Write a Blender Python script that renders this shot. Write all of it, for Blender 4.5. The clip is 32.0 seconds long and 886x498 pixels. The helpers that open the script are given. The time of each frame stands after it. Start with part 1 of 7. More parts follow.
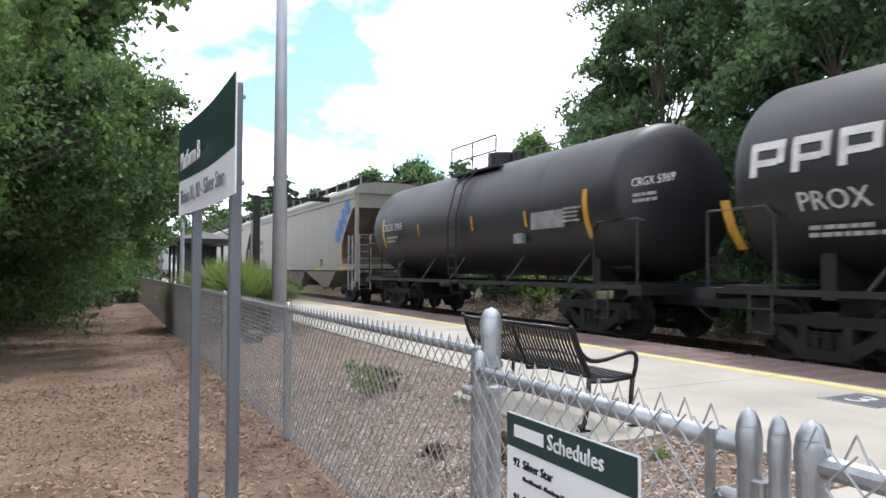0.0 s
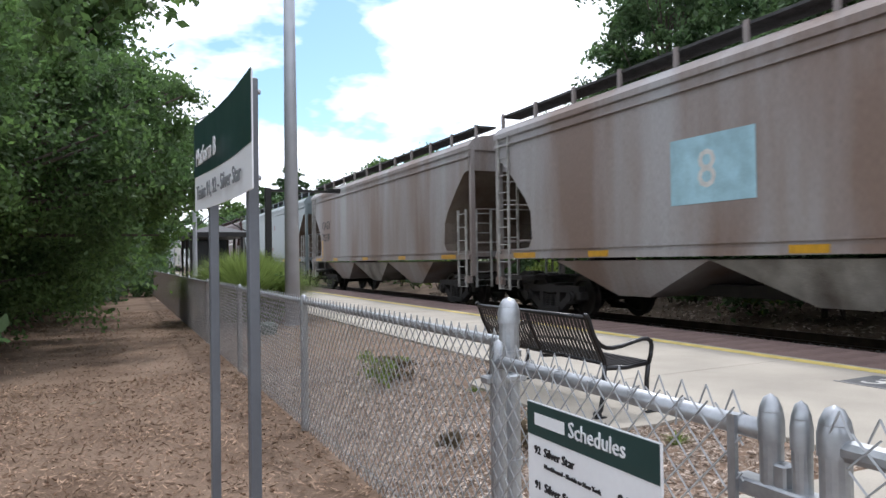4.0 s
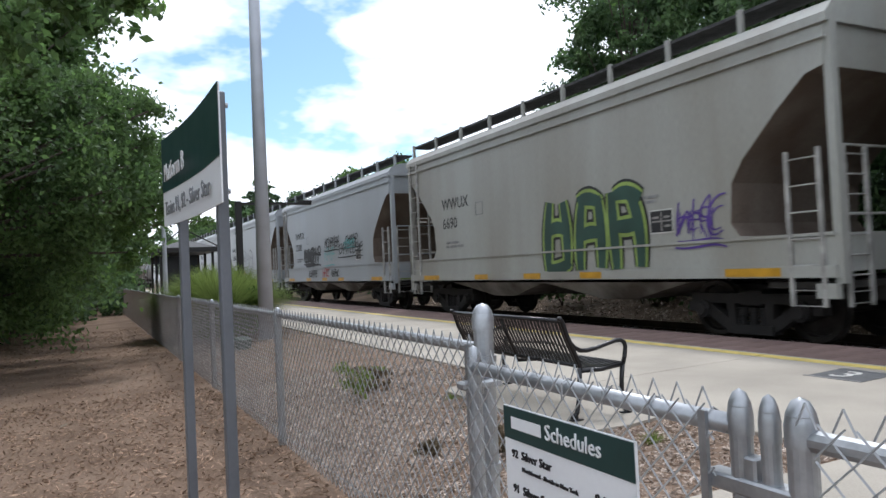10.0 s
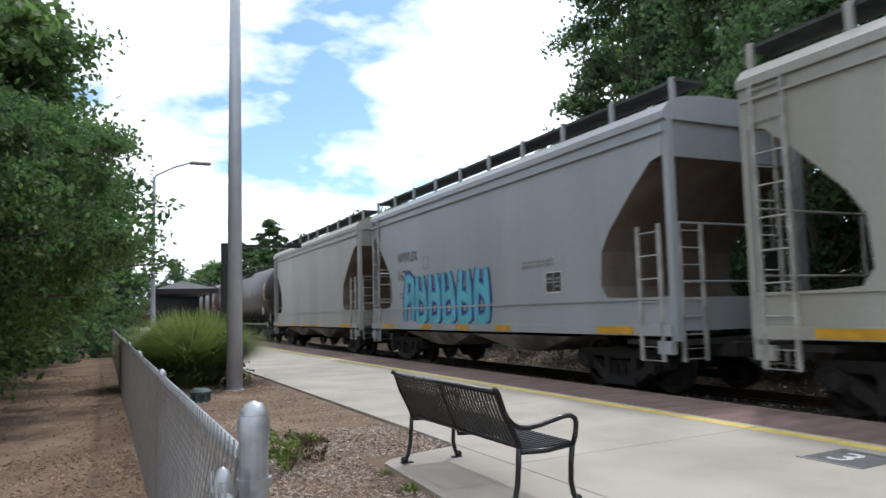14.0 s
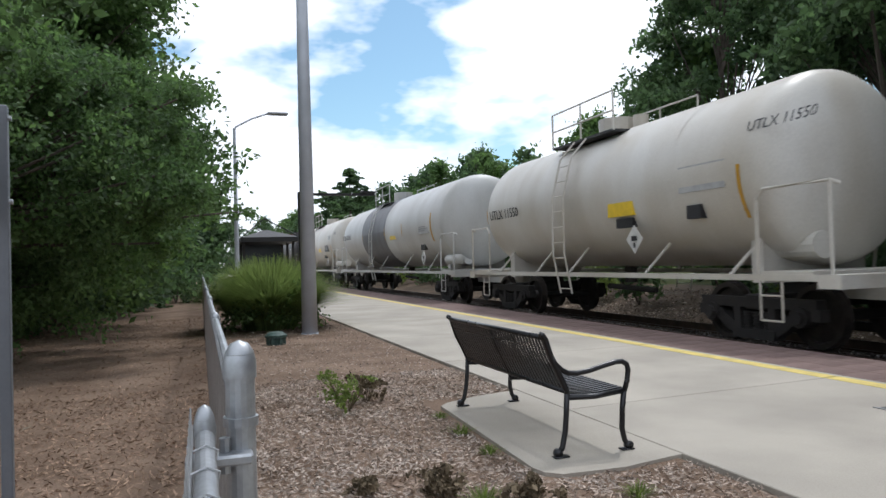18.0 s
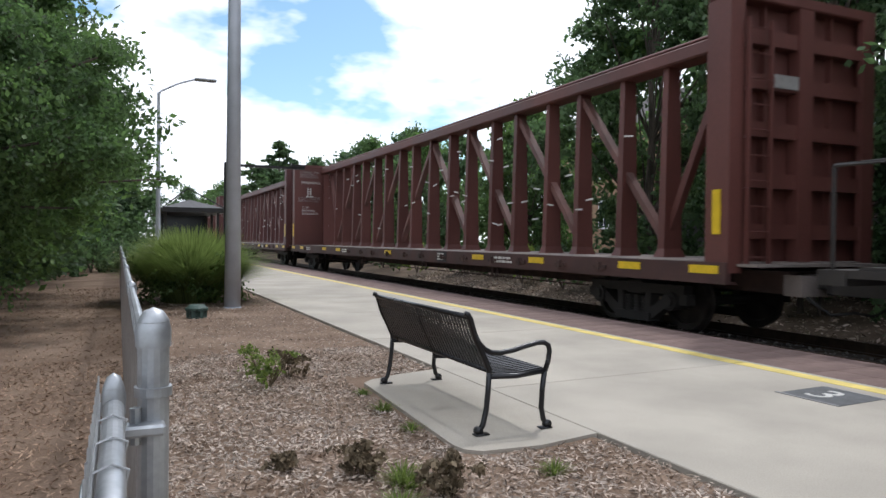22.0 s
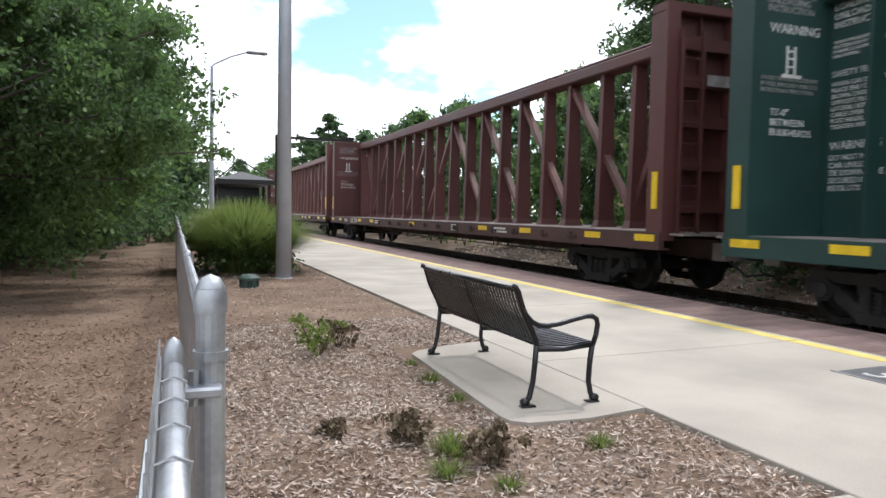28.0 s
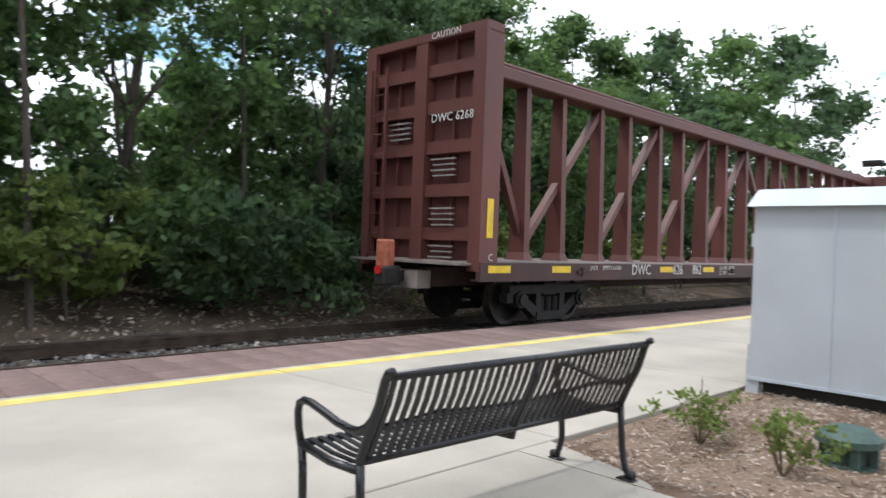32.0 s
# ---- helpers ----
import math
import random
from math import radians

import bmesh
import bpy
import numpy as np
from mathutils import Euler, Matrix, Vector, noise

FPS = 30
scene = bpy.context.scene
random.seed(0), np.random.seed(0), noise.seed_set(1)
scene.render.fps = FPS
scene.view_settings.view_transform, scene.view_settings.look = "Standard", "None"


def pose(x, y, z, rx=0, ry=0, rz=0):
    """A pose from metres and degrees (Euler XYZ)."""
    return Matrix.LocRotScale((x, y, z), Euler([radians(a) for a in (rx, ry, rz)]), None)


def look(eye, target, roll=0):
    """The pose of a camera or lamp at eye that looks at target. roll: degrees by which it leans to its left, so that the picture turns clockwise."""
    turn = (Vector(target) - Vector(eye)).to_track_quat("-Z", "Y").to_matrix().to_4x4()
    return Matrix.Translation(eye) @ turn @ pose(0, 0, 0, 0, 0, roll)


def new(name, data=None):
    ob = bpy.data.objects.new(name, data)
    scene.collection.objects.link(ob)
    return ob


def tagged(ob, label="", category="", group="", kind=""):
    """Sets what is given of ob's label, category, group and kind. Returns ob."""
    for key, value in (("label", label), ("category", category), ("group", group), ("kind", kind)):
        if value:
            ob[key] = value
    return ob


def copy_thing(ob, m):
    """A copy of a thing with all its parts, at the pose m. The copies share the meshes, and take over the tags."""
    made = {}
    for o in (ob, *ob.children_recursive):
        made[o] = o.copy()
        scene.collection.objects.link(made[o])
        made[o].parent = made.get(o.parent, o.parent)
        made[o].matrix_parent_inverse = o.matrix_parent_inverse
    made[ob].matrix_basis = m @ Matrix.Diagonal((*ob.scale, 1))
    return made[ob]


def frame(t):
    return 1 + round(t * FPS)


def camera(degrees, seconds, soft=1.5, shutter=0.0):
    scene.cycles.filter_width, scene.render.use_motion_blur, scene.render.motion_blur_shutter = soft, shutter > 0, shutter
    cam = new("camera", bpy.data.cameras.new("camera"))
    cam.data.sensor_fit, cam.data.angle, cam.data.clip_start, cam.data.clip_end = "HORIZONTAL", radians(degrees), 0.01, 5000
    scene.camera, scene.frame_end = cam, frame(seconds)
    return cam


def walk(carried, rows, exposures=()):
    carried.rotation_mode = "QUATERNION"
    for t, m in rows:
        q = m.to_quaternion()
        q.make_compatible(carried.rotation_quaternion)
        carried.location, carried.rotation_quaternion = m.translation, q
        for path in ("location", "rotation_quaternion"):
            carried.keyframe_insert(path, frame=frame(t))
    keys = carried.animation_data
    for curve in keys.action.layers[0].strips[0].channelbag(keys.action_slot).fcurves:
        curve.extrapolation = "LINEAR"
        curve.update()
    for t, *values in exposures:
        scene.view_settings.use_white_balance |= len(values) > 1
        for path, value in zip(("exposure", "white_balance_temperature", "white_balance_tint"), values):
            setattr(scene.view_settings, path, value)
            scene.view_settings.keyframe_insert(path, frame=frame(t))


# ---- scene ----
cam = camera(63.5, 32.0, 1.5, 0.1)
PATH = [
    (0, (1.443, 1.458, 1.219), (2.296, 3.266, 1.279), 0.2),
    (0.5, (1.413, 1.473, 1.22), (2.151, 3.331, 1.27), -0.7),
    (1, (1.41, 1.448, 1.225), (2.137, 3.311, 1.265), -0.4),
    (1.5, (1.402, 1.432, 1.226), (2.145, 3.289, 1.258), -0.4),
    (2, (1.395, 1.437, 1.224), (2.114, 3.303, 1.246), -0.6),
    (2.5, (1.393, 1.438, 1.226), (2.088, 3.313, 1.236), -0.6),
    (3, (1.4, 1.442, 1.228), (2.104, 3.314, 1.235), -0.6),
    (3.5, (1.418, 1.452, 1.226), (2.196, 3.294, 1.242), -0.8),
    (5.5, (1.404, 1.451, 1.23), (2.264, 3.256, 1.275), -0.9),
    (6, (1.405, 1.461, 1.23), (2.187, 3.302, 1.273), -1.3),
    (6.5, (1.401, 1.447, 1.234), (2.167, 3.294, 1.28), -1.7),
    (7, (1.396, 1.434, 1.239), (2.17, 3.277, 1.292), -1.7),
    (7.5, (1.399, 1.438, 1.232), (2.177, 3.279, 1.295), -2.0),
    (8, (1.402, 1.429, 1.232), (2.197, 3.263, 1.301), -1.8),
    (8.5, (1.415, 1.424, 1.231), (2.234, 3.247, 1.3), -2.1),
    (9, (1.412, 1.429, 1.228), (2.255, 3.241, 1.293), -2.5),
    (9.5, (1.405, 1.427, 1.23), (2.275, 3.227, 1.286), -2.9),
    (10, (1.413, 1.437, 1.225), (2.307, 3.226, 1.275), -2.6),
    (10.5, (1.415, 1.443, 1.227), (2.324, 3.224, 1.271), -2.8),
    (11, (1.415, 1.441, 1.226), (2.339, 3.214, 1.275), -2.7),
    (11.5, (1.413, 1.438, 1.226), (2.345, 3.206, 1.279), -2.5),
    (12, (1.404, 1.449, 1.227), (2.337, 3.217, 1.277), -2.6),
    (12.5, (1.552, 1.504, 1.208), (2.501, 3.264, 1.228), -2.3),
    (13, (1.864, 1.588, 1.231), (2.832, 3.338, 1.24), -2.3),
    (13.5, (2.136, 1.765, 1.266), (3.147, 3.489, 1.337), -2.4),
    (14, (2.339, 1.842, 1.295), (3.193, 3.641, 1.472), -1.4),
    (14.5, (2.503, 1.814, 1.308), (2.987, 3.751, 1.438), 0.7),
    (16.5, (2.583, 1.865, 1.263), (3.113, 3.793, 1.328), -1.3),
    (17, (2.584, 1.856, 1.264), (3.093, 3.79, 1.309), -1.4),
    (17.5, (2.585, 1.854, 1.264), (3.125, 3.78, 1.302), -1.5),
    (18, (2.593, 1.835, 1.268), (3.236, 3.728, 1.304), -1.6),
    (18.5, (2.599, 1.836, 1.266), (3.366, 3.682, 1.3), -1.1),
    (19, (2.602, 1.841, 1.265), (3.437, 3.658, 1.297), -0.8),
    (19.5, (2.602, 1.846, 1.262), (3.466, 3.649, 1.292), -0.4),
    (20, (2.599, 1.849, 1.26), (3.452, 3.658, 1.285), 0.1),
    (20.5, (2.595, 1.851, 1.261), (3.423, 3.671, 1.277), 0.9),
    (21, (2.601, 1.847, 1.26), (3.421, 3.671, 1.266), 1.2),
    (21.5, (2.606, 1.853, 1.255), (3.425, 3.678, 1.246), 0.5),
    (22, (2.603, 1.85, 1.253), (3.429, 3.671, 1.231), 0.6),
    (22.5, (2.602, 1.843, 1.253), (3.426, 3.665, 1.218), 0.9),
    (23, (2.6, 1.849, 1.254), (3.417, 3.674, 1.214), 0.9),
    (23.5, (2.595, 1.845, 1.255), (3.416, 3.668, 1.209), 0.9),
    (24, (2.585, 1.859, 1.253), (3.391, 3.689, 1.201), 1.5),
    (24.5, (2.587, 1.863, 1.251), (3.363, 3.705, 1.187), 2.1),
    (25, (2.589, 1.856, 1.249), (3.325, 3.715, 1.175), 1.3),
    (25.5, (2.584, 1.852, 1.248), (3.271, 3.728, 1.168), 1.3),
    (27.5, (2.596, 1.85, 1.244), (3.269, 3.731, 1.151), 0.9),
    (28, (2.596, 1.845, 1.247), (3.3, 3.715, 1.148), 1.0),
    (28.5, (2.597, 1.85, 1.246), (3.329, 3.709, 1.149), 0.7),
    (29, (2.598, 1.846, 1.246), (3.35, 3.697, 1.152), 0.7),
    (29.5, (2.6, 1.855, 1.245), (3.385, 3.692, 1.15), 0.9),
    (30, (2.605, 1.86, 1.244), (3.449, 3.671, 1.151), 1.3),
    (30.5, (2.618, 1.837, 1.251), (3.597, 3.579, 1.159), 2.2),
    (31, (2.728, 1.754, 1.251), (4.26, 3.038, 1.19), 3.3),
    (31.1, (2.765, 1.721, 1.253), (4.436, 2.818, 1.188), 3.6),
    (31.2, (2.786, 1.676, 1.255), (4.613, 2.489, 1.179), 3.5),
    (31.3, (2.780, 1.640, 1.275), (4.729, 2.090, 1.199), 3.9),
    (31.4, (2.766, 1.606, 1.285), (4.765, 1.658, 1.213), 4.4),
    (31.5, (2.751, 1.573, 1.290), (4.721, 1.226, 1.226), 4.8),
    (31.6, (2.736, 1.542, 1.293), (4.597, 0.809, 1.238), 5.0),
    (31.8, (2.711, 1.497, 1.282), (4.364, 0.372, 1.243), 4.2),
    (32, (2.689, 1.469, 1.274), (4.104, 0.055, 1.259), 2.1),
]
walk(cam, [(t, look(eye, target, roll)) for t, eye, target, roll in PATH], [(0, 0.25, 6050, 14), (3, 0.0, 6050, 14), (6, 0.0, 6000, 15), (8, 0.1, 6000, 15), (10, -0.2, 6000, 13), (14, -0.25, 6000, 12), (17, -0.35, 6000, 12), (20, -0.55, 6050, 12), (22, -0.3, 6050, 13), (24, -0.05, 6150, 14), (28, 0.1, 6150, 14), (30.6, 0.05, 6150, 14), (32, 0.05, 6050, 12)])

# ---- world and light ----
world = bpy.data.worlds.new("sky")
scene.world = world
world.use_nodes = True
SUN_EL, SUN_AZ = 62.0, 50.0   # degrees; azimuth from +y towards +x


def build_sky():
    nt = world.node_tree
    nt.nodes.clear()
    out = nt.nodes.new("ShaderNodeOutputWorld")
    bg = nt.nodes.new("ShaderNodeBackground")
    sky = nt.nodes.new("ShaderNodeTexSky")
    sky.sky_type = "NISHITA"
    sky.sun_disc = False
    sky.sun_elevation = radians(SUN_EL)
    sky.sun_rotation = radians(SUN_AZ)
    bg.inputs["Strength"].default_value = 0.115
    # broken white clouds over the blue
    tc = nt.nodes.new("ShaderNodeTexCoord")
    mp = nt.nodes.new("ShaderNodeMapping")
    mp.inputs["Scale"].default_value = (1.0, 1.0, 2.2)
    mp.inputs["Location"].default_value = (0.35, 0.1, 0.0)
    nz = nt.nodes.new("ShaderNodeTexNoise")
    nz.inputs["Scale"].default_value = 2.3
    nz.inputs["Detail"].default_value = 6.0
    nz.inputs["Roughness"].default_value = 0.52
    cr = nt.nodes.new("ShaderNodeValToRGB")
    cr.color_ramp.elements[0].position = 0.41
    cr.color_ramp.elements[1].position = 0.47
    mix = nt.nodes.new("ShaderNodeMix")
    mix.data_type = "RGBA"
    mix.inputs["B"].default_value = (15.5, 15.8, 16.2, 1)
    nt.links.new(tc.outputs["Generated"], mp.inputs["Vector"])
    nt.links.new(mp.outputs["Vector"], nz.inputs["Vector"])
    nt.links.new(nz.outputs["Fac"], cr.inputs["Fac"])
    nt.links.new(cr.outputs["Color"], mix.inputs["Factor"])
    gain = nt.nodes.new("ShaderNodeMix")
    gain.data_type, gain.blend_type = "RGBA", "MULTIPLY"
    gain.inputs["Factor"].default_value = 1.0
    gain.inputs["B"].default_value = (1.5, 1.75, 1.6, 1)
    nt.links.new(sky.outputs["Color"], gain.inputs["A"])
    nt.links.new(gain.outputs["Result"], mix.inputs["A"])
    nt.links.new(mix.outputs["Result"], bg.inputs["Color"])
    nt.links.new(bg.outputs["Background"], out.inputs["Surface"])


build_sky()
sun = new("sun", bpy.data.lights.new("sun", "SUN"))
sun.data.energy = 2.2
sun.data.angle = radians(5.0)
sun.data.color = (1.0, 0.96, 0.90)
_d = Vector((math.sin(radians(SUN_AZ)) * math.cos(radians(SUN_EL)), math.cos(radians(SUN_AZ)) * math.cos(radians(SUN_EL)), math.sin(radians(SUN_EL))))
sun.matrix_world = look(_d * 100, (0, 0, 0))


# ---- materials ----
def mat(name, color, rough=0.6, metal=0.0, var=0.15, scale=6.0, bump=0.1, fine=60.0, color2=None, rand=0.0, island=0.0, spec=0.5, stretch=(1, 1, 1)):
    """A surface with variation at two scales, fine relief and uneven gloss."""
    m = bpy.data.materials.new(name)
    m.use_nodes = True
    nt = m.node_tree
    b = nt.nodes["Principled BSDF"]
    tc = nt.nodes.new("ShaderNodeTexCoord")
    mp = nt.nodes.new("ShaderNodeMapping")
    mp.inputs["Scale"].default_value = stretch
    nt.links.new(tc.outputs["Object"], mp.inputs["Vector"])
    n1 = nt.nodes.new("ShaderNodeTexNoise")
    n1.inputs["Scale"].default_value = scale
    n1.inputs["Detail"].default_value = 5
    n2 = nt.nodes.new("ShaderNodeTexNoise")
    n2.inputs["Scale"].default_value = fine
    n2.inputs["Detail"].default_value = 3
    for n in (n1, n2):
        nt.links.new(mp.outputs["Vector"], n.inputs["Vector"])
    c2 = color2 or tuple(c * (1 - 2.2 * var) for c in color)
    r = nt.nodes.new("ShaderNodeValToRGB")
    r.color_ramp.elements[0].position = 0.36
    r.color_ramp.elements[1].position = 0.66
    r.color_ramp.elements[0].color = (*c2, 1)
    r.color_ramp.elements[1].color = (*color, 1)
    nt.links.new(n1.outputs["Fac"], r.inputs["Fac"])
    mx = nt.nodes.new("ShaderNodeMix")
    mx.data_type, mx.blend_type = "RGBA", "MULTIPLY"
    mx.inputs["Factor"].default_value = min(1.0, var * 3)
    r2 = nt.nodes.new("ShaderNodeValToRGB")
    r2.color_ramp.elements[0].position, r2.color_ramp.elements[1].position = 0.3, 0.7
    r2.color_ramp.elements[0].color = (0.55, 0.55, 0.55, 1)
    nt.links.new(n2.outputs["Fac"], r2.inputs["Fac"])
    nt.links.new(r.outputs["Color"], mx.inputs["A"])
    nt.links.new(r2.outputs["Color"], mx.inputs["B"])
    last = mx.outputs["Result"]
    if rand or island:
        if island:
            g = nt.nodes.new("ShaderNodeNewGeometry")
            val, amt = g.outputs["Random Per Island"], island
        else:
            g = nt.nodes.new("ShaderNodeObjectInfo")
            val, amt = g.outputs["Random"], rand
        mr = nt.nodes.new("ShaderNodeMapRange")
        mr.inputs["To Min"].default_value, mr.inputs["To Max"].default_value = 1 - amt, 1 + amt
        nt.links.new(val, mr.inputs["Value"])
        hs = nt.nodes.new("ShaderNodeHueSaturation")
        nt.links.new(mr.outputs["Result"], hs.inputs["Value"])
        nt.links.new(last, hs.inputs["Color"])
        last = hs.outputs["Color"]
    nt.links.new(last, b.inputs["Base Color"])
    b.inputs["Metallic"].default_value = metal
    b.inputs["Specular IOR Level"].default_value = spec
    rr = nt.nodes.new("ShaderNodeMapRange")
    rr.inputs["To Min"].default_value, rr.inputs["To Max"].default_value = max(0.05, rough - 0.12), min(1, rough + 0.12)
    nt.links.new(n1.outputs["Fac"], rr.inputs["Value"])
    nt.links.new(rr.outputs["Result"], b.inputs["Roughness"])
    if bump:
        bp = nt.nodes.new("ShaderNodeBump")
        bp.inputs["Strength"].default_value = bump
        bp.inputs["Distance"].default_value = 0.01
        nt.links.new(n2.outputs["Fac"], bp.inputs["Height"])
        nt.links.new(bp.outputs["Normal"], b.inputs["Normal"])
    return m


def leaf(m):
    """Lets some light through the leaves."""
    nt = m.node_tree
    p = nt.nodes["Principled BSDF"]
    src = p.inputs["Base Color"].links[0].from_socket
    tl = nt.nodes.new("ShaderNodeBsdfTranslucent")
    br = nt.nodes.new("ShaderNodeHueSaturation")
    br.inputs["Value"].default_value = 1.75
    br.inputs["Saturation"].default_value = 1.15
    nt.links.new(src, br.inputs["Color"])
    nt.links.new(br.outputs["Color"], tl.inputs["Color"])
    mx = nt.nodes.new("ShaderNodeMixShader")
    mx.inputs["Fac"].default_value = 0.45
    out = nt.nodes["Material Output"]
    nt.links.new(p.outputs["BSDF"], mx.inputs[1])
    nt.links.new(tl.outputs["BSDF"], mx.inputs[2])
    nt.links.new(mx.outputs["Shader"], out.inputs["Surface"])
    return m


M_MULCH = mat("mulch", (0.285, 0.205, 0.15), 0.95, var=0.25, scale=1.3, bump=0.9, fine=55, color2=(0.17, 0.115, 0.08), spec=0.1)
M_CHIP = mat("mulch_chip", (0.52, 0.445, 0.38), 0.9, var=0.2, scale=2, bump=0.3, fine=80, color2=(0.36, 0.28, 0.22), island=0.5, spec=0.1)
M_BARKCHIP = mat("bark_chip", (0.43, 0.30, 0.21), 0.9, var=0.25, scale=1.4, bump=0.3, fine=80, color2=(0.25, 0.17, 0.12), island=0.4, spec=0.1)
M_CONC = mat("concrete", (0.455, 0.415, 0.35), 0.85, var=0.10, scale=0.9, bump=0.25, fine=90, rand=0.03, spec=0.25)
M_PAVER = mat("brick_paver", (0.25, 0.175, 0.155), 0.85, var=0.15, scale=3, bump=0.4, fine=70, rand=0.12, spec=0.2)
M_YELLOW = mat("yellow_paint", (0.78, 0.62, 0.17), 0.7, var=0.12, scale=5, bump=0.2)
M_BALLAST = mat("ballast", (0.20, 0.18, 0.165), 0.95, var=0.3, scale=3, bump=1.0, fine=28, spec=0.1)
M_DIRT = mat("dirt", (0.20, 0.15, 0.11), 0.95, var=0.25, scale=0.8, bump=0.8, fine=25, spec=0.1)
M_GRASSY = mat("rough_grass", (0.10, 0.12, 0.04), 0.95, var=0.25, scale=0.4, bump=0.8, fine=20, spec=0.1)
M_RAIL = mat("rail_steel", (0.12, 0.085, 0.065), 0.5, 0.7, var=0.2, scale=4)
M_TIE = mat("tie_wood", (0.12, 0.095, 0.075), 0.9, var=0.25, scale=2, bump=0.5, fine=30, rand=0.25)
M_GALV = mat("galvanised", (0.47, 0.49, 0.51), 0.42, 0.75, var=0.12, scale=7, bump=0.08, fine=50)
M_BLACK = mat("black_powder_coat", (0.009, 0.009, 0.011), 0.30, 0.0, var=0.1, scale=10, bump=0.05)
M_SIGNGREEN = mat("sign_green", (0.012, 0.045, 0.043), 0.4, var=0.05, scale=3, bump=0.02)
M_SIGNWHITE = mat("sign_white", (0.78, 0.79, 0.80), 0.4, var=0.02, scale=3, bump=0.02)
M_POLE = mat("grey_pole_paint", (0.52, 0.545, 0.59), 0.5, 0.2, var=0.06, scale=3, bump=0.05)
M_LEAF = leaf(mat("oak_leaf", (0.125, 0.195, 0.068), 0.6, var=0.12, scale=0.5, bump=0, island=0.45, spec=0.3, color2=(0.08, 0.13, 0.055)))
M_LEAF2 = leaf(mat("dark_leaf", (0.108, 0.165, 0.072), 0.6, var=0.12, scale=0.5, bump=0, island=0.45, spec=0.3, color2=(0.058, 0.098, 0.050)))
M_BARK = mat("bark", (0.15, 0.12, 0.095), 0.95, var=0.25, scale=4, bump=0.8, fine=30, stretch=(1, 1, 0.2))

M_STONE = mat("ballast_stone", (0.36, 0.34, 0.325), 0.95, var=0.2, scale=6, bump=0.3, fine=50, island=0.5, spec=0.2)
M_TRUCK = mat("truck_steel", (0.028, 0.024, 0.022), 0.75, 0.1, var=0.25, scale=4, bump=0.3, fine=40)
M_WHEEL = mat("wheel_steel", (0.06, 0.05, 0.045), 0.5, 0.5, var=0.25, scale=4, bump=0.15, fine=40)
M_UNDER = mat("dirty_underframe", (0.045, 0.04, 0.035), 0.85, var=0.25, scale=3, bump=0.3)
M_UNDER2 = mat("rusty_underframe", (0.075, 0.04, 0.032), 0.8, var=0.25, scale=3, bump=0.3)
M_SLOPE = mat("rusty_slope_sheet", (0.20, 0.165, 0.135), 0.75, var=0.25, scale=1.2, bump=0.15, color2=(0.11, 0.075, 0.055), stretch=(1, 1, 0.3))
M_BAY = mat("dirty_bay_paint", (0.33, 0.315, 0.28), 0.75, var=0.25, scale=1.2, bump=0.2, color2=(0.09, 0.075, 0.06))
M_GRATE = mat("weathered_grating", (0.10, 0.10, 0.10), 0.8, 0.3, var=0.25, scale=6, bump=0.8, fine=90)
M_LADDER = mat("ladder_paint", (0.46, 0.45, 0.42), 0.6, var=0.2, scale=4, bump=0.1)
M_DECK = mat("worn_deck", (0.30, 0.25, 0.225), 0.85, var=0.2, scale=2, bump=0.4)
M_CREAM = mat("cream_paint", (0.32, 0.315, 0.27), 0.5, var=0.13, scale=0.9, bump=0.05, fine=30, stretch=(1, 1, 0.12), color2=(0.265, 0.25, 0.205))
M_RUSTGREY = mat("rusty_grey_paint", (0.36, 0.35, 0.35), 0.55, var=0.2, scale=0.8, bump=0.06, stretch=(1, 1, 0.15), color2=(0.20, 0.14, 0.11))
M_GREEN = mat("grey_green_paint", (0.21, 0.255, 0.265), 0.42, var=0.07, scale=0.7, bump=0.03, stretch=(1, 1, 0.15))
M_BROWN = mat("mineral_brown_paint", (0.075, 0.028, 0.025), 0.5, var=0.13, scale=0.8, bump=0.05, stretch=(1, 1, 0.15))
M_GREY1 = mat("light_grey_paint", (0.33, 0.355, 0.375), 0.45, var=0.1, scale=0.8, bump=0.04, stretch=(1, 1, 0.14), color2=(0.28, 0.295, 0.30))
M_GREY2 = mat("pale_beige_paint", (0.38, 0.39, 0.36), 0.5, var=0.12, scale=0.8, bump=0.04, stretch=(1, 1, 0.14), color2=(0.29, 0.28, 0.245))
M_TBLACK = mat("tank_black", (0.016, 0.016, 0.018), 0.5, var=0.12, scale=0.9, bump=0.05, fine=20)
M_TDARK = mat("tank_dark", (0.035, 0.030, 0.028), 0.5, var=0.2, scale=0.9, bump=0.05, fine=20, stretch=(1, 1, 0.3))
M_TBROWN = mat("tank_brown", (0.055, 0.026, 0.022), 0.45, var=0.2, scale=0.9, bump=0.05, fine=20, stretch=(1, 1, 0.3))
M_TWHITE = mat("tank_white", (0.62, 0.60, 0.55), 0.42, var=0.1, scale=0.8, bump=0.03, stretch=(1, 1, 0.4), color2=(0.50, 0.46, 0.39))
M_TWHITE2 = mat("tank_offwhite", (0.56, 0.56, 0.54), 0.42, var=0.1, scale=0.8, bump=0.03, stretch=(1, 1, 0.4), color2=(0.44, 0.43, 0.40))
M_TGREYBAND = mat("stained_band", (0.17, 0.17, 0.18), 0.5, var=0.2, scale=1.2, bump=0.04, stretch=(1, 1, 0.3))
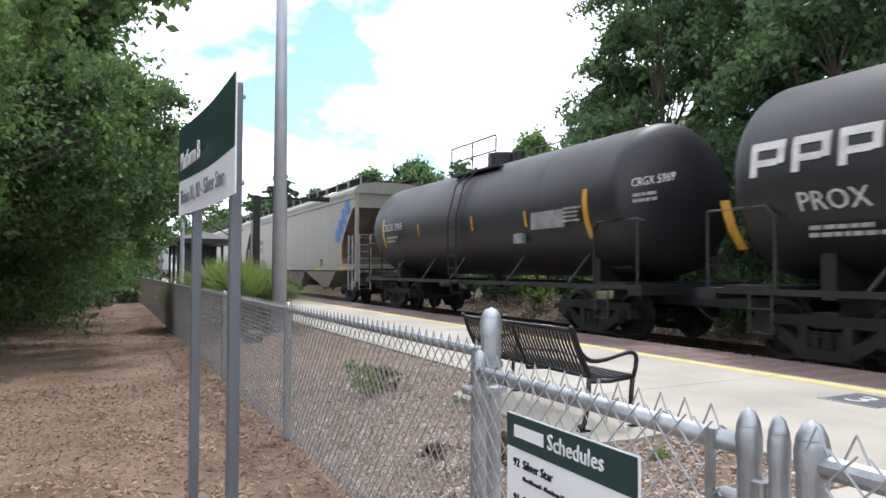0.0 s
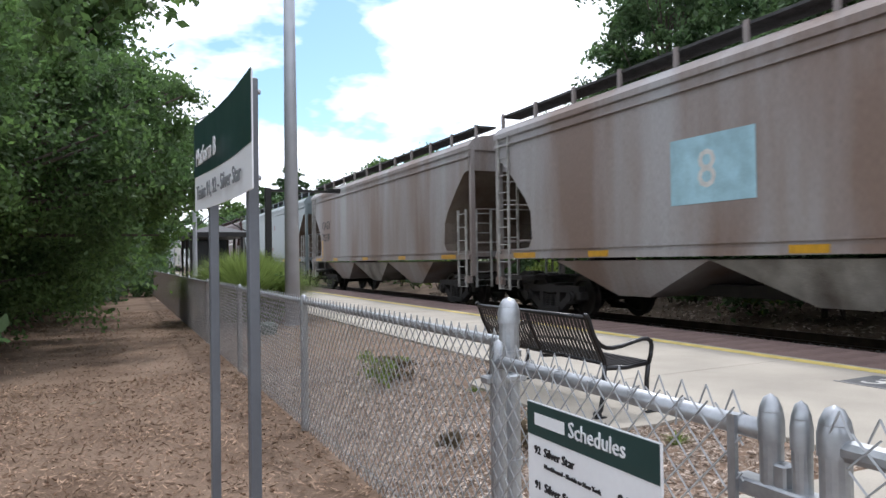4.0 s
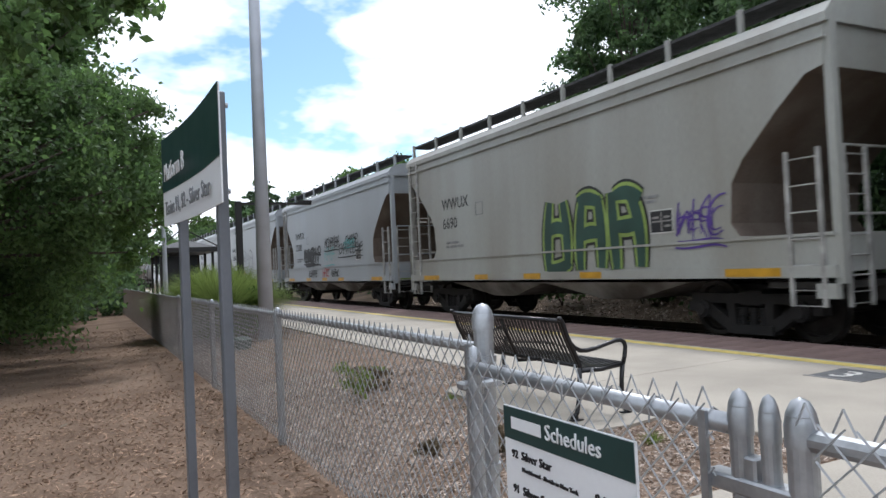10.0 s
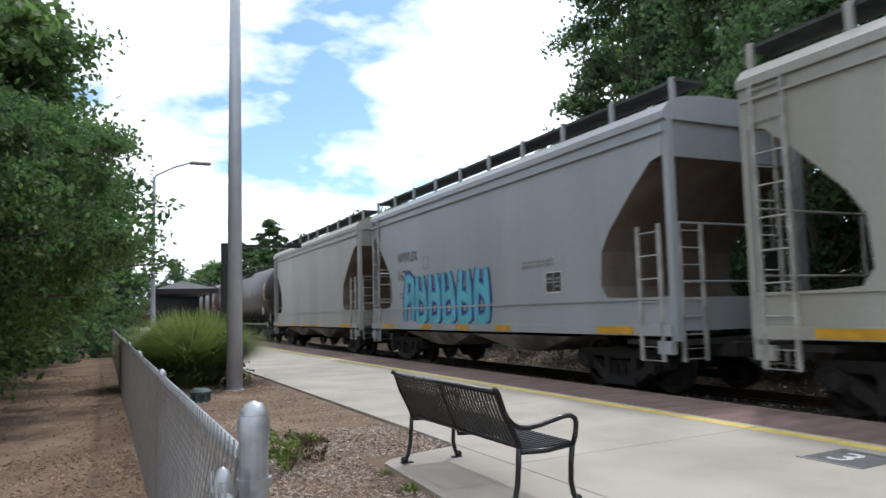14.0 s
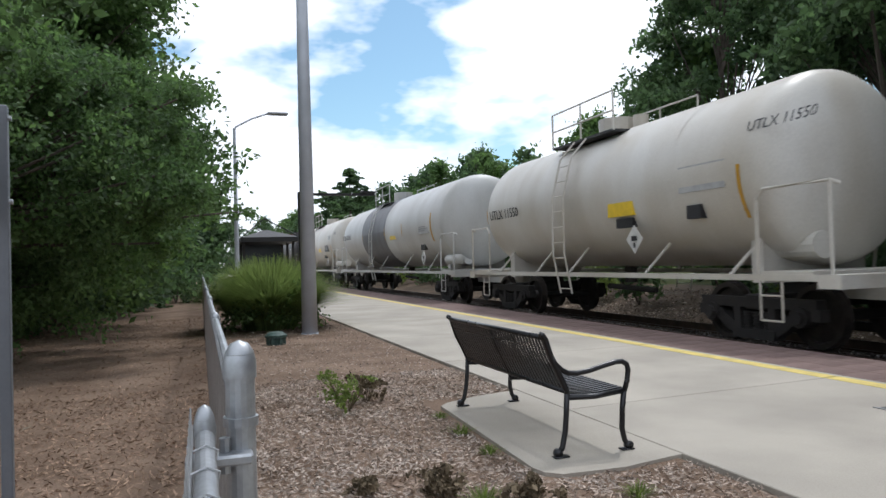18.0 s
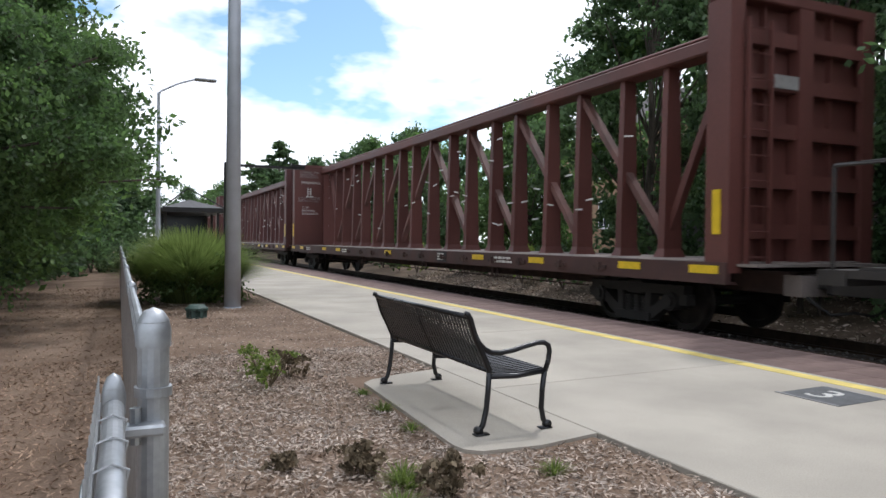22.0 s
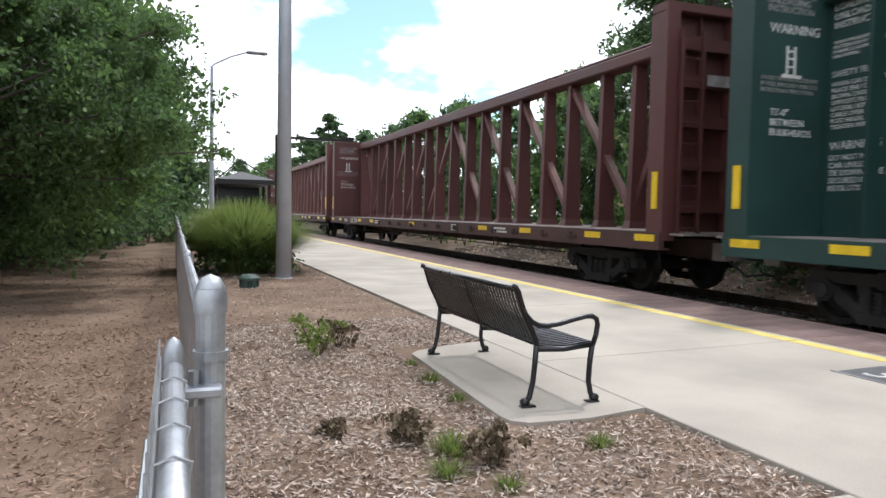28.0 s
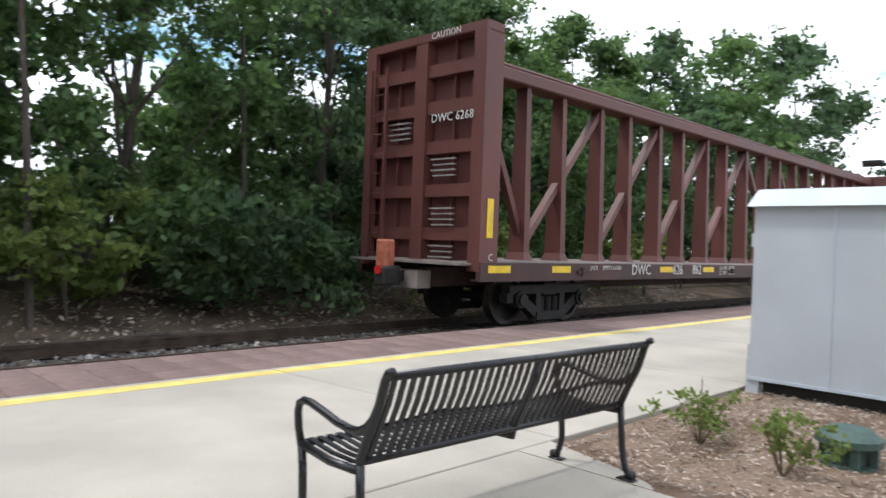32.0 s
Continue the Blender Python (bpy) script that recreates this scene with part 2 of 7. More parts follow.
M_CBRED = mat("centerbeam_red", (0.135, 0.045, 0.036), 0.55, var=0.14, scale=1.0, bump=0.06, stretch=(1, 1, 0.3))
M_CBRED2 = mat("centerbeam_maroon", (0.105, 0.034, 0.03), 0.55, var=0.14, scale=1.0, bump=0.06, stretch=(1, 1, 0.3))
M_BRACE = mat("worn_brace", (0.19, 0.09, 0.075), 0.6, var=0.2, scale=2.0, bump=0.06, stretch=(1, 1, 0.3))
M_SILL = mat("dirty_red_sill", (0.075, 0.032, 0.028), 0.65, var=0.2, scale=1.5, bump=0.1)
M_CBGREEN = mat("centerbeam_green", (0.012, 0.05, 0.042), 0.55, var=0.14, scale=1.0, bump=0.06)
M_AMBER = mat("amber_reflector", (0.60, 0.32, 0.02), 0.4, var=0.12, scale=6, bump=0)
M_YELPAINT = mat("yellow_reflector", (0.80, 0.55, 0.02), 0.4, var=0.1, scale=6, bump=0)
M_PWHITE = mat("white_stencil", (0.68, 0.67, 0.63), 0.6, var=0.12, scale=5, bump=0)
M_PFAINT = mat("faded_white_stencil", (0.36, 0.34, 0.32), 0.6, var=0.2, scale=5, bump=0)
M_PGREY = mat("grey_stencil", (0.27, 0.27, 0.27), 0.6, var=0.15, scale=5, bump=0)
M_PBLACK = mat("black_stencil", (0.015, 0.015, 0.017), 0.55, var=0.1, scale=5, bump=0)
M_PALEPANEL = mat("faded_grey_panel", (0.44, 0.44, 0.43), 0.55, var=0.12, scale=5, bump=0)
M_PTAN = mat("tan_panel", (0.26, 0.20, 0.13), 0.6, var=0.15, scale=5, bump=0)
M_PALEBLUE = mat("pale_blue_paint", (0.36, 0.58, 0.66), 0.6, var=0.12, scale=3, bump=0)
M_GBLUE = mat("spray_blue", (0.03, 0.10, 0.40), 0.5, var=0.15, scale=1.5, bump=0, color2=(0.02, 0.20, 0.46))
M_GNAVY = mat("spray_navy", (0.05, 0.02, 0.12), 0.5, var=0.1, scale=2, bump=0)
M_GCYAN = mat("spray_cyan", (0.12, 0.48, 0.56), 0.5, var=0.12, scale=2, bump=0)
M_GTEAL = mat("spray_teal", (0.10, 0.42, 0.40), 0.5, var=0.15, scale=2, bump=0)
M_GORANGE = mat("spray_orange", (0.62, 0.17, 0.04), 0.5, var=0.15, scale=2, bump=0)
M_GCORAL = mat("spray_coral", (0.60, 0.16, 0.15), 0.5, var=0.15, scale=2, bump=0)
M_GPLUM = mat("spray_plum", (0.11, 0.04, 0.055), 0.5, var=0.15, scale=2, bump=0)
M_GVIOLET = mat("spray_violet", (0.10, 0.05, 0.28), 0.5, var=0.15, scale=2, bump=0)
M_GLIME = mat("spray_lime", (0.30, 0.42, 0.10), 0.5, var=0.15, scale=2, bump=0)
M_GDGREEN = mat("spray_dark_green", (0.03, 0.08, 0.06), 0.5, var=0.15, scale=2, bump=0)
M_GRED = mat("spray_red", (0.42, 0.05, 0.05), 0.5, var=0.15, scale=2, bump=0)
M_GDULLRED = mat("faded_red_stencil", (0.27, 0.15, 0.15), 0.6, var=0.15, scale=4, bump=0)
M_ORANGE = mat("faded_orange_paint", (0.50, 0.15, 0.08), 0.6, var=0.2, scale=8, bump=0.05)
M_REDLAMP = mat("red_lens", (0.5, 0.02, 0.02), 0.25, var=0.05, scale=8, bump=0)
M_SHED = mat("shed_paint", (0.45, 0.48, 0.50), 0.5, var=0.05, scale=1.5, bump=0.03)
M_SHEDROOF = mat("shed_roof", (0.52, 0.58, 0.64), 0.4, 0.2, var=0.06, scale=2, bump=0.03)
M_BLADE = leaf(mat("grass_blade", (0.19, 0.245, 0.09), 0.7, var=0.1, scale=2, bump=0, island=0.35, spec=0.2))
M_WEED = leaf(mat("weed_leaf", (0.17, 0.22, 0.07), 0.7, var=0.1, scale=2, bump=0, island=0.4, spec=0.2))
M_DRY = mat("dry_weed", (0.20, 0.155, 0.10), 0.8, var=0.15, scale=2, bump=0, island=0.4, spec=0.1)
M_FADEGREEN = mat("weathered_green_cap", (0.06, 0.11, 0.09), 0.6, var=0.15, scale=9, bump=0.1)
M_HOUSE = mat("house_wall", (0.42, 0.27, 0.17), 0.85, var=0.1, scale=2, bump=0.2)
M_ROOF = mat("shingle", (0.11, 0.10, 0.095), 0.9, var=0.15, scale=3, bump=0.4)
M_WINDOW = mat("dark_window", (0.04, 0.05, 0.06), 0.12, var=0.05, scale=2, bump=0)
M_WOODFENCE = mat("weathered_board", (0.24, 0.235, 0.225), 0.9, var=0.2, scale=3, bump=0.4, rand=0.15)
M_DARKMETAL = mat("dark_bronze", (0.02, 0.019, 0.018), 0.5, 0.2, var=0.1, scale=5, bump=0.03)
M_LAMPHEAD = mat("lamp_housing", (0.30, 0.31, 0.32), 0.5, 0.3, var=0.05, scale=5, bump=0)
M_SIGNTEXT = mat("sign_text_grey", (0.20, 0.21, 0.22), 0.5, var=0.03, scale=5, bump=0)
M_TILE = mat("marker_tile", (0.12, 0.125, 0.13), 0.7, var=0.2, scale=8, bump=0.2)
M_SIGNPOST = mat("sign_post_paint", (0.15, 0.16, 0.175), 0.5, 0.2, var=0.06, scale=3, bump=0.05)
M_ROAD = mat("asphalt", (0.055, 0.055, 0.057), 0.9, var=0.15, scale=2, bump=0.4)
M_CARPAINT = mat("silver_car_paint", (0.42, 0.43, 0.45), 0.3, 0.5, var=0.04, scale=3, bump=0)


# ---- mesh helpers ----
def part(name, bm, material, parent=None, label="", smooth=False, m=None):
    me = bpy.data.meshes.new(name)
    if isinstance(bm, bmesh.types.BMesh):
        bm.to_mesh(me)
        bm.free()
    else:
        me.from_pydata(bm[0], [], bm[1])
    if smooth:
        me.shade_smooth()
    for k in (material if isinstance(material, (list, tuple)) else [material]):
        me.materials.append(k)
    ob = new(name, me)
    if parent is not None:
        ob.parent = parent
    if m is not None:
        ob.matrix_basis = m
    if label:
        ob["label"] = label
    return ob


def box(bm, x0, x1, y0, y1, z0, z1, bevel=0.0):
    r = bmesh.ops.create_cube(bm, size=1)
    for v in r["verts"]:
        v.co = Vector(((x0 + x1) / 2 + v.co.x * (x1 - x0), (y0 + y1) / 2 + v.co.y * (y1 - y0), (z0 + z1) / 2 + v.co.z * (z1 - z0)))
    if bevel:
        es = {e for v in r["verts"] for e in v.link_edges}
        bmesh.ops.bevel(bm, geom=list(es), offset=bevel, segments=1, affect="EDGES")


def boxes(*bs, bevel=0.0):
    bm = bmesh.new()
    for b in bs:
        box(bm, *b, bevel=bevel)
    return bm


def rod(bm, a, b, r, r2=None, n=8, cap=True):
    a, b = Vector(a), Vector(b)
    d = b - a
    q = d.to_track_quat("Z", "Y").to_matrix().to_4x4()
    bmesh.ops.create_cone(bm, cap_ends=cap, segments=n, radius1=r, radius2=r if r2 is None else r2, depth=d.length, matrix=Matrix.Translation((a + b) / 2) @ q)


def tube(bm, pts, r, n=8, flat=None):
    """A bent bar along pts: round, or with flat=(w, h) a rectangular bar."""
    pts = [Vector(p) for p in pts]
    rings = []
    up = Vector((0, 1, 0))
    for i, p in enumerate(pts):
        t = (pts[min(i + 1, len(pts) - 1)] - pts[max(i - 1, 0)]).normalized()
        s = up.cross(t)
        if s.length < 1e-3:
            s = Vector((1, 0, 0))
        s.normalize()
        u = t.cross(s).normalized()
        if flat:
            w, h = flat
            ring = [p + s * (a * w / 2) + u * (b * h / 2) for a, b in ((-1, -1), (1, -1), (1, 1), (-1, 1))]
        else:
            ring = [p + s * (r * math.cos(k * 2 * math.pi / n)) + u * (r * math.sin(k * 2 * math.pi / n)) for k in range(n)]
        rings.append([bm.verts.new(c) for c in ring])
    k = len(rings[0])
    for a, b in zip(rings, rings[1:]):
        for j in range(k):
            bm.faces.new((a[j], a[(j + 1) % k], b[(j + 1) % k], b[j]))
    bm.faces.new(rings[0][::-1])
    bm.faces.new(rings[-1])


def rods(*rs, n=8):
    bm = bmesh.new()
    for r in rs:
        rod(bm, *r, n=n)
    return bm


def thing(name, label, category, group="", m=None):
    e = new(name)
    if m is not None:
        e.matrix_basis = m
    return tagged(e, label, category, group)


# ---- setting ----
TX, RAIL = 11.55, -0.13       # track centre, top of rail
SPEED = 18.05
EDGE = 9.95                   # platform edge
GROUND = [(-500, 0.0), (-60, -0.02), (-12, -0.05), (-4, -0.05), (2, -0.035), (5.46, -0.025), (5.52, -0.30), (9.80, -0.62), (9.96, -0.42), (10.2, -0.325), (12.9, -0.325), (13.4, -0.55), (14.2, -0.45), (15.2, -0.28), (16.8, 0.05), (18.5, 0.25), (60, 0.5), (500, 0.5)]


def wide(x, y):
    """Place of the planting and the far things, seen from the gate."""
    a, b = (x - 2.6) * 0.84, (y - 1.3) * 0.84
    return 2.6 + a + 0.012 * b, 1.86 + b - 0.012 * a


rng = random.Random(7)


def ground_sheet():
    ys = [-500, -160, -80] + [-40 + 2.0 * k for k in range(0, 61)] + [100, 140, 220, 400, 900]
    vs, fs, ms = [], [], []
    for y in ys:
        for x, z in GROUND:
            j = 0.05 * noise.noise((x * 0.7, y * 0.35, 1.3)) if 13 < x < 25 or x < 5 else 0
            vs.append((x, y, z + (j if -3.5 > x or x > 6 else j * 0.4)))
    n = len(GROUND)
    for j in range(len(ys) - 1):
        for i in range(n - 1):
            fs.append((j * n + i, j * n + i + 1, (j + 1) * n + i + 1, (j + 1) * n + i))
            x = (GROUND[i][0] + GROUND[i + 1][0]) / 2
            ms.append(0 if -13 < x < 5.8 else 1 if 9.7 < x < 13.3 else 2 if 5.8 < x < 30 else 3)
    ob = part("ground", (vs, fs), [M_MULCH, M_BALLAST, M_DIRT, M_GRASSY])
    for p, k in zip(ob.data.polygons, ms):
        p.material_index = k
    return tagged(ob, "mulched ground with ballast and bare dirt along the track", "ground", kind="structure")


ground = ground_sheet()


def quads(name, co, material, parent=None, label="", normals_up=False):
    """One mesh out of an (n, 4, 3) array of quads."""
    n = len(co)
    me = bpy.data.meshes.new(name)
    me.vertices.add(n * 4)
    me.vertices.foreach_set("co", co.astype(np.float32).ravel())
    me.loops.add(n * 4)
    me.loops.foreach_set("vertex_index", np.arange(n * 4, dtype=np.int32))
    me.polygons.add(n)
    me.polygons.foreach_set("loop_start", np.arange(0, n * 4, 4, dtype=np.int32))
    me.polygons.foreach_set("loop_total", np.full(n, 4, dtype=np.int32))
    me.update()
    me.materials.append(material)
    ob = new(name, me)
    if parent is not None:
        ob.parent = parent
    if label:
        ob["label"] = label
    return ob


def scatter(c, size, rs, flat=1.0, aspect=0.45):
    """Leaf- or chip-shaped quads at the points c; flat < 1 keeps them lying."""
    n = len(c)
    a = rs.normal(size=(n, 3))
    a[:, 2] *= flat
    a /= np.linalg.norm(a, axis=1)[:, None] + 1e-9
    b = rs.normal(size=(n, 3))
    b[:, 2] *= flat
    b -= (b * a).sum(1)[:, None] * a
    b /= np.linalg.norm(b, axis=1)[:, None] + 1e-9
    s = size * rs.uniform(0.6, 1.35, size=(n, 1))
    a, b = a * s, b * s * aspect
    return np.stack([c - a, c - b, c + a, c + b], axis=1)


def mulch_chips():
    rs = np.random.RandomState(3)
    pts = []
    for x0, x1, y0, y1, n in ((2.7, 5.5, 3.0, 10.0, 42000), (-3.0, 2.7, 3.0, 10.0, 36000), (-4.0, 5.6, 10.0, 22.0, 26000), (-1.0, 2.6, 0.8, 3.0, 5000), (-4.0, -1.0, -4.0, 3.0, 3000), (-1.0, 2.6, -6.0, 0.8, 3500), (2.7, 5.4, -8.0, -2.1, 16000)):
        p = rs.uniform((x0, y0), (x1, y1), size=(n, 2))
        pts.append(np.column_stack([p, np.interp(p[:, 0], [-4, 2, 5.66], [-0.045, -0.03, -0.02]) + rs.uniform(0, 0.02, n)]))
    c = np.concatenate(pts)
    ok = ~((c[:, 0] > 4.48) & (c[:, 1] > 5.6) & (c[:, 1] < 8.2)) & ~((c[:, 0] > 2.9) & (c[:, 1] < 4.24) & (c[:, 1] > -2.2)) & (c[:, 0] < 5.46)
    bed = c[ok & (c[:, 0] > 2.68)]
    path = c[ok & (c[:, 0] <= 2.68)]
    tagged(quads("wood_chips", scatter(bed, 0.021, rs, 0.35, 0.26), M_CHIP), "loose greyish wood chips covering the bed", "mulch", kind="stuff")
    tagged(quads("bark_mulch", scatter(path, 0.023, rs, 0.35, 0.24), M_BARKCHIP), "loose reddish brown bark mulch on the path", "mulch", kind="stuff")


mulch_chips()

# platform: concrete slabs with open joints, yellow line, brown paver edge
platform = part("pavement", boxes((5.54, EDGE - 0.02, -70, 150, -0.62, -0.07)), M_CONC)
tagged(platform, "pale concrete station platform with brown paver edge", "platform", kind="structure")
JOINTS = [4.19 + 3.24 * k for k in range(-19, 40)]
SKEW = 0.068


def slab(x0, x1, y0, y1, z0, z1, bevel=0.0):
    """A plate whose joints run slightly askew of the platform."""
    bm = boxes((x0, x1, y0, y1, z0, z1), bevel=bevel)
    for v in bm.verts:
        v.co.y += SKEW * (v.co.x - 8.5)
    return bm


for k, (y0, y1) in enumerate(zip(JOINTS, JOINTS[1:])):
    part("slab", slab(5.50, 8.76, y0 + 0.008, y1 - 0.008, -0.07, 0.0, 0.006), M_CONC, platform)
    part("yellow_line", slab(8.485, 8.665, y0 + 0.012, y1 - 0.012, -0.01, 0.003), M_YELLOW, platform)
    if not 12 < k < 25:
        part("paver_strip", boxes((8.77, EDGE, y0 + 0.004, y1 - 0.004, -0.07, 0.0), bevel=0.004), M_PAVER, platform)
paver_mesh = None
y = JOINTS[13]
for i in range(round((JOINTS[25] - JOINTS[13]) / 0.4)):
    for j in range(3):
        if paver_mesh is None:
            ob = part("paver", boxes((0, 0.388, 0, 0.393, -0.07, 0.0), bevel=0.005), M_PAVER, platform)
            paver_mesh = ob.data
        else:
            ob = new("paver", paver_mesh)
            ob.parent = platform
        ob.location = (8.772 + j * 0.394, y + i * 0.4, rng.uniform(-0.001, 0.001))
# walkway to the gate, and the pads under the benches
walkway = part("walkway", boxes((2.95, 5.49, -2.05, 0.95, -0.09, -0.002), (2.95, 5.49, 0.964, 4.2, -0.09, -0.002), bevel=0.008), M_CONC)
tagged(walkway, "pale concrete walkway from the gate to the platform", "walkway", kind="structure")


def bench_pad(o):
    bm = bmesh.new()
    top = [bm.verts.new((a, b, -0.003)) for a, b in o]
    bot = [bm.verts.new((a, b, -0.1)) for a, b in o]
    bm.faces.new(top)
    for i in range(len(o)):
        j = (i + 1) % len(o)
        bm.faces.new((top[i], bot[i], bot[j], top[j]))
    bmesh.ops.recalc_face_normals(bm, faces=bm.faces)
    tagged(part("concrete_pad", bm, M_CONC), "grey concrete pad set in the mulch under a bench", "pad", kind="structure")


bench_pad([(4.60, 5.64), (5.0, 5.62), (5.49, 5.72), (5.49, 8.28), (5.0, 8.14), (4.68, 7.98), (4.58, 7.86), (4.49, 5.84), (4.51, 5.72)])
bench_pad([(4.56, -2.06), (4.62, -2.13), (4.88, -2.24), (5.49, -2.40), (5.49, -2.06)])

# track
track = tagged(new("railway_track"), "rusty steel rails on wooden ties in ballast", "track", kind="structure")
for sx in (-1, 1):
    x = TX + sx * 0.753
    part("rail", boxes((x - 0.036, x + 0.036, -300, 800, RAIL - 0.04, RAIL), (x - 0.01, x + 0.01, -300, 800, RAIL - 0.14, RAIL - 0.04), (x - 0.07, x + 0.07, -300, 800, RAIL - 0.17, RAIL - 0.14)), M_RAIL, track)
tie_mesh = None
for k in range(-75, 190):
    if tie_mesh is None:
        ob = part("tie", boxes((-1.3, 1.3, -0.11, 0.11, -0.16, 0), bevel=0.01), M_TIE, track)
        tie_mesh = ob.data
    else:
        ob = new("tie", tie_mesh)
        ob.parent = track
    ob.location = (TX + rng.uniform(-0.05, 0.05), k * 0.53, RAIL - 0.172)


def ballast_stones():
    rs = np.random.RandomState(5)
    n = 40000
    p = rs.uniform((9.98, -30), (13.9, 40), size=(n, 2))
    z = np.interp(p[:, 0], [9.96, 10.2, 12.9, 13.4, 14.2], [-0.42, -0.325, -0.325, -0.55, -0.45])
    ob = quads("ballast_stones", scatter(np.column_stack([p, z + rs.uniform(-0.01, 0.035, n)]), 0.035, rs, 0.6, 0.8), M_STONE)
    tagged(ob, "grey crushed stone ballast along the rails", "ballast", kind="stuff")


ballast_stones()


def bank_litter():
    """Dead leaves and twigs on the bank beyond the track."""
    rs = np.random.RandomState(9)
    n = 16000
    p = rs.uniform((13.0, -24), (17.5, 32), size=(n, 2))
    z = np.interp(p[:, 0], [12.9, 13.4, 14.2, 15.2, 16.8, 18.5], [-0.35, -0.55, -0.45, -0.28, 0.05, 0.25])
    ob = quads("leaf_litter", scatter(np.column_stack([p, z + rs.uniform(0.01, 0.07, n)]), 0.06, rs, 0.4, 0.35), M_CHIP)
    tagged(ob, "dead leaves and twigs on the bank", "leaf litter", kind="stuff")


bank_litter()


# ---- rolling stock ----
CARS = []
NEAR = Matrix(((0, 0, -1, 0), (-1, 0, 0, 0), (0, 1, 0, 0), (0, 0, 0, 1)))    # writing read from the platform
REAR = Matrix(((1, 0, 0, 0), (0, 0, -1, 0), (0, 1, 0, 0), (0, 0, 0, 1)))     # writing on an end that faces -y
REAR2 = Matrix(((-1, 0, 0, 0), (0, 0, 1, 0), (0, 1, 0, 0), (0, 0, 0, 1)))    # writing on an end that faces +y
EAST = Matrix(((0, 0, 1, 0), (1, 0, 0, 0), (0, 1, 0, 0), (0, 0, 0, 1)))


def lettering(name, text, size, at, turn, material, parent, label="", width=1.0, space=1.0):
    cu = bpy.data.curves.new(name, "FONT")
    cu.body = text
    cu.size = size
    cu.resolution_u = 2
    cu.extrude = 0.002
    cu.space_line = space
    tmp = bpy.data.objects.new("tmp", cu)
    me = bpy.data.meshes.new_from_object(tmp)
    bpy.data.objects.remove(tmp)
    me.materials.clear()
    me.materials.append(material)
    ob = new(name, me)
    ob.parent = parent
    ob.matrix_basis = Matrix.Translation(at) @ turn @ Matrix.Diagonal((width, 1, 1, 1))
    if label:
        ob["label"] = label
    return ob


def bars(name, at_x, y, z, w, rows, h, material, parent, seed=0, pitch=None):
    """Small print as bars, w wide towards -y, from z downwards."""
    r = random.Random(seed)
    bm = bmesh.new()
    pitch = pitch or h * 1.7
    for k in range(rows):
        a = y
        end = y - w * r.uniform(0.65, 1.0)
        while a > end:
            b = max(end, a - r.uniform(0.08, 0.22))
            box(bm, at_x - 0.003, at_x + 0.003, b, a, z - k * pitch - h, z - k * pitch)
            a = b - 0.035
    return part(name, bm, material, parent)


def wheel_mesh():
    bm = bmesh.new()
    prof = [(0.0, -0.02), (0.10, -0.05), (0.13, 0.0), (0.36, 0.01), (0.38, -0.06), (0.455, -0.065), (0.46, 0.05), (0.485, 0.055), (0.485, 0.075), (0.37, 0.075), (0.35, 0.03), (0.0, 0.03)]
    n = 24
    rings = []
    for r_, x_ in prof:
        rings.append([bm.verts.new((x_, r_ * math.cos(2 * math.pi * k / n), r_ * math.sin(2 * math.pi * k / n))) for k in range(n)] if r_ > 0 else [bm.verts.new((x_, 0, 0))])
    for a, b in zip(rings, rings[1:]):
        for k in range(n):
            va, vb = (a[k % len(a)], a[(k + 1) % len(a)]), (b[k % len(b)], b[(k + 1) % len(b)])
            vs = []
            for v in (va[0], va[1], vb[1], vb[0]):
                if v not in vs:
                    vs.append(v)
            if len(vs) > 2:
                bm.faces.new(vs)
    bmesh.ops.recalc_face_normals(bm, faces=bm.faces)
    return bm


SHARED = {}


def shared(name, key, make, material, parent, m=None, smooth=False):
    """A part that shares its mesh with all the others made under the same key."""
    if key not in SHARED:
        ob = part(name, make(), material, parent, smooth=smooth, m=m)
        SHARED[key] = ob.data
        return ob
    ob = new(name, SHARED[key])
    ob.parent = parent
    if m is not None:
        ob.matrix_basis = m
    return ob


def bar2(bm, y0, z0, y1, z1, w, x0, x1):
    """A flat bar in the y-z plane."""
    d = Vector((y1 - y0, z1 - z0)).normalized() * (w / 2)
    n = Vector((-d.y, d.x))
    c = [(y0 + n.x, z0 + n.y), (y1 + n.x, z1 + n.y), (y1 - n.x, z1 - n.y), (y0 - n.x, z0 - n.y)]
    a = [bm.verts.new((x0, p, q)) for p, q in c]
    b = [bm.verts.new((x1, p, q)) for p, q in c]
    bm.faces.new(a[::-1])
    bm.faces.new(b)
    for i in range(4):
        bm.faces.new((a[i], a[(i + 1) % 4], b[(i + 1) % 4], b[i]))


def side_frame():
    bm = bmesh.new()
    x0, x1 = -0.09, 0.09
    bar2(bm, -1.16, 0.66, 1.16, 0.66, 0.15, x0, x1)
    for s in (-1, 1):
        bar2(bm, s * 1.14, 0.60, s * 1.14, 0.44, 0.16, x0, x1)
        bar2(bm, s * 0.98, 0.60, s * 0.36, 0.22, 0.17, x0, x1)
        bar2(bm, s * 0.36, 0.66, s * 0.33, 0.2, 0.14, x0, x1)
        rod(bm, (-0.14, s * 0.89, 0.49), (0.12, s * 0.89, 0.49), 0.15, n=12)
        rod(bm, (-0.19, s * 0.89, 0.49), (-0.14, s * 0.89, 0.49), 0.10, n=8)
    bar2(bm, -0.42, 0.19, 0.42, 0.19, 0.14, x0 - 0.03, x1)
    return bm


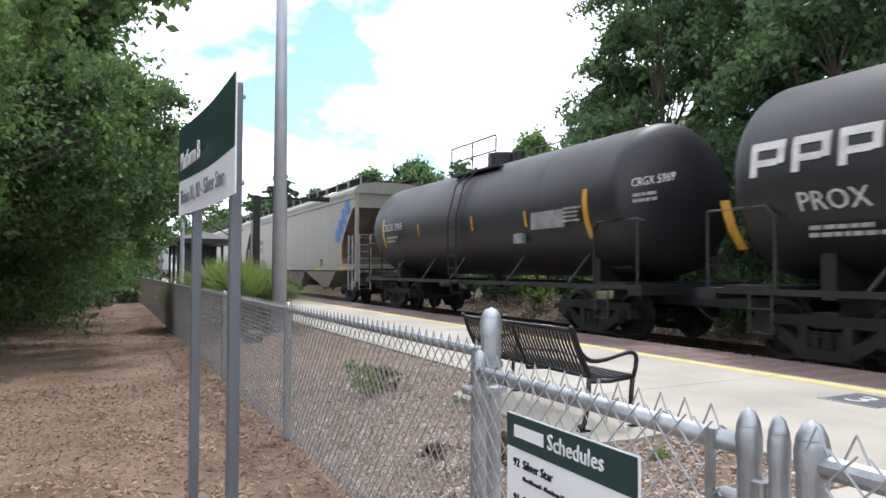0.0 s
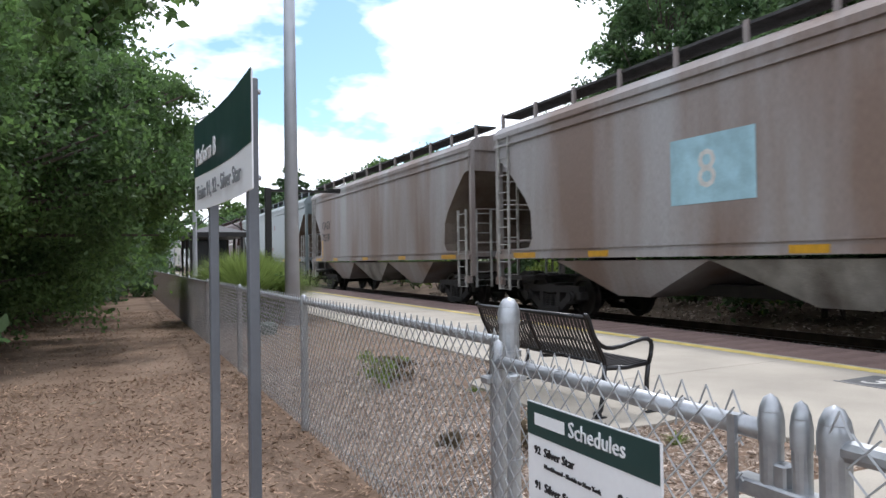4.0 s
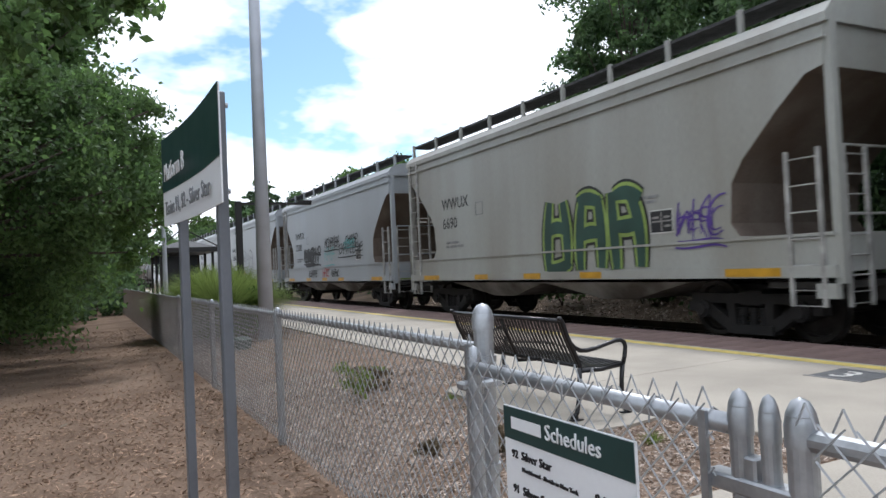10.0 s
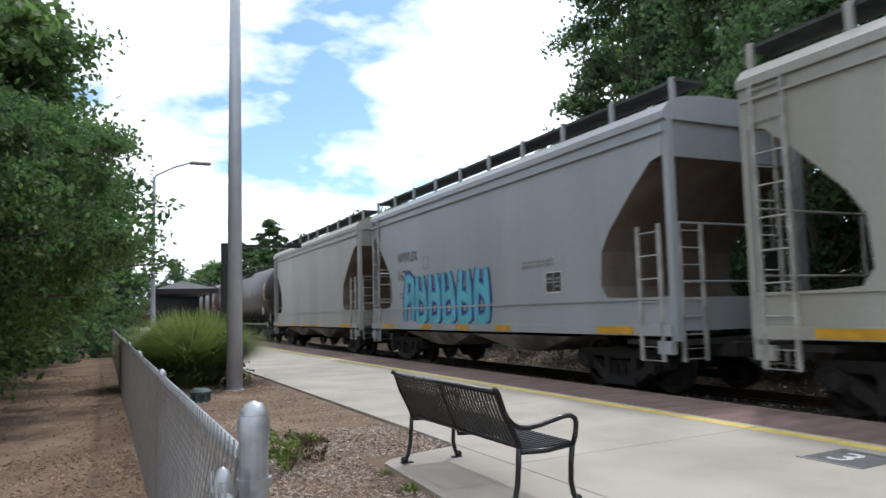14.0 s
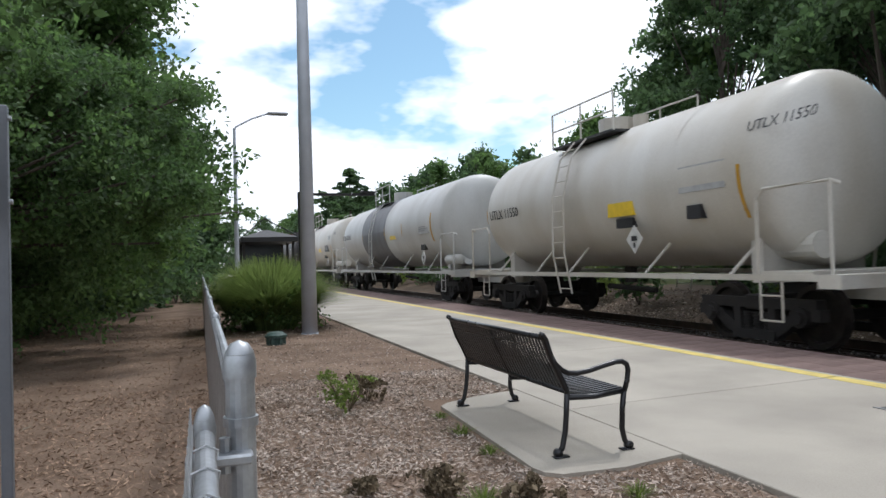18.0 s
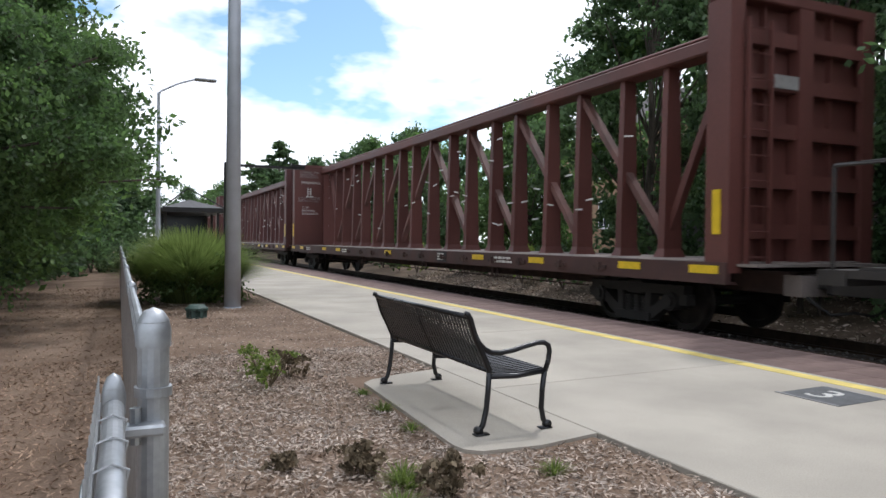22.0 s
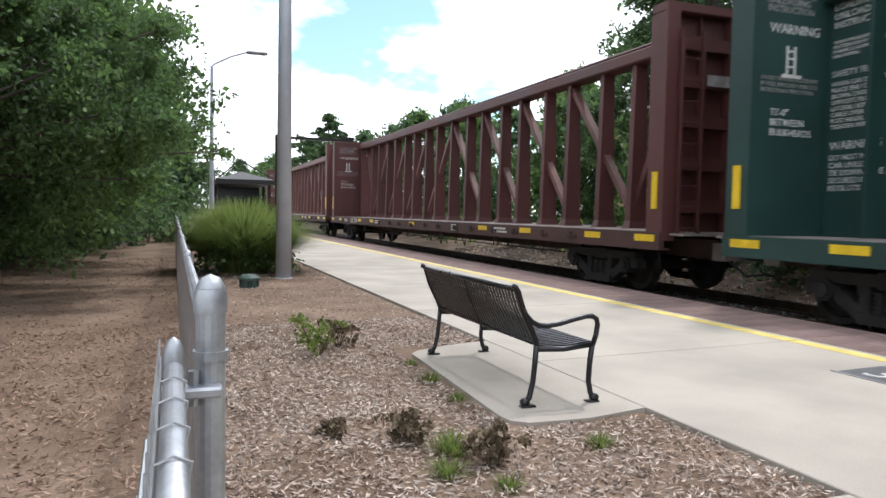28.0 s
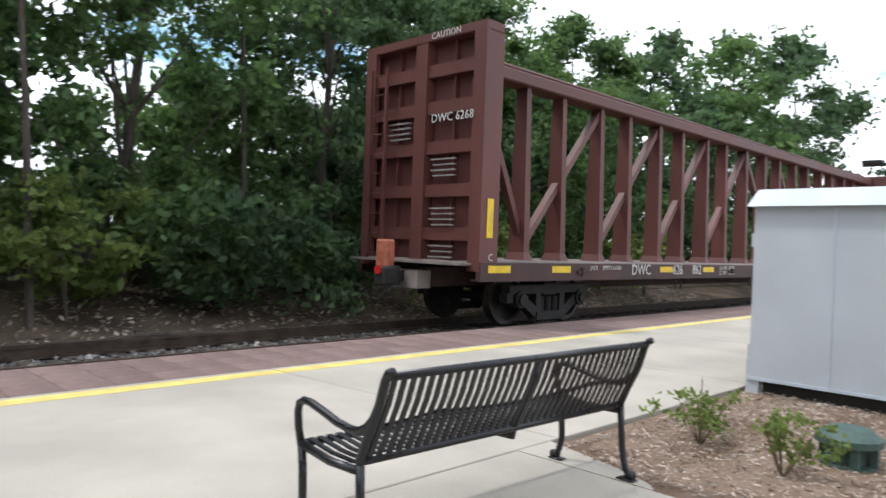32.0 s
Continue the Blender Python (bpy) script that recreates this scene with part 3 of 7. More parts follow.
def springs():
    bm = bmesh.new()
    for k in range(5):
        rod(bm, (0, 0, 0.27 + k * 0.055), (0, 0, 0.30 + k * 0.055), 0.082, n=10)
        rod(bm, (0, 0, 0.24 + k * 0.055), (0, 0, 0.29 + k * 0.055), 0.06, n=8)
    return bm


def truck(car, y):
    t = shared("truck", "bolster", lambda: boxes((-1.1, 1.1, -0.2, 0.2, 0.55, 0.78), (-0.35, 0.35, -0.3, 0.3, 0.75, 0.95), bevel=0.02), M_TRUCK, car, pose(0, y, 0))
    for s in (-1, 1):
        shared("side_frame", "frame%d" % s, side_frame, M_TRUCK, t, pose(s * 1.02, 0, 0, 0, 0, 0 if s < 0 else 180))
        if s < 0:
            for q in (-0.2, 0.0, 0.2):
                shared("spring", "spring", springs, M_TRUCK, t, pose(s * 1.02, q, 0), smooth=False)
        for a in (-1, 1):
            shared("wheel", "wheel", wheel_mesh, M_WHEEL, t, pose(s * 0.755, a * 0.89, 0.485, 0, 0, 180 if s > 0 else 0), smooth=False)
    for a in (-1, 1):
        shared("axle", "axle", lambda: rods(((-1.0, 0, 0), (1.0, 0, 0), 0.08)), M_TRUCK, t, pose(0, a * 0.89, 0.485))


def coupler(car, y, s):
    def make():
        bm = boxes((-0.09, 0.09, -0.1, 0.55, -0.09, 0.09), (-0.17, 0.13, 0.5, 0.82, -0.16, 0.16), (-0.22, -0.12, 0.62, 0.9, -0.14, 0.14), bevel=0.02)
        tube(bm, [(0.25, 0.1, 0), (0.28, 0.4, -0.25), (0.2, 0.65, -0.42), (0.05, 0.85, -0.38)], 0.022, 6)
        return bm
    shared("coupler", "coupler", make, M_TRUCK, car, pose(0, y, 0.86, 0, 0, 0 if s > 0 else 180))


def ladder(parent, x, y, z0, z1, along, mtl, w=0.42, rungs=8, name="ladder"):
    """An upright ladder; along is 'y' on a side, 'x' on an end."""
    bm = bmesh.new()
    e = Vector((0, 1, 0)) if along == "y" else Vector((1, 0, 0))
    c = Vector((x, y, 0))
    for s in (-0.5, 0.5):
        p = c + e * (s * w)
        box(bm, p.x - 0.025, p.x + 0.025, p.y - 0.025, p.y + 0.025, z0, z1)
    for k in range(rungs):
        z = z0 + 0.12 + (z1 - z0 - 0.24) * k / (rungs - 1)
        rod(bm, c - e * (w / 2) + Vector((0, 0, z)), c + e * (w / 2) + Vector((0, 0, z)), 0.012, n=5)
    return part(name, bm, mtl, parent)


def car_thing(name, label, s0, s1, group="cars of the goods train"):
    car = thing(name, label, "freight car", group)
    CARS.append((car, (s0 + s1) / 2))
    return car, (s1 - s0)


def hopper(s0, s1, label, mtl, ribs=False, bays=3, patches=True, roofcol=None):
    """A covered hopper: side sheets cut in a curve at the ends over the slope sheets."""
    car, ln = car_thing("hopper_car", label, s0, s1)
    h = ln / 2 - 0.75
    top = 4.62
    # the long cars have shallow sides over deep bays
    lift = 0.36 if bays == 3 and not ribs else 0.0
    # side outline; the cut-outs show the sloping end sheets behind
    cut = [(h, top), (h - 0.06, 3.95), (h - 0.32, 3.90), (h - 0.8, 3.5), (h - 1.4, 2.92), (h - 1.62, 2.6), (h - 1.67, 2.0), (h - 1.52, 1.80), (h - 0.9, 1.76), (h, 1.76), (h, 1.25 + lift)] if not ribs else [(h, top), (h - 0.15, 4.45), (h - 1.93, 2.89), (h - 1.93, 1.75)]
    out = cut + [(-a, b) for a, b in cut[::-1]]
    bm = bmesh.new()
    va = [bm.verts.new((-1.50, a, b)) for a, b in out]
    vb = [bm.verts.new((1.50, a, b)) for a, b in out]
    bm.faces.new(va)
    bm.faces.new(vb[::-1])
    for i in range(len(out)):
        j = (i + 1) % len(out)
        f = bm.faces.new((va[i], vb[i], vb[j], va[j]))
        k = min(i, len(out) - 2 - i)
        f.material_index = 1 if 1 <= k < len(cut) - 2 else 0
    bmesh.ops.recalc_face_normals(bm, faces=bm.faces)
    part("body", bm, [mtl, M_SLOPE if mtl != M_BROWN else M_UNDER2], car)
    # rounded roof
    bm = bmesh.new()
    prof = [(-1.54, 4.50), (-1.54, 4.62), (-1.40, 4.78), (-1.15, 4.88), (-0.6, 4.95), (0.6, 4.95), (1.15, 4.88), (1.40, 4.78), (1.54, 4.62), (1.54, 4.50)]
    if ribs:
        prof = [(-1.56, 4.55), (-1.56, 4.75), (-0.6, 4.86), (0.6, 4.86), (1.56, 4.75), (1.56, 4.55)]
    ra = [bm.verts.new((a, -h - 0.05, b)) for a, b in prof]
    rb = [bm.verts.new((a, h + 0.05, b)) for a, b in prof]
    bm.faces.new(ra)
    bm.faces.new(rb[::-1])
    for i in range(len(prof) - 1):
        bm.faces.new((ra[i], ra[i + 1], rb[i + 1], rb[i]))
    bmesh.ops.recalc_face_normals(bm, faces=bm.faces)
    part("roof", bm, roofcol or mtl, car)
    if not ribs:
        for s in (-1, 1):
            part("roof_rib", boxes((s * 1.52 - 0.03, s * 1.52 + 0.03, -h, h, 4.30, 4.34)), mtl, car)
            part("side_crease", boxes((s * 1.507 - 0.02, s * 1.507 + 0.02, -h + 0.02, h - 0.02, 1.735, 1.775)), mtl, car)
    # hatches and walkways on the roof
    part("hatch_coaming", boxes((-0.32, 0.32, -h + 0.6, h - 0.6, 4.93, 5.12)), M_GRATE, car)
    for s in (-1, 1):
        part("roof_walk", boxes((s * 0.98 - 0.28, s * 0.98 + 0.28, -h - 0.1, h + 0.1, 5.10, 5.15)), M_GRATE, car)
        n = max(6, round(ln / 1.7))
        for k in range(n + 1):
            shared("walk_bracket", "bracket" + mtl.name, lambda: boxes((-0.03, 0.03, -0.045, 0.045, 4.80, 5.18)), mtl, car, pose(s * 1.27, -h + 2 * h * k / n, 0))
    # sill and end frames
    for s in (-1, 1):
        if ribs:
            part("side_sill", boxes((s * 1.51 - 0.05, s * 1.51 + 0.05, -h + 1.93, h - 1.93, 1.74, 1.88)), mtl, car)
            for q in (-1, 1):
                part("corner_sill", boxes((s * 1.49 - 0.05, s * 1.49 + 0.05, min(q * h, q * (h - 2.3)), max(q * h, q * (h - 2.3)), 1.08, 1.36)), mtl, car)
                part("corner_gusset", boxes((s * 1.49 - 0.045, s * 1.49 + 0.045, q * (h - 2.1) - 0.2, q * (h - 2.1) + 0.2, 1.36, 1.76)), mtl, car)
            continue
        part("side_sill", boxes((s * 1.51 - 0.04, s * 1.51 + 0.04, -h, h, 1.18 + lift, 1.34 + lift * 0.9), (s * 1.49 - 0.05, s * 1.49 + 0.05, -h, -h + 0.3, 0.80, 1.1), (s * 1.49 - 0.05, s * 1.49 + 0.05, h - 0.3, h, 0.80, 1.1)), mtl, car)
    for s in (-1, 1):
        part("end_platform", boxes((-1.45, 1.45, s * h - (1.1 if s > 0 else 0.0), s * h + (0.0 if s > 0 else 1.1), 1.02, 1.12), (-0.5, 0.5, s * h - 0.25, s * h + 0.25, 0.7, 1.05)), M_UNDER, car)
        for q in (-1, 1):
            part("end_post", boxes((q * 1.42 - 0.06, q * 1.42 + 0.06, s * h - 0.06, s * h + 0.06, 1.1, 4.6)), mtl, car)
            ladder(car, q * 1.53, s * (h - 0.42), 0.5, 4.55 if q * s < 0 else 2.9, "y", M_LADDER if not ribs else mtl, 0.48, 10 if q * s < 0 else 7)
            ladder(car, q * 1.1, s * (h + 0.03), 0.55, 4.55 if q * s < 0 else 2.9, "x", M_LADDER if not ribs else mtl, 0.45, 9, "end_ladder")
        part("grab_rail", rods(((-1.3, s * (h + 0.02), 2.9), (1.3, s * (h + 0.02), 2.9), 0.018), ((-1.3, s * (h + 0.02), 2.0), (1.3, s * (h + 0.02), 2.0), 0.018), n=5), mtl, car)
        coupler(car, s * (h - 0.1), s)
        truck(car, s * (h - 1.75))
    bm = bmesh.new()
    bmesh.ops.create_cone(bm, cap_ends=True, segments=16, radius1=0.28, radius2=0.28, depth=0.05, matrix=pose(0.6, -h - 0.12, 2.2, 90, 0, 0))
    part("brake_wheel", bm, M_TRUCK, car)
    part("brake_tank", rods(((0.2, h - 1.9, 1.45), (1.1, h - 1.9, 1.45), 0.2), n=12), M_UNDER, car)
    # discharge bays under the sill
    m = h - 2.6
    for k in range(bays):
        a = -m + 2 * m * k / bays
        b = -m + 2 * m * (k + 1) / bays
        bm = bmesh.new()
        c = (a + b) / 2
        lo = [bm.verts.new(v) for v in ((-1.18, c - 0.45, 0.36), (1.18, c - 0.45, 0.36), (1.18, c + 0.45, 0.36), (-1.18, c + 0.45, 0.36))]
        zt = 1.76 if ribs else 1.12 + lift
        hi = [bm.verts.new(v) for v in ((-1.46, a, zt), (1.46, a, zt), (1.46, b, zt), (-1.46, b, zt))]
        bm.faces.new(lo[::-1])
        for i in range(4):
            bm.faces.new((lo[i], lo[(i + 1) % 4], hi[(i + 1) % 4], hi[i]))
        bmesh.ops.recalc_face_normals(bm, faces=bm.faces)
        part("discharge_bay", bm, M_UNDER2 if ribs or mtl == M_BROWN else mtl if lift and k % 2 == 0 else M_BAY, car)
        part("outlet_gate", boxes((-0.85, 0.85, c - 0.45, c + 0.45, 0.20, 0.30)), M_UNDER, car)
    part("centre_sill", boxes((-0.25, 0.25, -h, h, 0.62, 1.0)), M_UNDER, car)
    if ribs:
        for k in range(12):
            y = -h + 1.95 + (2 * h - 3.9) * k / 11
            for s in (-1, 1):
                part("side_rib", boxes((s * 1.53 - 0.05, s * 1.53 + 0.05, y - 0.05, y + 0.05, 1.76, 4.5)), mtl, car)
    if patches:
        for k, y in enumerate((-h + 1.3, -h + 5.0, 0.3, h - 4.2, h - 1.4) if not ribs else (-1.9, 2.8, 6.6)):
            part("reflector", boxes((-1.556, -1.548, y - 0.48, y + 0.48, 1.20 + lift, 1.32 + lift) if k in (0, 4) else (-1.556, -1.548, y - 0.32, y + 0.32, 1.20 + lift, 1.32 + lift)) if not ribs else boxes((-1.575, -1.50, y - 0.3, y + 0.3, 2.02, 2.26)), M_AMBER, car, "amber reflective patch")
    return car, h


def data_block(car, x, y, z):
    """A black stencilled panel with a pale rim and a few filled fields."""
    plate = part("stencil_plate", boxes((x - 0.003, x + 0.003, y - 0.25, y + 0.25, z - 0.18, z + 0.18)), M_PBLACK, car, "black stencilled data panel")
    part("plate_rim", boxes((x - 0.005, x - 0.001, y - 0.27, y + 0.27, z + 0.18, z + 0.20), (x - 0.005, x - 0.001, y - 0.27, y + 0.27, z - 0.20, z - 0.18), (x - 0.005, x - 0.001, y + 0.25, y + 0.27, z - 0.18, z + 0.18), (x - 0.005, x - 0.001, y - 0.27, y - 0.25, z - 0.18, z + 0.18)), M_PWHITE, car)
    for a, c, d, e in ((-0.02, 0.01, -0.16, 0.16), (-0.22, 0.22, -0.01, 0.015), (0.06, 0.2, 0.05, 0.09), (-0.2, -0.07, 0.05, 0.09), (-0.2, -0.07, -0.1, -0.06)):
        part("plate_print", boxes((x - 0.006, x - 0.004, y + a, y + c, z + d, z + e)), M_PFAINT, car)
    return plate


def graffiti(car, x, y, z, w, h, mats, seed):
    """Spray-painted letters: swollen, leaning strokes in a fill colour on a wider outline."""
    r = random.Random(seed)
    n = max(2, round(w / (0.62 * h)))
    lw = w / n
    for k in range(n):
        cy = y - w * (k + 0.5) / n
        tilt = r.uniform(-0.12, 0.2) * lw
        strokes = [[(cy + 0.30 * lw, z - 0.46 * h), (cy + 0.34 * lw, z), (cy + 0.22 * lw + tilt, z + 0.48 * h)]]
        kind = r.randrange(4)
        if kind != 2:
            strokes.append([(cy - 0.30 * lw, z - 0.44 * h), (cy - 0.36 * lw, z + r.uniform(-0.2, 0.2) * h), (cy - 0.20 * lw + tilt, z + 0.46 * h)])
        strokes.append([(cy + 0.32 * lw, z + r.uniform(-0.1, 0.1) * h), (cy, z + r.uniform(0.0, 0.25) * h), (cy - 0.34 * lw, z + r.uniform(-0.15, 0.15) * h)])
        if kind in (0, 2):
            strokes.append([(cy + 0.3 * lw, z + 0.42 * h), (cy, z + 0.5 * h), (cy - 0.36 * lw, z + 0.36 * h)])
        if kind in (1, 2, 3):
            strokes.append([(cy + 0.32 * lw, z - 0.42 * h), (cy, z - 0.5 * h), (cy - 0.4 * lw, z - 0.34 * h)])
        for li, m in enumerate(mats):
            bm = bmesh.new()
            wd = h * (0.165, 0.13, 0.085)[li]
            for si, p in enumerate(strokes):
                pts = []
                for i in range(9):
                    t = i / 8
                    pts.append(((1 - t) ** 2 * p[0][0] + 2 * t * (1 - t) * p[1][0] + t * t * p[2][0], (1 - t) ** 2 * p[0][1] + 2 * t * (1 - t) * p[1][1] + t * t * p[2][1]))
                dx = 0.004 * (li + 1) + 0.0006 * si + 0.0001 * k
                up, dn = [], []
                for i, (a, b) in enumerate(pts):
                    ta, tb = pts[min(i + 1, 8)], pts[max(i - 1, 0)]
                    d = Vector((ta[0] - tb[0], ta[1] - tb[1])).normalized()
                    ww = wd * (0.6 + 0.4 * math.sin(math.pi * (i + 1) / 10))
                    up.append(bm.verts.new((x - dx, a - d.y * ww, b + d.x * ww)))
                    dn.append(bm.verts.new((x - dx, a + d.y * ww, b - d.x * ww)))
                for i in range(8):
                    bm.faces.new((up[i], up[i + 1], dn[i + 1], dn[i]))
            part("graffiti_letter", bm, m, car)


def scrawl(car, x, y, z, w, h, m, seed, wd=0.025):
    """A thin sprayed tag: a row of slanted, looping letters."""
    r = random.Random(seed)
    bm = bmesh.new()
    n = max(3, round(w / (0.5 * h)))
    lw = w / n
    depth = 0.0

    def stroke(p):
        k = 10
        pts = []
        for i in range(k + 1):
            t = i / k
            a = [(1 - t) ** 3, 3 * t * (1 - t) ** 2, 3 * t * t * (1 - t), t ** 3]
            pts.append(Vector((x - 0.006 - depth, sum(q * c[0] for q, c in zip(a, p)), sum(q * c[1] for q, c in zip(a, p)))))
        prev = None
        for i, c in enumerate(pts):
            d = pts[min(i + 1, k)] - pts[max(i - 1, 0)]
            nrm = Vector((0, -d.z, d.y)).normalized() * wd * (0.55 + 0.45 * math.sin(math.pi * (i + 0.6) / (k + 1)))
            cur = (bm.verts.new(c + nrm), bm.verts.new(c - nrm))
            if prev:
                bm.faces.new((prev[0], cur[0], cur[1], prev[1]))
            prev = cur
    for k in range(n):
        cy = y - lw * (k + 0.5)
        hh = h * r.uniform(0.75, 1.1)

        def at(a, b):
            return cy - a * lw - 0.18 * b * lw, z + b * hh * 0.5
        stroke([at(-0.45, r.uniform(0.7, 1)), at(-0.5, 0.2), at(-0.4, -0.3), at(r.uniform(-0.5, -0.2), -1)])
        depth += 0.0003
        kind = r.randrange(4)
        if kind == 0:
            stroke([at(-0.5, 0.8), at(0.7, 1.2), at(0.6, -0.3), at(-0.45, -0.1)])
        elif kind == 1:
            stroke([at(-0.4, -0.9), at(0.1, 0.2), at(0.2, 1.3), at(0.45, -0.9)])
        elif kind == 2:
            stroke([at(0.45, 0.8), at(-0.9, 0.9), at(-0.8, -1.4), at(0.45, -0.6)])
        else:
            stroke([at(0.5, 0.9), at(-0.1, 0.3), at(-0.3, 0.1), at(0.55, -0.9)])
        depth += 0.0003
        if r.random() < 0.6:
            stroke([at(-0.5, r.uniform(-0.2, 0.2)), at(0.0, 0.3), at(0.2, -0.2), at(0.6, r.uniform(-0.1, 0.3))])
            depth += 0.0003
    stroke([(y + 0.05 * w, z - 0.62 * h), (y - 0.4 * w, z - 0.72 * h), (y - 0.7 * w, z - 0.5 * h), (y - w, z - 0.66 * h)])
    part("spray_tag", bm, m, car)


def tank(s0, s1, label, mtl, r_=1.53, cz=2.76, rail_mat=None, band=None, stripes=None, inset=0.0, mid=0.0):
    car, ln = car_thing("tank_car", label, s0, s1)
    h = ln / 2 - 0.85
    rail_mat = rail_mat or mtl
    bm = bmesh.new()
    n = 40
    hl = h - 0.12 - inset
    prof = [(-hl, 0.0)] + [(-hl + 0.6 - 0.6 * math.cos(a), r_ * math.sin(a)) for a in [math.pi / 2 * k / 8 for k in range(1, 9)]]
    prof += [(-hl + 0.6 + (2 * hl - 1.2) * k / 6, r_) for k in range(1, 6)]
    prof += [(-a, b) for a, b in prof[8::-1]]
    rings = []
    for y, r in prof:
        rings.append([bm.verts.new((r * math.cos(2 * math.pi * k / n), y, cz + r * math.sin(2 * math.pi * k / n))) for k in range(n)] if r > 0.001 else [bm.verts.new((0, y, cz))])
    for a, b in zip(rings, rings[1:]):
        for k in range(n):
            vs = []
            for v in (a[k % len(a)], b[k % len(b)], b[(k + 1) % len(b)], a[(k + 1) % len(a)]):
                if v not in vs:
                    vs.append(v)
            bm.faces.new(vs)
    bmesh.ops.recalc_face_normals(bm, faces=bm.faces)
    part("tank_shell", bm, mtl, car, smooth=True)

    def hoop(y0, y1, rr, m, name, a0=0.0, a1=360.0, label=""):
        bm = bmesh.new()
        k = max(6, int((a1 - a0) / 9))
        prev = None
        for i in range(k + 1):
            a = radians(a0 + (a1 - a0) * i / k)
            cur = [bm.verts.new((-rr * math.cos(a), y, cz + rr * math.sin(a))) for y in (y0, y1)]
            if prev:
                bm.faces.new((prev[0], cur[0], cur[1], prev[1]))
            prev = cur
        return part(name, bm, m, car, label, smooth=True)
    for y in (-hl * 0.55, mid - 0.35, mid - 0.2, hl * 0.55):
        hoop(y - 0.03, y + 0.03, r_ + 0.006, mtl, "weld_band")
    if band:
        hoop(band[0], band[1], r_ + 0.01, band[2], "paint_band", label="dark grey stained band round the tank")
    if stripes is not False:
        for y, a0, a1, w in stripes or ((-hl + 0.85, -18, 18, 0.09), (-hl * 0.45, -6, 6, 0.05), (-0.8, -5, 5, 0.05), (hl * 0.4, -5, 5, 0.05), (hl - 0.9, -8, 8, 0.05)):
            hoop(y - w, y + w, r_ + 0.008, M_AMBER, "reflector_stripe", a0, a1, "amber reflective stripe")
    # manway platform, dome and rails
    part("manway_dome", rods(((0, mid + 0.15, cz + r_ - 0.1), (0, mid + 0.15, cz + r_ + 0.35), 0.42), ((0, mid - 0.75, cz + r_ - 0.1), (0, mid - 0.75, cz + r_ + 0.28), 0.16), ((0.2, mid + 0.95, cz + r_ - 0.1), (0.2, mid + 0.95, cz + r_ + 0.22), 0.13), n=14), rail_mat, car)
    part("top_platform", boxes((-1.05, -0.5, mid - 1.3, mid + 1.3, cz + 1.28, cz + 1.33), (0.5, 1.05, mid - 1.3, mid + 1.3, cz + 1.28, cz + 1.33)), M_GRATE, car)
    for s in (-1, 1):
        bm = bmesh.new()
        for y in (mid - 1.3, mid, mid + 1.3):
            rod(bm, (s * 1.03, y, cz + 1.3), (s * 1.03, y, cz + 2.1), 0.022, n=6)
        for z in (1.7, 2.1):
            rod(bm, (s * 1.03, mid - 1.3, cz + z), (s * 1.03, mid + 1.3, cz + z), 0.022, n=6)
        part("top_railing", bm, rail_mat, car)
        # side ladder curved over the shell, straight here
        bm = bmesh.new()
        for q in (mid - 0.25, mid + 0.25):
            tube(bm, [(s * 1.5, q, 0.65), (s * 1.66, q, 1.5), (s * 1.66, q, cz), (s * 1.42, q, cz + 0.9), (s * 1.05, q, cz + 1.3)], 0.022, 6)
        for k in range(10):
            z = 0.75 + k * 0.33
            xx = 1.52 + 0.14 * min(1, (z - 0.75) / 0.8) if z < cz else 1.66 - 0.28 * (z - cz)
            rod(bm, (s * xx, mid - 0.25, z), (s * xx, mid + 0.25, z), 0.013, n=5)
        part("side_ladder", bm, rail_mat, car)
        # running sill pipe with stays
        bm = bmesh.new()
        box(bm, s * 1.45 - 0.035, s * 1.45 + 0.035, -h, h, 1.01, 1.10)
        for y in (-h * 0.7, -h * 0.35, 0.6, h * 0.35, h * 0.7):
            rod(bm, (s * 1.45, y, 1.05), (s * 1.12, y - 0.35, cz - 1.05), 0.025, n=5)
        part("side_rail", bm, rail_mat, car)
    for s in (-1, 1):
        part("end_sill", boxes((-1.5, 1.5, s * h - 0.18, s * h + 0.18, 0.92, 1.1), (-0.3, 0.3, s * h - 0.9, s * h + 0.9, 0.72, 1.05), (-1.45, 1.45, s * (h - 0.75) - 0.45, s * (h - 0.75) + 0.45, 1.10, 1.14)), rail_mat, car)
        part("saddle", boxes((-1.0, 1.0, s * (h - 1.75) - 0.12, s * (h - 1.75) + 0.12, 0.95, 2.0)), mtl, car)
        for q in (-1, 1):
            bm = bmesh.new()
            tube(bm, [(q * 1.45, s * (h - 1.25), 1.1), (q * 1.45, s * (h - 1.25), 2.15), (q * 1.45, s * (h - 1.1), 2.3), (q * 1.45, s * h, 2.3), (q * 1.35, s * (h + 0.08), 2.25)], 0.028, 6)
            rod(bm, (q * 1.45, s * (h + 0.02), 1.1), (q * 1.45, s * (h + 0.02), 2.3), 0.025, n=6)
            part("end_railing", bm, rail_mat, car)
            bm = bmesh.new()
            for z in (0.45, 0.8):
                rod(bm, (q * 1.47, s * (h - 1.2), z), (q * 1.47, s * (h - 0.8), z), 0.016, n=5)
            for y in (-1.2, -0.8):
                rod(bm, (q * 1.47, s * (h + y), 0.45), (q * 1.47, s * (h + y), 1.1), 0.018, n=5)
            part("sill_step", bm, rail_mat, car)
        coupler(car, s * (h + 0.0), s)
        truck(car, s * (h - 1.75))
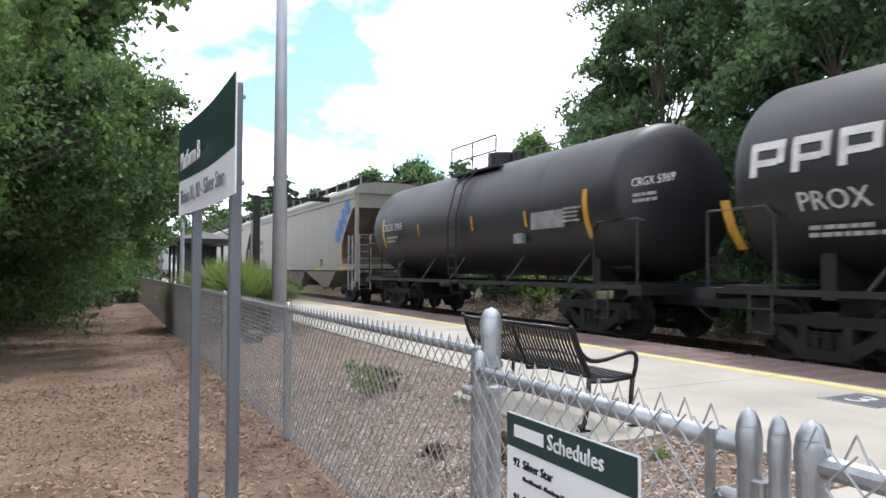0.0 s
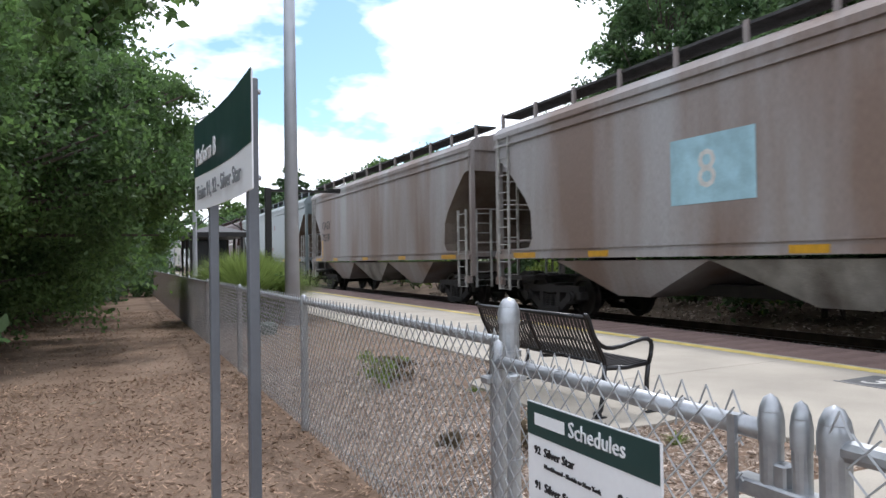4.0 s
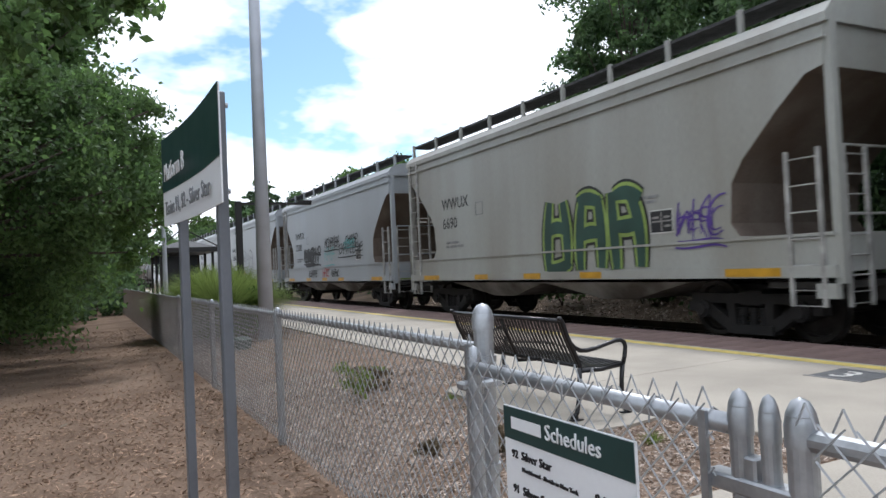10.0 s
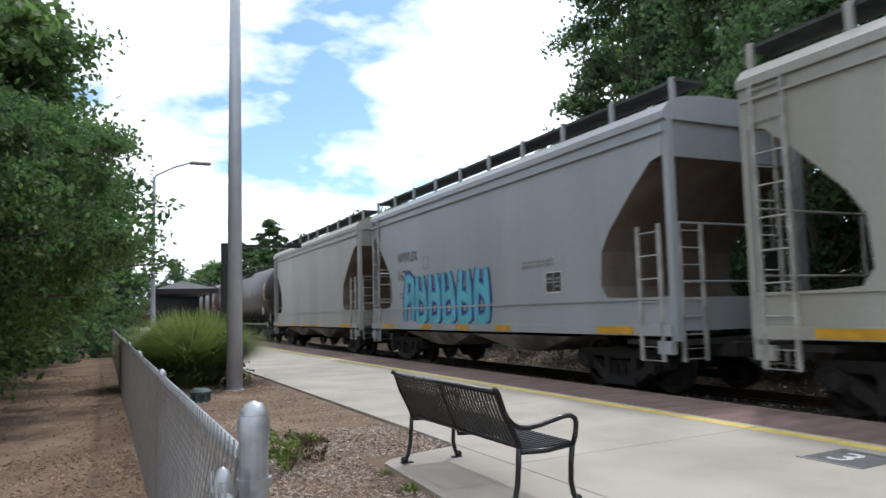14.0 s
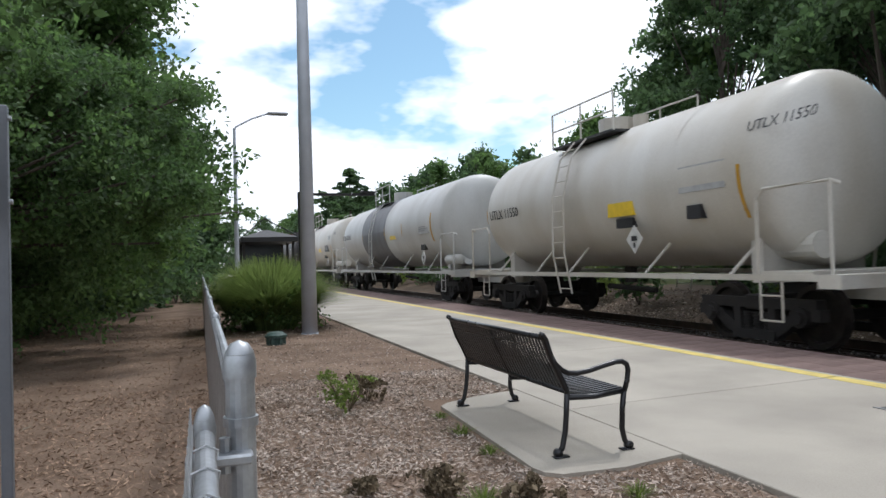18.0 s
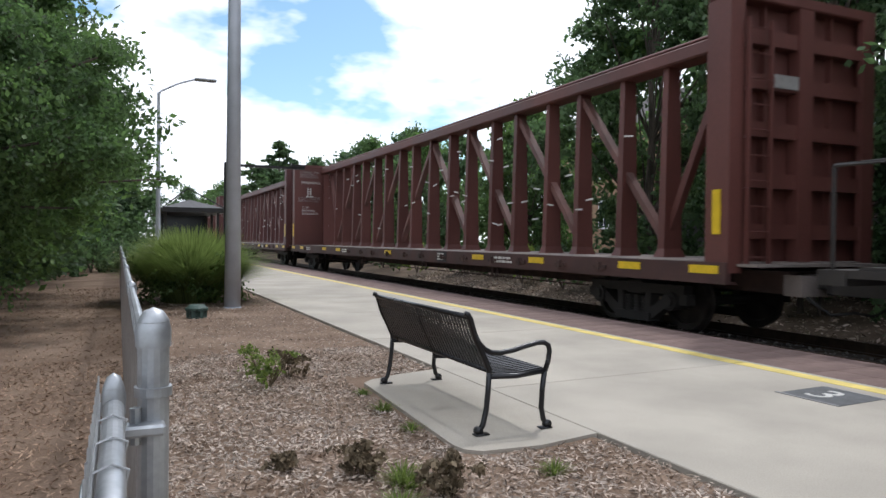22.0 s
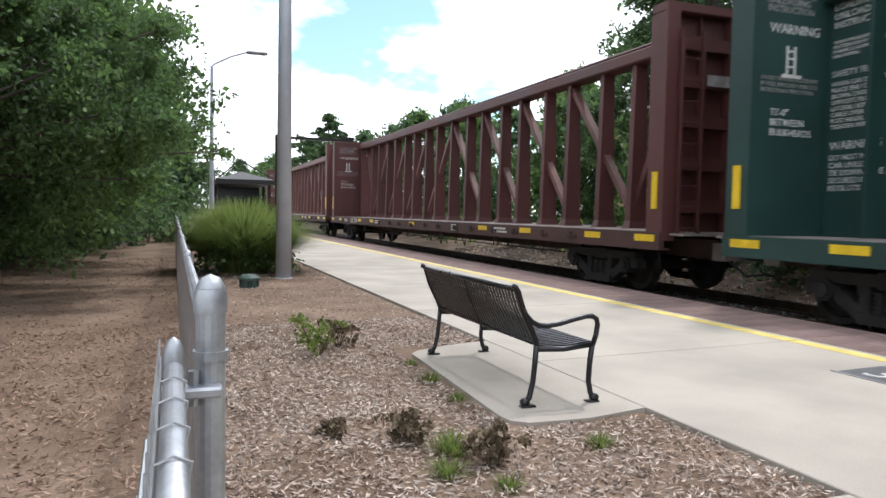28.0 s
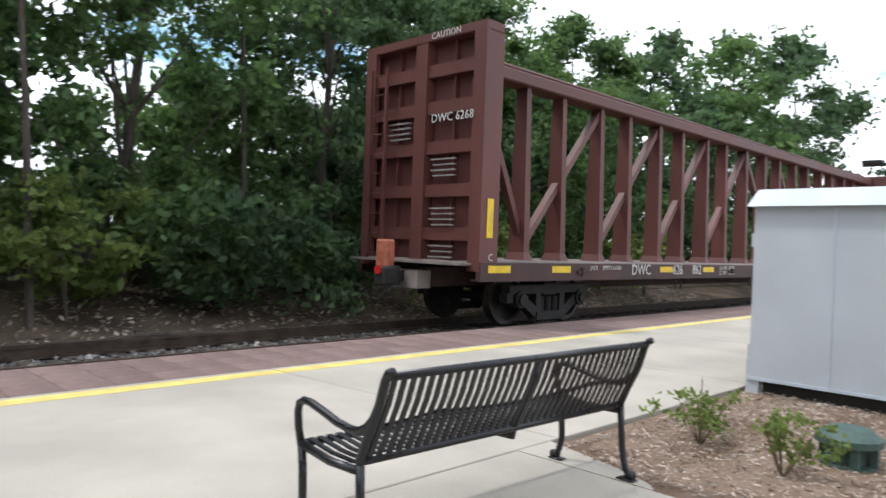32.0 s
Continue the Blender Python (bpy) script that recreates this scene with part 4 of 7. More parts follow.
    part("outlet_pipe", rods(((0, 0.4, cz - r_ - 0.35), (0, 0.4, cz - r_ + 0.1), 0.14), ((0, -0.5, cz - r_ - 0.5), (0, 1.3, cz - r_ - 0.45), 0.06), n=10), M_UNDER, car)
    part("brake_tank", rods(((-0.6, -h + 0.9, 1.5), (-0.6, -h + 1.9, 1.5), 0.2), n=12), rail_mat, car)
    return car, h, r_, cz


def on_tank(car, name, text, size, y, ang, r_, cz, mtl):
    a = radians(ang)
    turn = Matrix.Rotation(a, 4, "Y") @ NEAR
    p = Vector((-(r_ + 0.012) * math.cos(a), y, cz + (r_ + 0.012) * math.sin(a)))
    return lettering(name, text, size, p, turn, mtl, car)


def placard(car, y, z, x=-1.58):
    bm = bmesh.new()
    for s, dx in ((0.26, 0.0),):
        v = [bm.verts.new((x - dx, y + a, z + b)) for a, b in ((0, -s), (s, 0), (0, s), (-s, 0))]
        w = [bm.verts.new((x - dx + 0.01, y + a, z + b)) for a, b in ((0, -s), (s, 0), (0, s), (-s, 0))]
        bm.faces.new(v)
        bm.faces.new(w[::-1])
        for i in range(4):
            bm.faces.new((v[i], w[i], w[(i + 1) % 4], v[(i + 1) % 4]))
    bmesh.ops.recalc_face_normals(bm, faces=bm.faces)
    pl = part("hazard_placard", bm, M_PWHITE, car, "white diamond hazard placard")
    part("placard_print", boxes((x - 0.006, x - 0.002, y - 0.09, y + 0.09, z - 0.03, z + 0.06), (x - 0.006, x - 0.002, y - 0.03, y + 0.03, z - 0.15, z - 0.06)), M_PBLACK, pl)


def bar2x(bm, x, y):
    """A small ladder sign in the plane y."""
    for a, b_, c, d in ((-0.09, 0.0, -0.05, 0.42), (0.05, 0.0, 0.09, 0.42), (-0.16, -0.05, 0.2, 0.0), (-0.05, 0.1, 0.05, 0.13), (-0.05, 0.22, 0.05, 0.25), (-0.05, 0.33, 0.05, 0.36)):
        box(bm, x + a, x + c, y - 0.003, y + 0.003, 3.72 + b_, 3.72 + d)


def centerbeam(s0, s1, label, mtl, deckmat=None, rear=False, mark=None, rich=True):
    """A bulkhead flat car with a braced beam along its middle."""
    car, ln = car_thing("centerbeam_car", label, s0, s1)
    h = ln / 2 - 0.72
    TOP = 5.27
    DT = 1.30
    part("deck", boxes((-1.42, 1.42, -h, h, 1.22, DT)), deckmat or M_DECK, car, "worn grey deck")
    for s in (-1, 1):
        part("side_sill", boxes((s * 1.45 - 0.05, s * 1.45 + 0.05, -h, h, 0.92, 1.29), (s * 1.40 - 0.1, s * 1.40 + 0.1, -h, h, 0.90, 0.94)), M_SILL if mtl != M_CBGREEN else mtl, car)
    part("fish_belly_sill", boxes((-0.35, 0.35, -h + 3.4, h - 3.4, 0.42, 1.12), (-0.3, 0.3, -h, h, 0.7, 1.12)), M_UNDER2, car)
    # beam: posts, braces and top chord
    bd = 0.42
    inner = h - bd
    n = 17
    sp = (2 * h - 5.5) / (n - 1)
    ys = [-h + 2.75 + sp * k + (0.12 if k % 2 else 0) * (1 if k > n // 2 else -1) for k in range(n)]
    for k, y in enumerate(ys):
        bm = bmesh.new()
        prev = None
        for z, dx, dy in ((DT, 0.25, 0.14), (DT + 0.16, 0.20, 0.085), (3.2, 0.165, 0.075), (4.90, 0.13, 0.068)):
            cur = [bm.verts.new(v) for v in ((-dx, y - dy, z), (dx, y - dy, z), (dx, y + dy, z), (-dx, y + dy, z))]
            for i in range(4):
                if prev:
                    bm.faces.new((prev[i], prev[(i + 1) % 4], cur[(i + 1) % 4], cur[i]))
            prev = cur
        bmesh.ops.recalc_face_normals(bm, faces=bm.faces)
        part("beam_post", bm, mtl, car)
        if rich and not h - 8.6 < y < h - 2.9:
            part("tie_down", boxes((-1.53, -1.50, y - 0.17, y + 0.17, 1.05, 1.13), (-1.56, -1.48, y - 0.02, y + 0.06, 1.02, 1.19)), M_UNDER2, car)
    mid = n // 2
    for k in range(0, mid, 2):
        for a, b in ((k, k + 2), (n - 1 - k, n - 3 - k)):
            bm = bmesh.new()
            bar2(bm, ys[a], DT + 0.22, ys[b], 4.75, 0.125, -0.08, 0.08)
            part("brace", bm, M_BRACE if mtl != M_CBGREEN else mtl, car)
    for s in (-1, 1):
        bm = bmesh.new()
        bar2(bm, ys[0] + 0.1 if s < 0 else ys[-1] - 0.1, DT + 0.25, s * (h - 1.45), 4.7, 0.13, -0.07, 0.07)
        part("brace", bm, mtl, car)
    part("top_chord", boxes((-0.24, 0.24, -inner, inner, 4.84, 5.10), (-0.20, 0.20, -inner, inner, 5.10, 5.18), bevel=0.03), mtl, car)
    # bulkheads
    for s in (-1, 1):
        y0, y1 = (inner, h) if s > 0 else (-h, -inner)
        face = y0 + 0.2 if s > 0 else y1 - 0.2
        part("bulkhead", boxes((-1.40, 1.40, min(y0, face), max(y1, face) if s < 0 else face, DT, TOP - 0.16)) if s > 0 else boxes((-1.40, 1.40, face, y1, DT, TOP - 0.16)), mtl, car)
        for q in (-1, 1):
            part("side_flange", boxes((q * 1.43 - 0.03, q * 1.43 + 0.03, y0, y1, 1.1, TOP - 0.16)), mtl, car)
        part("top_channel", boxes((-1.46, 1.46, y0, y1, TOP - 0.16, TOP + 0.02), bevel=0.02), mtl, car)
        yo = h if s > 0 else -h
        bm = boxes((-0.14, 0.14, min(yo, yo - s * 0.2), max(yo, yo - s * 0.2), 1.2, TOP - 0.16))
        for z in (1.75, 2.5, 3.25, 3.95, 4.6):
            box(bm, -1.40, 1.40, min(yo - s * 0.04, yo - s * 0.28), max(yo - s * 0.04, yo - s * 0.28), z - 0.11, z + 0.11)
        part("bulkhead_rib", bm, mtl, car)
        for q in (-1, 1):
            part("bulkhead_corner", boxes((q * 1.33 - 0.125, q * 1.33 + 0.125, min(yo + s * 0.002, yo - s * 0.1), max(yo + s * 0.002, yo - s * 0.1), 1.1, TOP)), mtl, car)
            part("stiffener", boxes((q * 0.68 - 0.02, q * 0.68 + 0.02, min(yo - s * 0.12, yo - s * 0.24), max(yo - s * 0.12, yo - s * 0.24), DT, TOP - 0.16)), mtl, car)
        part("number_plate", boxes((-0.62 if s < 0 else 0.05, -0.05 if s < 0 else 0.62, min(yo, yo + s * 0.006) - s * 0.02, max(yo, yo + s * 0.006) - s * 0.02, 3.88, 4.08)), M_PFAINT, car) if not rear else None
        if s < 0 or rear:
            ladder(car, 1.0 * (1 if s > 0 else -1), yo + s * 0.08, 1.25, 4.8, "x", mtl, 0.42, 10, "end_ladder")
        part("end_platform", boxes((-1.3, 1.3, min(yo, yo + s * 0.35), max(yo, yo + s * 0.35), 1.22, 1.27), (-0.4, 0.4, min(yo, yo + s * 0.3), max(yo, yo + s * 0.3), 0.68, 1.06)), M_DECK, car)
        part("reflector", boxes((-1.475, -1.455, (y0 + y1) / 2 - 0.07, (y0 + y1) / 2 + 0.07, 1.70, 2.35)), M_YELPAINT, car, "yellow reflective strip")
        # inner face and the solid web that joins it to the beam, with their warnings
        yi = y0 - 0.004 if s > 0 else y1 + 0.004
        tr_ = REAR if s > 0 else REAR2
        x0 = -1.32 if s > 0 else 1.32
        yw0, yw1 = (y0 - 0.86, y0) if s > 0 else (y1, y1 + 0.86)
        part("beam_web", boxes((-0.06, 0.06, yw0, yw1, DT, 4.78)), mtl, car)
        part("web_flange", boxes((-0.3, 0.3, (yw0 if s > 0 else yw1) - 0.03, (yw0 if s > 0 else yw1) + 0.03, DT, 4.78)), mtl, car)
        for q in (-1, 1):
            if (s > 0) == (q < 0) or rich:
                xq = -1.32 if s > 0 else 0.12
                if q > 0:
                    continue
                lettering("loading_text", "LOADING AND\nUNLOADING\nINSTRUCTION", 0.13, (xq + 0.1 if s > 0 else 1.2, yi, 4.86), tr_, M_PFAINT, car, space=0.85)
                lettering("warning_text", "WARNING", 0.19, (xq + 0.15 if s > 0 else 1.2, yi, 4.32), tr_, M_PWHITE, car)
                part("ladder_symbol", (lambda bm: ([bar2x(bm, xs, yi) for xs in ((xq + 0.55,) if s > 0 else (0.8,))], bm)[1])(bmesh.new()), M_PWHITE, car)
                lettering("tipping_text", "AVOID TIPPING ACCIDENT\nIF YOU UNLOAD ONE SIDE\nMORE THAN THE OTHER", 0.085, (xq + 0.02 if s > 0 else 1.3, yi, 3.62), tr_, M_PFAINT, car)
                lettering("length_text", "73'-0\"\nBETWEEN\nBULKHEADS", 0.14, (xq + 0.2 if s > 0 else 1.1, yi, 3.1), tr_, M_PWHITE, car)
        yt = yw1 - 0.08 if s > 0 else yw1 - 0.08
        for txt_, sz, zz in (("LOADING AND\nUNLOADING\nINSTRUCTION", 0.135, 4.72), ("MAINTAIN EQUAL LOAD\nPATTERN ON BOTH SIDES\nDURING LOADING AND\nUNLOADING", 0.07, 4.22), ("SAFETY FIRST", 0.125, 3.72), ("WHEN CAR IS EMPTY\nPLACE END OF TIE\nDOWN CHAIN IN\nOPPOSITE FLOOR\nLATERAL KEYSLOT,\nCABLE OVER\nPOST HOOK, AND\nTIGHTEN WINCH", 0.092, 3.58), ("WARNING", 0.17, 2.62), ("DO NOT MOVE\nCAR UNLESS\nTIE DOWNS ARE\nSECURED IN\nKEYSLOTS", 0.115, 2.46)):
            lettering("instruction_text", txt_, sz, (-0.064, yt, zz), NEAR, M_PWHITE, car, space=0.95)
        truck(car, s * (h - 2.35))
        coupler(car, s * (h - 0.05), s)
    # sill print and reflective patches
    for k, y in enumerate((h - 0.44, h - 2.1, h - 5.86, h - 7.86, 0.0, -h * 0.45, -h + 4.8, -h + 2.0, -h + 0.4)):
        part("sill_reflector", boxes((-1.508, -1.50, y - 0.27, y + 0.27, 1.08, 1.23)), M_YELPAINT, car, "yellow reflective patch")
    if not rear:
        bars("sill_print", -1.505, h - 2.95, 1.2, 0.9, 2, 0.055, M_PWHITE, car, 8)
        bars("sill_print", -1.505, h - 8.4, 1.2, 0.9, 2, 0.055, M_PWHITE, car, 9)
    bars("sill_print", -1.505, -h + 6.5, 1.2, 0.8, 2, 0.06, M_PWHITE, car, 10)
    part("sill_panel", boxes((-1.512, -1.502, -h * 0.3 - 0.28, -h * 0.3 + 0.28, 0.94, 1.27)), M_PBLACK, car, "black stencilled data panel")
    bars("panel_print", -1.514, -h * 0.3 + 0.24, 1.22, 0.45, 3, 0.05, M_PWHITE, car, 11)
    part("brake_rod", rods(((-1.2, -h + 3.5, 0.62), (-1.2, h - 3.5, 0.6), 0.02), n=5), M_UNDER2, car)
    for y in (-h * 0.5, -h * 0.2, h * 0.2, h * 0.5):
        bm = bmesh.new()
        tube(bm, [(-1.42, y - 0.12, 0.92), (-1.42, y - 0.12, 0.5), (-1.42, y + 0.12, 0.5), (-1.42, y + 0.12, 0.92)], 0.02, 5)
        part("sill_step", bm, M_UNDER2, car)
    return car, h


# rail distances of the couplings;
# the consist, from the head of what is seen to the last car
B = [-9.6, 10.0, 26.6, 49.0, 71.4, 92.0, 111.3, 133.5, 154.3, 176.0, 192.2, 207.6, 223.2, 239.5, 254.6, 269.6, 284.8, 299.8, 320.0, 342.7, 357.3, 378.2, 396.6, 417.7, 446.6, 474.9, 503.2, 532.2, 560.7, 590.0]
B = [0.968 * b + 1.1 for b in B[:-1]] + [571.6]

c, h, r, z = tank(B[0], B[1], "matt black tank car with large white marks", M_TBLACK, stripes=((8.25, -44, -12, 0.09), (3.0, -12, 4, 0.05), (-3.0, -12, 4, 0.05)))
for k in range(4):       # large maker's mark as plain white blocks on the curve of the shell
    bm = bmesh.new()
    y0 = 7.74 - 0.70 * k
    for ya, yb, za, zb in ((y0 - 0.58, y0, 0.34, 0.46), (y0 - 0.12, y0, -0.04, 0.34), (y0 - 0.58, y0 - 0.46, 0.12, 0.34), (y0 - 0.46, y0 - 0.12, 0.10, 0.20)):
        v = [bm.verts.new((-math.sqrt((r + 0.012) ** 2 - q * q), p, z + q)) for p, q in ((ya, za), (yb, za), (yb, zb), (ya, zb))]
        bm.faces.new(v)
    part("maker_mark", bm, M_PWHITE, c)
on_tank(c, "reporting_mark", "PROX  36", 0.40, 7.0, -22, r, z, M_PWHITE)
bars("data_print", -1.36, 6.9, z - 0.78, 1.3, 2, 0.06, M_PFAINT, c, 21)

c, h, r, z = tank(B[1], B[2], "matt black tank car with amber stripes", M_TBLACK, stripes=((-5.75, -30, 8, 0.08), (-3.5, -16, -2, 0.05), (-0.9, -14, 0, 0.05), (2.6, -14, 0, 0.05), (5.6, -24, 12, 0.08)))
on_tank(c, "reporting_mark", "CRGX 5969", 0.22, -7.15, 4, r, z, M_PWHITE)
bars("data_print", -1.545, -7.2, z - 0.02, 0.7, 2, 0.06, M_PFAINT, c, 24)
on_tank(c, "reporting_mark", "CRGX 5969", 0.34, h - 1.6, -4, r, z, M_PWHITE)
bars("data_print", -1.55, h - 2.0, z - 0.3, 1.0, 2, 0.07, M_PFAINT, c, 22)
part("data_panel", boxes((-1.525, -1.48, -5.0, -3.75, z - 0.5, z - 0.12)), M_PGREY, c, "white data panel on the tank")
bars("data_print", -1.55, -5.05, z - 0.1, 0.6, 4, 0.05, M_PFAINT, c, 23)
part("data_panel", boxes((-1.50, -1.40, -3.35, -2.95, z - 0.78, z - 0.55)), M_PGREY, c, "white data panel on the tank")

c, h = hopper(B[2], B[3], "cream covered hopper with blue graffiti at one end", M_CREAM)
for k in range(4):
    graffiti(c, -1.505, -h + 1.25 + 0.42 * k, 4.0 - 0.34 * k, 0.62, 0.55, [M_GBLUE, M_GBLUE], 5 + k)
lettering("reporting_mark", "TNOX\n2319", 0.42, (-1.506, h - 1.6, 3.05), NEAR, M_PBLACK, c, space=1.1)
bars("data_print", -1.507, h - 2.3, 2.15, 1.2, 3, 0.07, M_PGREY, c, 31)
part("rust_stripe", boxes((-1.508, -1.502, h - 1.5, h - 1.38, 1.8, 2.75)), M_AMBER, c)
part("rust_stripe", boxes((-1.508, -1.502, -h + 1.72, -h + 1.86, 1.8, 2.75)), M_AMBER, c)
data_block(c, -1.505, -h + 4.6, 1.85)
c, h = hopper(B[3], B[4], "cream covered hopper with black lettering", M_CREAM)
lettering("reporting_mark", "FMLX\n2052", 0.42, (-1.506, h - 1.55, 3.05), NEAR, M_PBLACK, c, space=1.1)
bars("data_print", -1.507, h - 2.3, 2.15, 1.0, 3, 0.07, M_PGREY, c, 32)
part("rust_stripe", boxes((-1.508, -1.502, h - 1.52, h - 1.42, 1.85, 2.75)), M_AMBER, c)
part("rust_stripe", boxes((-1.508, -1.502, h - 5.2, h - 5.08, 1.95, 2.5)), M_AMBER, c)
data_block(c, -1.505, -h + 4.6, 1.85)
c, h = hopper(B[4], B[5], "grey rust-streaked covered hopper with a pale blue panel", M_RUSTGREY)
part("maker_mark", boxes((-1.508, -1.503, 1.2, 3.0, 2.4, 3.5)), M_PALEBLUE, c, "pale blue painted square")
lettering("panel_number", "8", 0.9, (-1.511, 2.4, 2.65), NEAR, M_PWHITE, c)
part("rust_stripe", boxes((-1.508, -1.502, -h + 1.85, -h + 2.0, 1.6, 2.6)), M_AMBER, c)
data_block(c, -1.505, -h + 4.2, 1.85)
c, h = hopper(B[5], B[6], "rusty pale grey covered hopper with black lettering", M_RUSTGREY)
lettering("reporting_mark", "CAGY\n70330", 0.5, (-1.506, h - 1.9, 3.0), NEAR, M_PBLACK, c, space=1.1)
part("rust_stripe", boxes((-1.508, -1.502, h - 2.0, h - 1.85, 1.6, 2.5)), M_AMBER, c)
c2, h = hopper(B[6], B[7], "grey-green covered hopper with clean sides", M_GREEN)
lettering("reporting_mark", "UP\n99811", 0.55, (-1.506, h - 1.5, 3.6), NEAR, M_PBLACK, c2, space=1.15)
bars("warning_print", -1.506, -1.0, 2.4, 1.2, 4, 0.035, M_GDULLRED, c2, 41)
bars("warning_print", -1.506, 4.5, 2.1, 0.9, 4, 0.035, M_GDULLRED, c2, 42)
part("emblem", boxes((-1.508, -1.503, -2.4, -2.15, 3.45, 3.75)), M_GDULLRED, c2, "small faded red emblem")
c, h = hopper(B[7], B[8], "brown covered hopper with a large white mark", M_BROWN, roofcol=M_BROWN)
for k in range(4):
    y0 = -2.0 - k * 1.17
    bm = bmesh.new()
    bar2(bm, y0, 3.32, y0 - 0.35, 3.82, 0.24, -1.512, -1.503)
    part("maker_mark", bm, M_PWHITE, c)
    bm = bmesh.new()
    bar2(bm, y0 - 0.6, 3.32, y0 - 0.95, 3.82, 0.2, -1.511, -1.502)
    part("maker_mark", bm, M_PWHITE, c)
    part("maker_mark", boxes((-1.512, -1.503, y0 - 0.98, y0 - 0.3, 3.68, 3.82)), M_PWHITE, c)
part("maker_mark", boxes((-1.512, -1.503, -6.6, -1.75, 3.02, 3.14)), M_PWHITE, c)
lettering("reporting_mark", "496986", 0.48, (-1.506, h - 1.9, 2.75), NEAR, M_PWHITE, c)
part("maker_mark", boxes((-1.512, -1.503, h - 3.2, h - 1.9, 3.45, 3.9)), M_PWHITE, c)
data_block(c, -1.506, -h + 4.4, 1.9)
c, h = hopper(B[8], B[9], "brown ribbed covered hopper with faded white marks", M_BROWN, ribs=True, bays=4, roofcol=M_BROWN)
for k in range(4):
    bm = bmesh.new()
    for q in (0.0, 0.26):
        bar2(bm, -3.66 - k * 0.96 - q, 3.36, -3.80 - k * 0.96 - q, 3.68, 0.09, -1.512, -1.503)
    part("maker_mark", bm, M_PWHITE, c)
    part("maker_mark", boxes((-1.511, -1.503, -4.08 - k * 0.96, -3.80 - k * 0.96, 3.60, 3.68)), M_PWHITE, c)
    part("maker_mark", boxes((-1.512, -1.503, -4.15 - k * 0.96, -3.52 - k * 0.96, 3.26, 3.31)), M_PWHITE, c)
for k, (y, zz, w, rows) in enumerate(((h - 2.6, 3.1, 0.7, 1), (h - 2.6, 2.2, 0.8, 3), (-h + 2.6, 2.9, 0.9, 4), (-h + 2.6, 2.15, 0.7, 2), (-3.0, 2.2, 0.7, 2), (-4.6, 2.2, 0.6, 2), (h - 5.5, 2.1, 0.7, 2))):
    bars("data_print", -1.506, y, zz, w, rows, 0.05, M_PFAINT, c, 400 + k)
lettering("reporting_mark", "467192", 0.36, (-1.506, h - 3.2, 2.62), NEAR, M_PWHITE, c)
for a, b, e, f in ((-5.60, -5.56, 2.06, 2.41), (-6.15, -6.11, 2.06, 2.41), (-6.11, -5.60, 2.06, 2.10), (-6.11, -5.60, 2.37, 2.41), (-5.92, -5.66, 2.15, 2.33)):
    part("data_frame", boxes((-1.588, -1.583, a, b, e, f)), M_PWHITE, c)
part("frame_back", boxes((-1.583, -1.50, -6.15, -5.56, 2.06, 2.41)), M_BROWN, c)

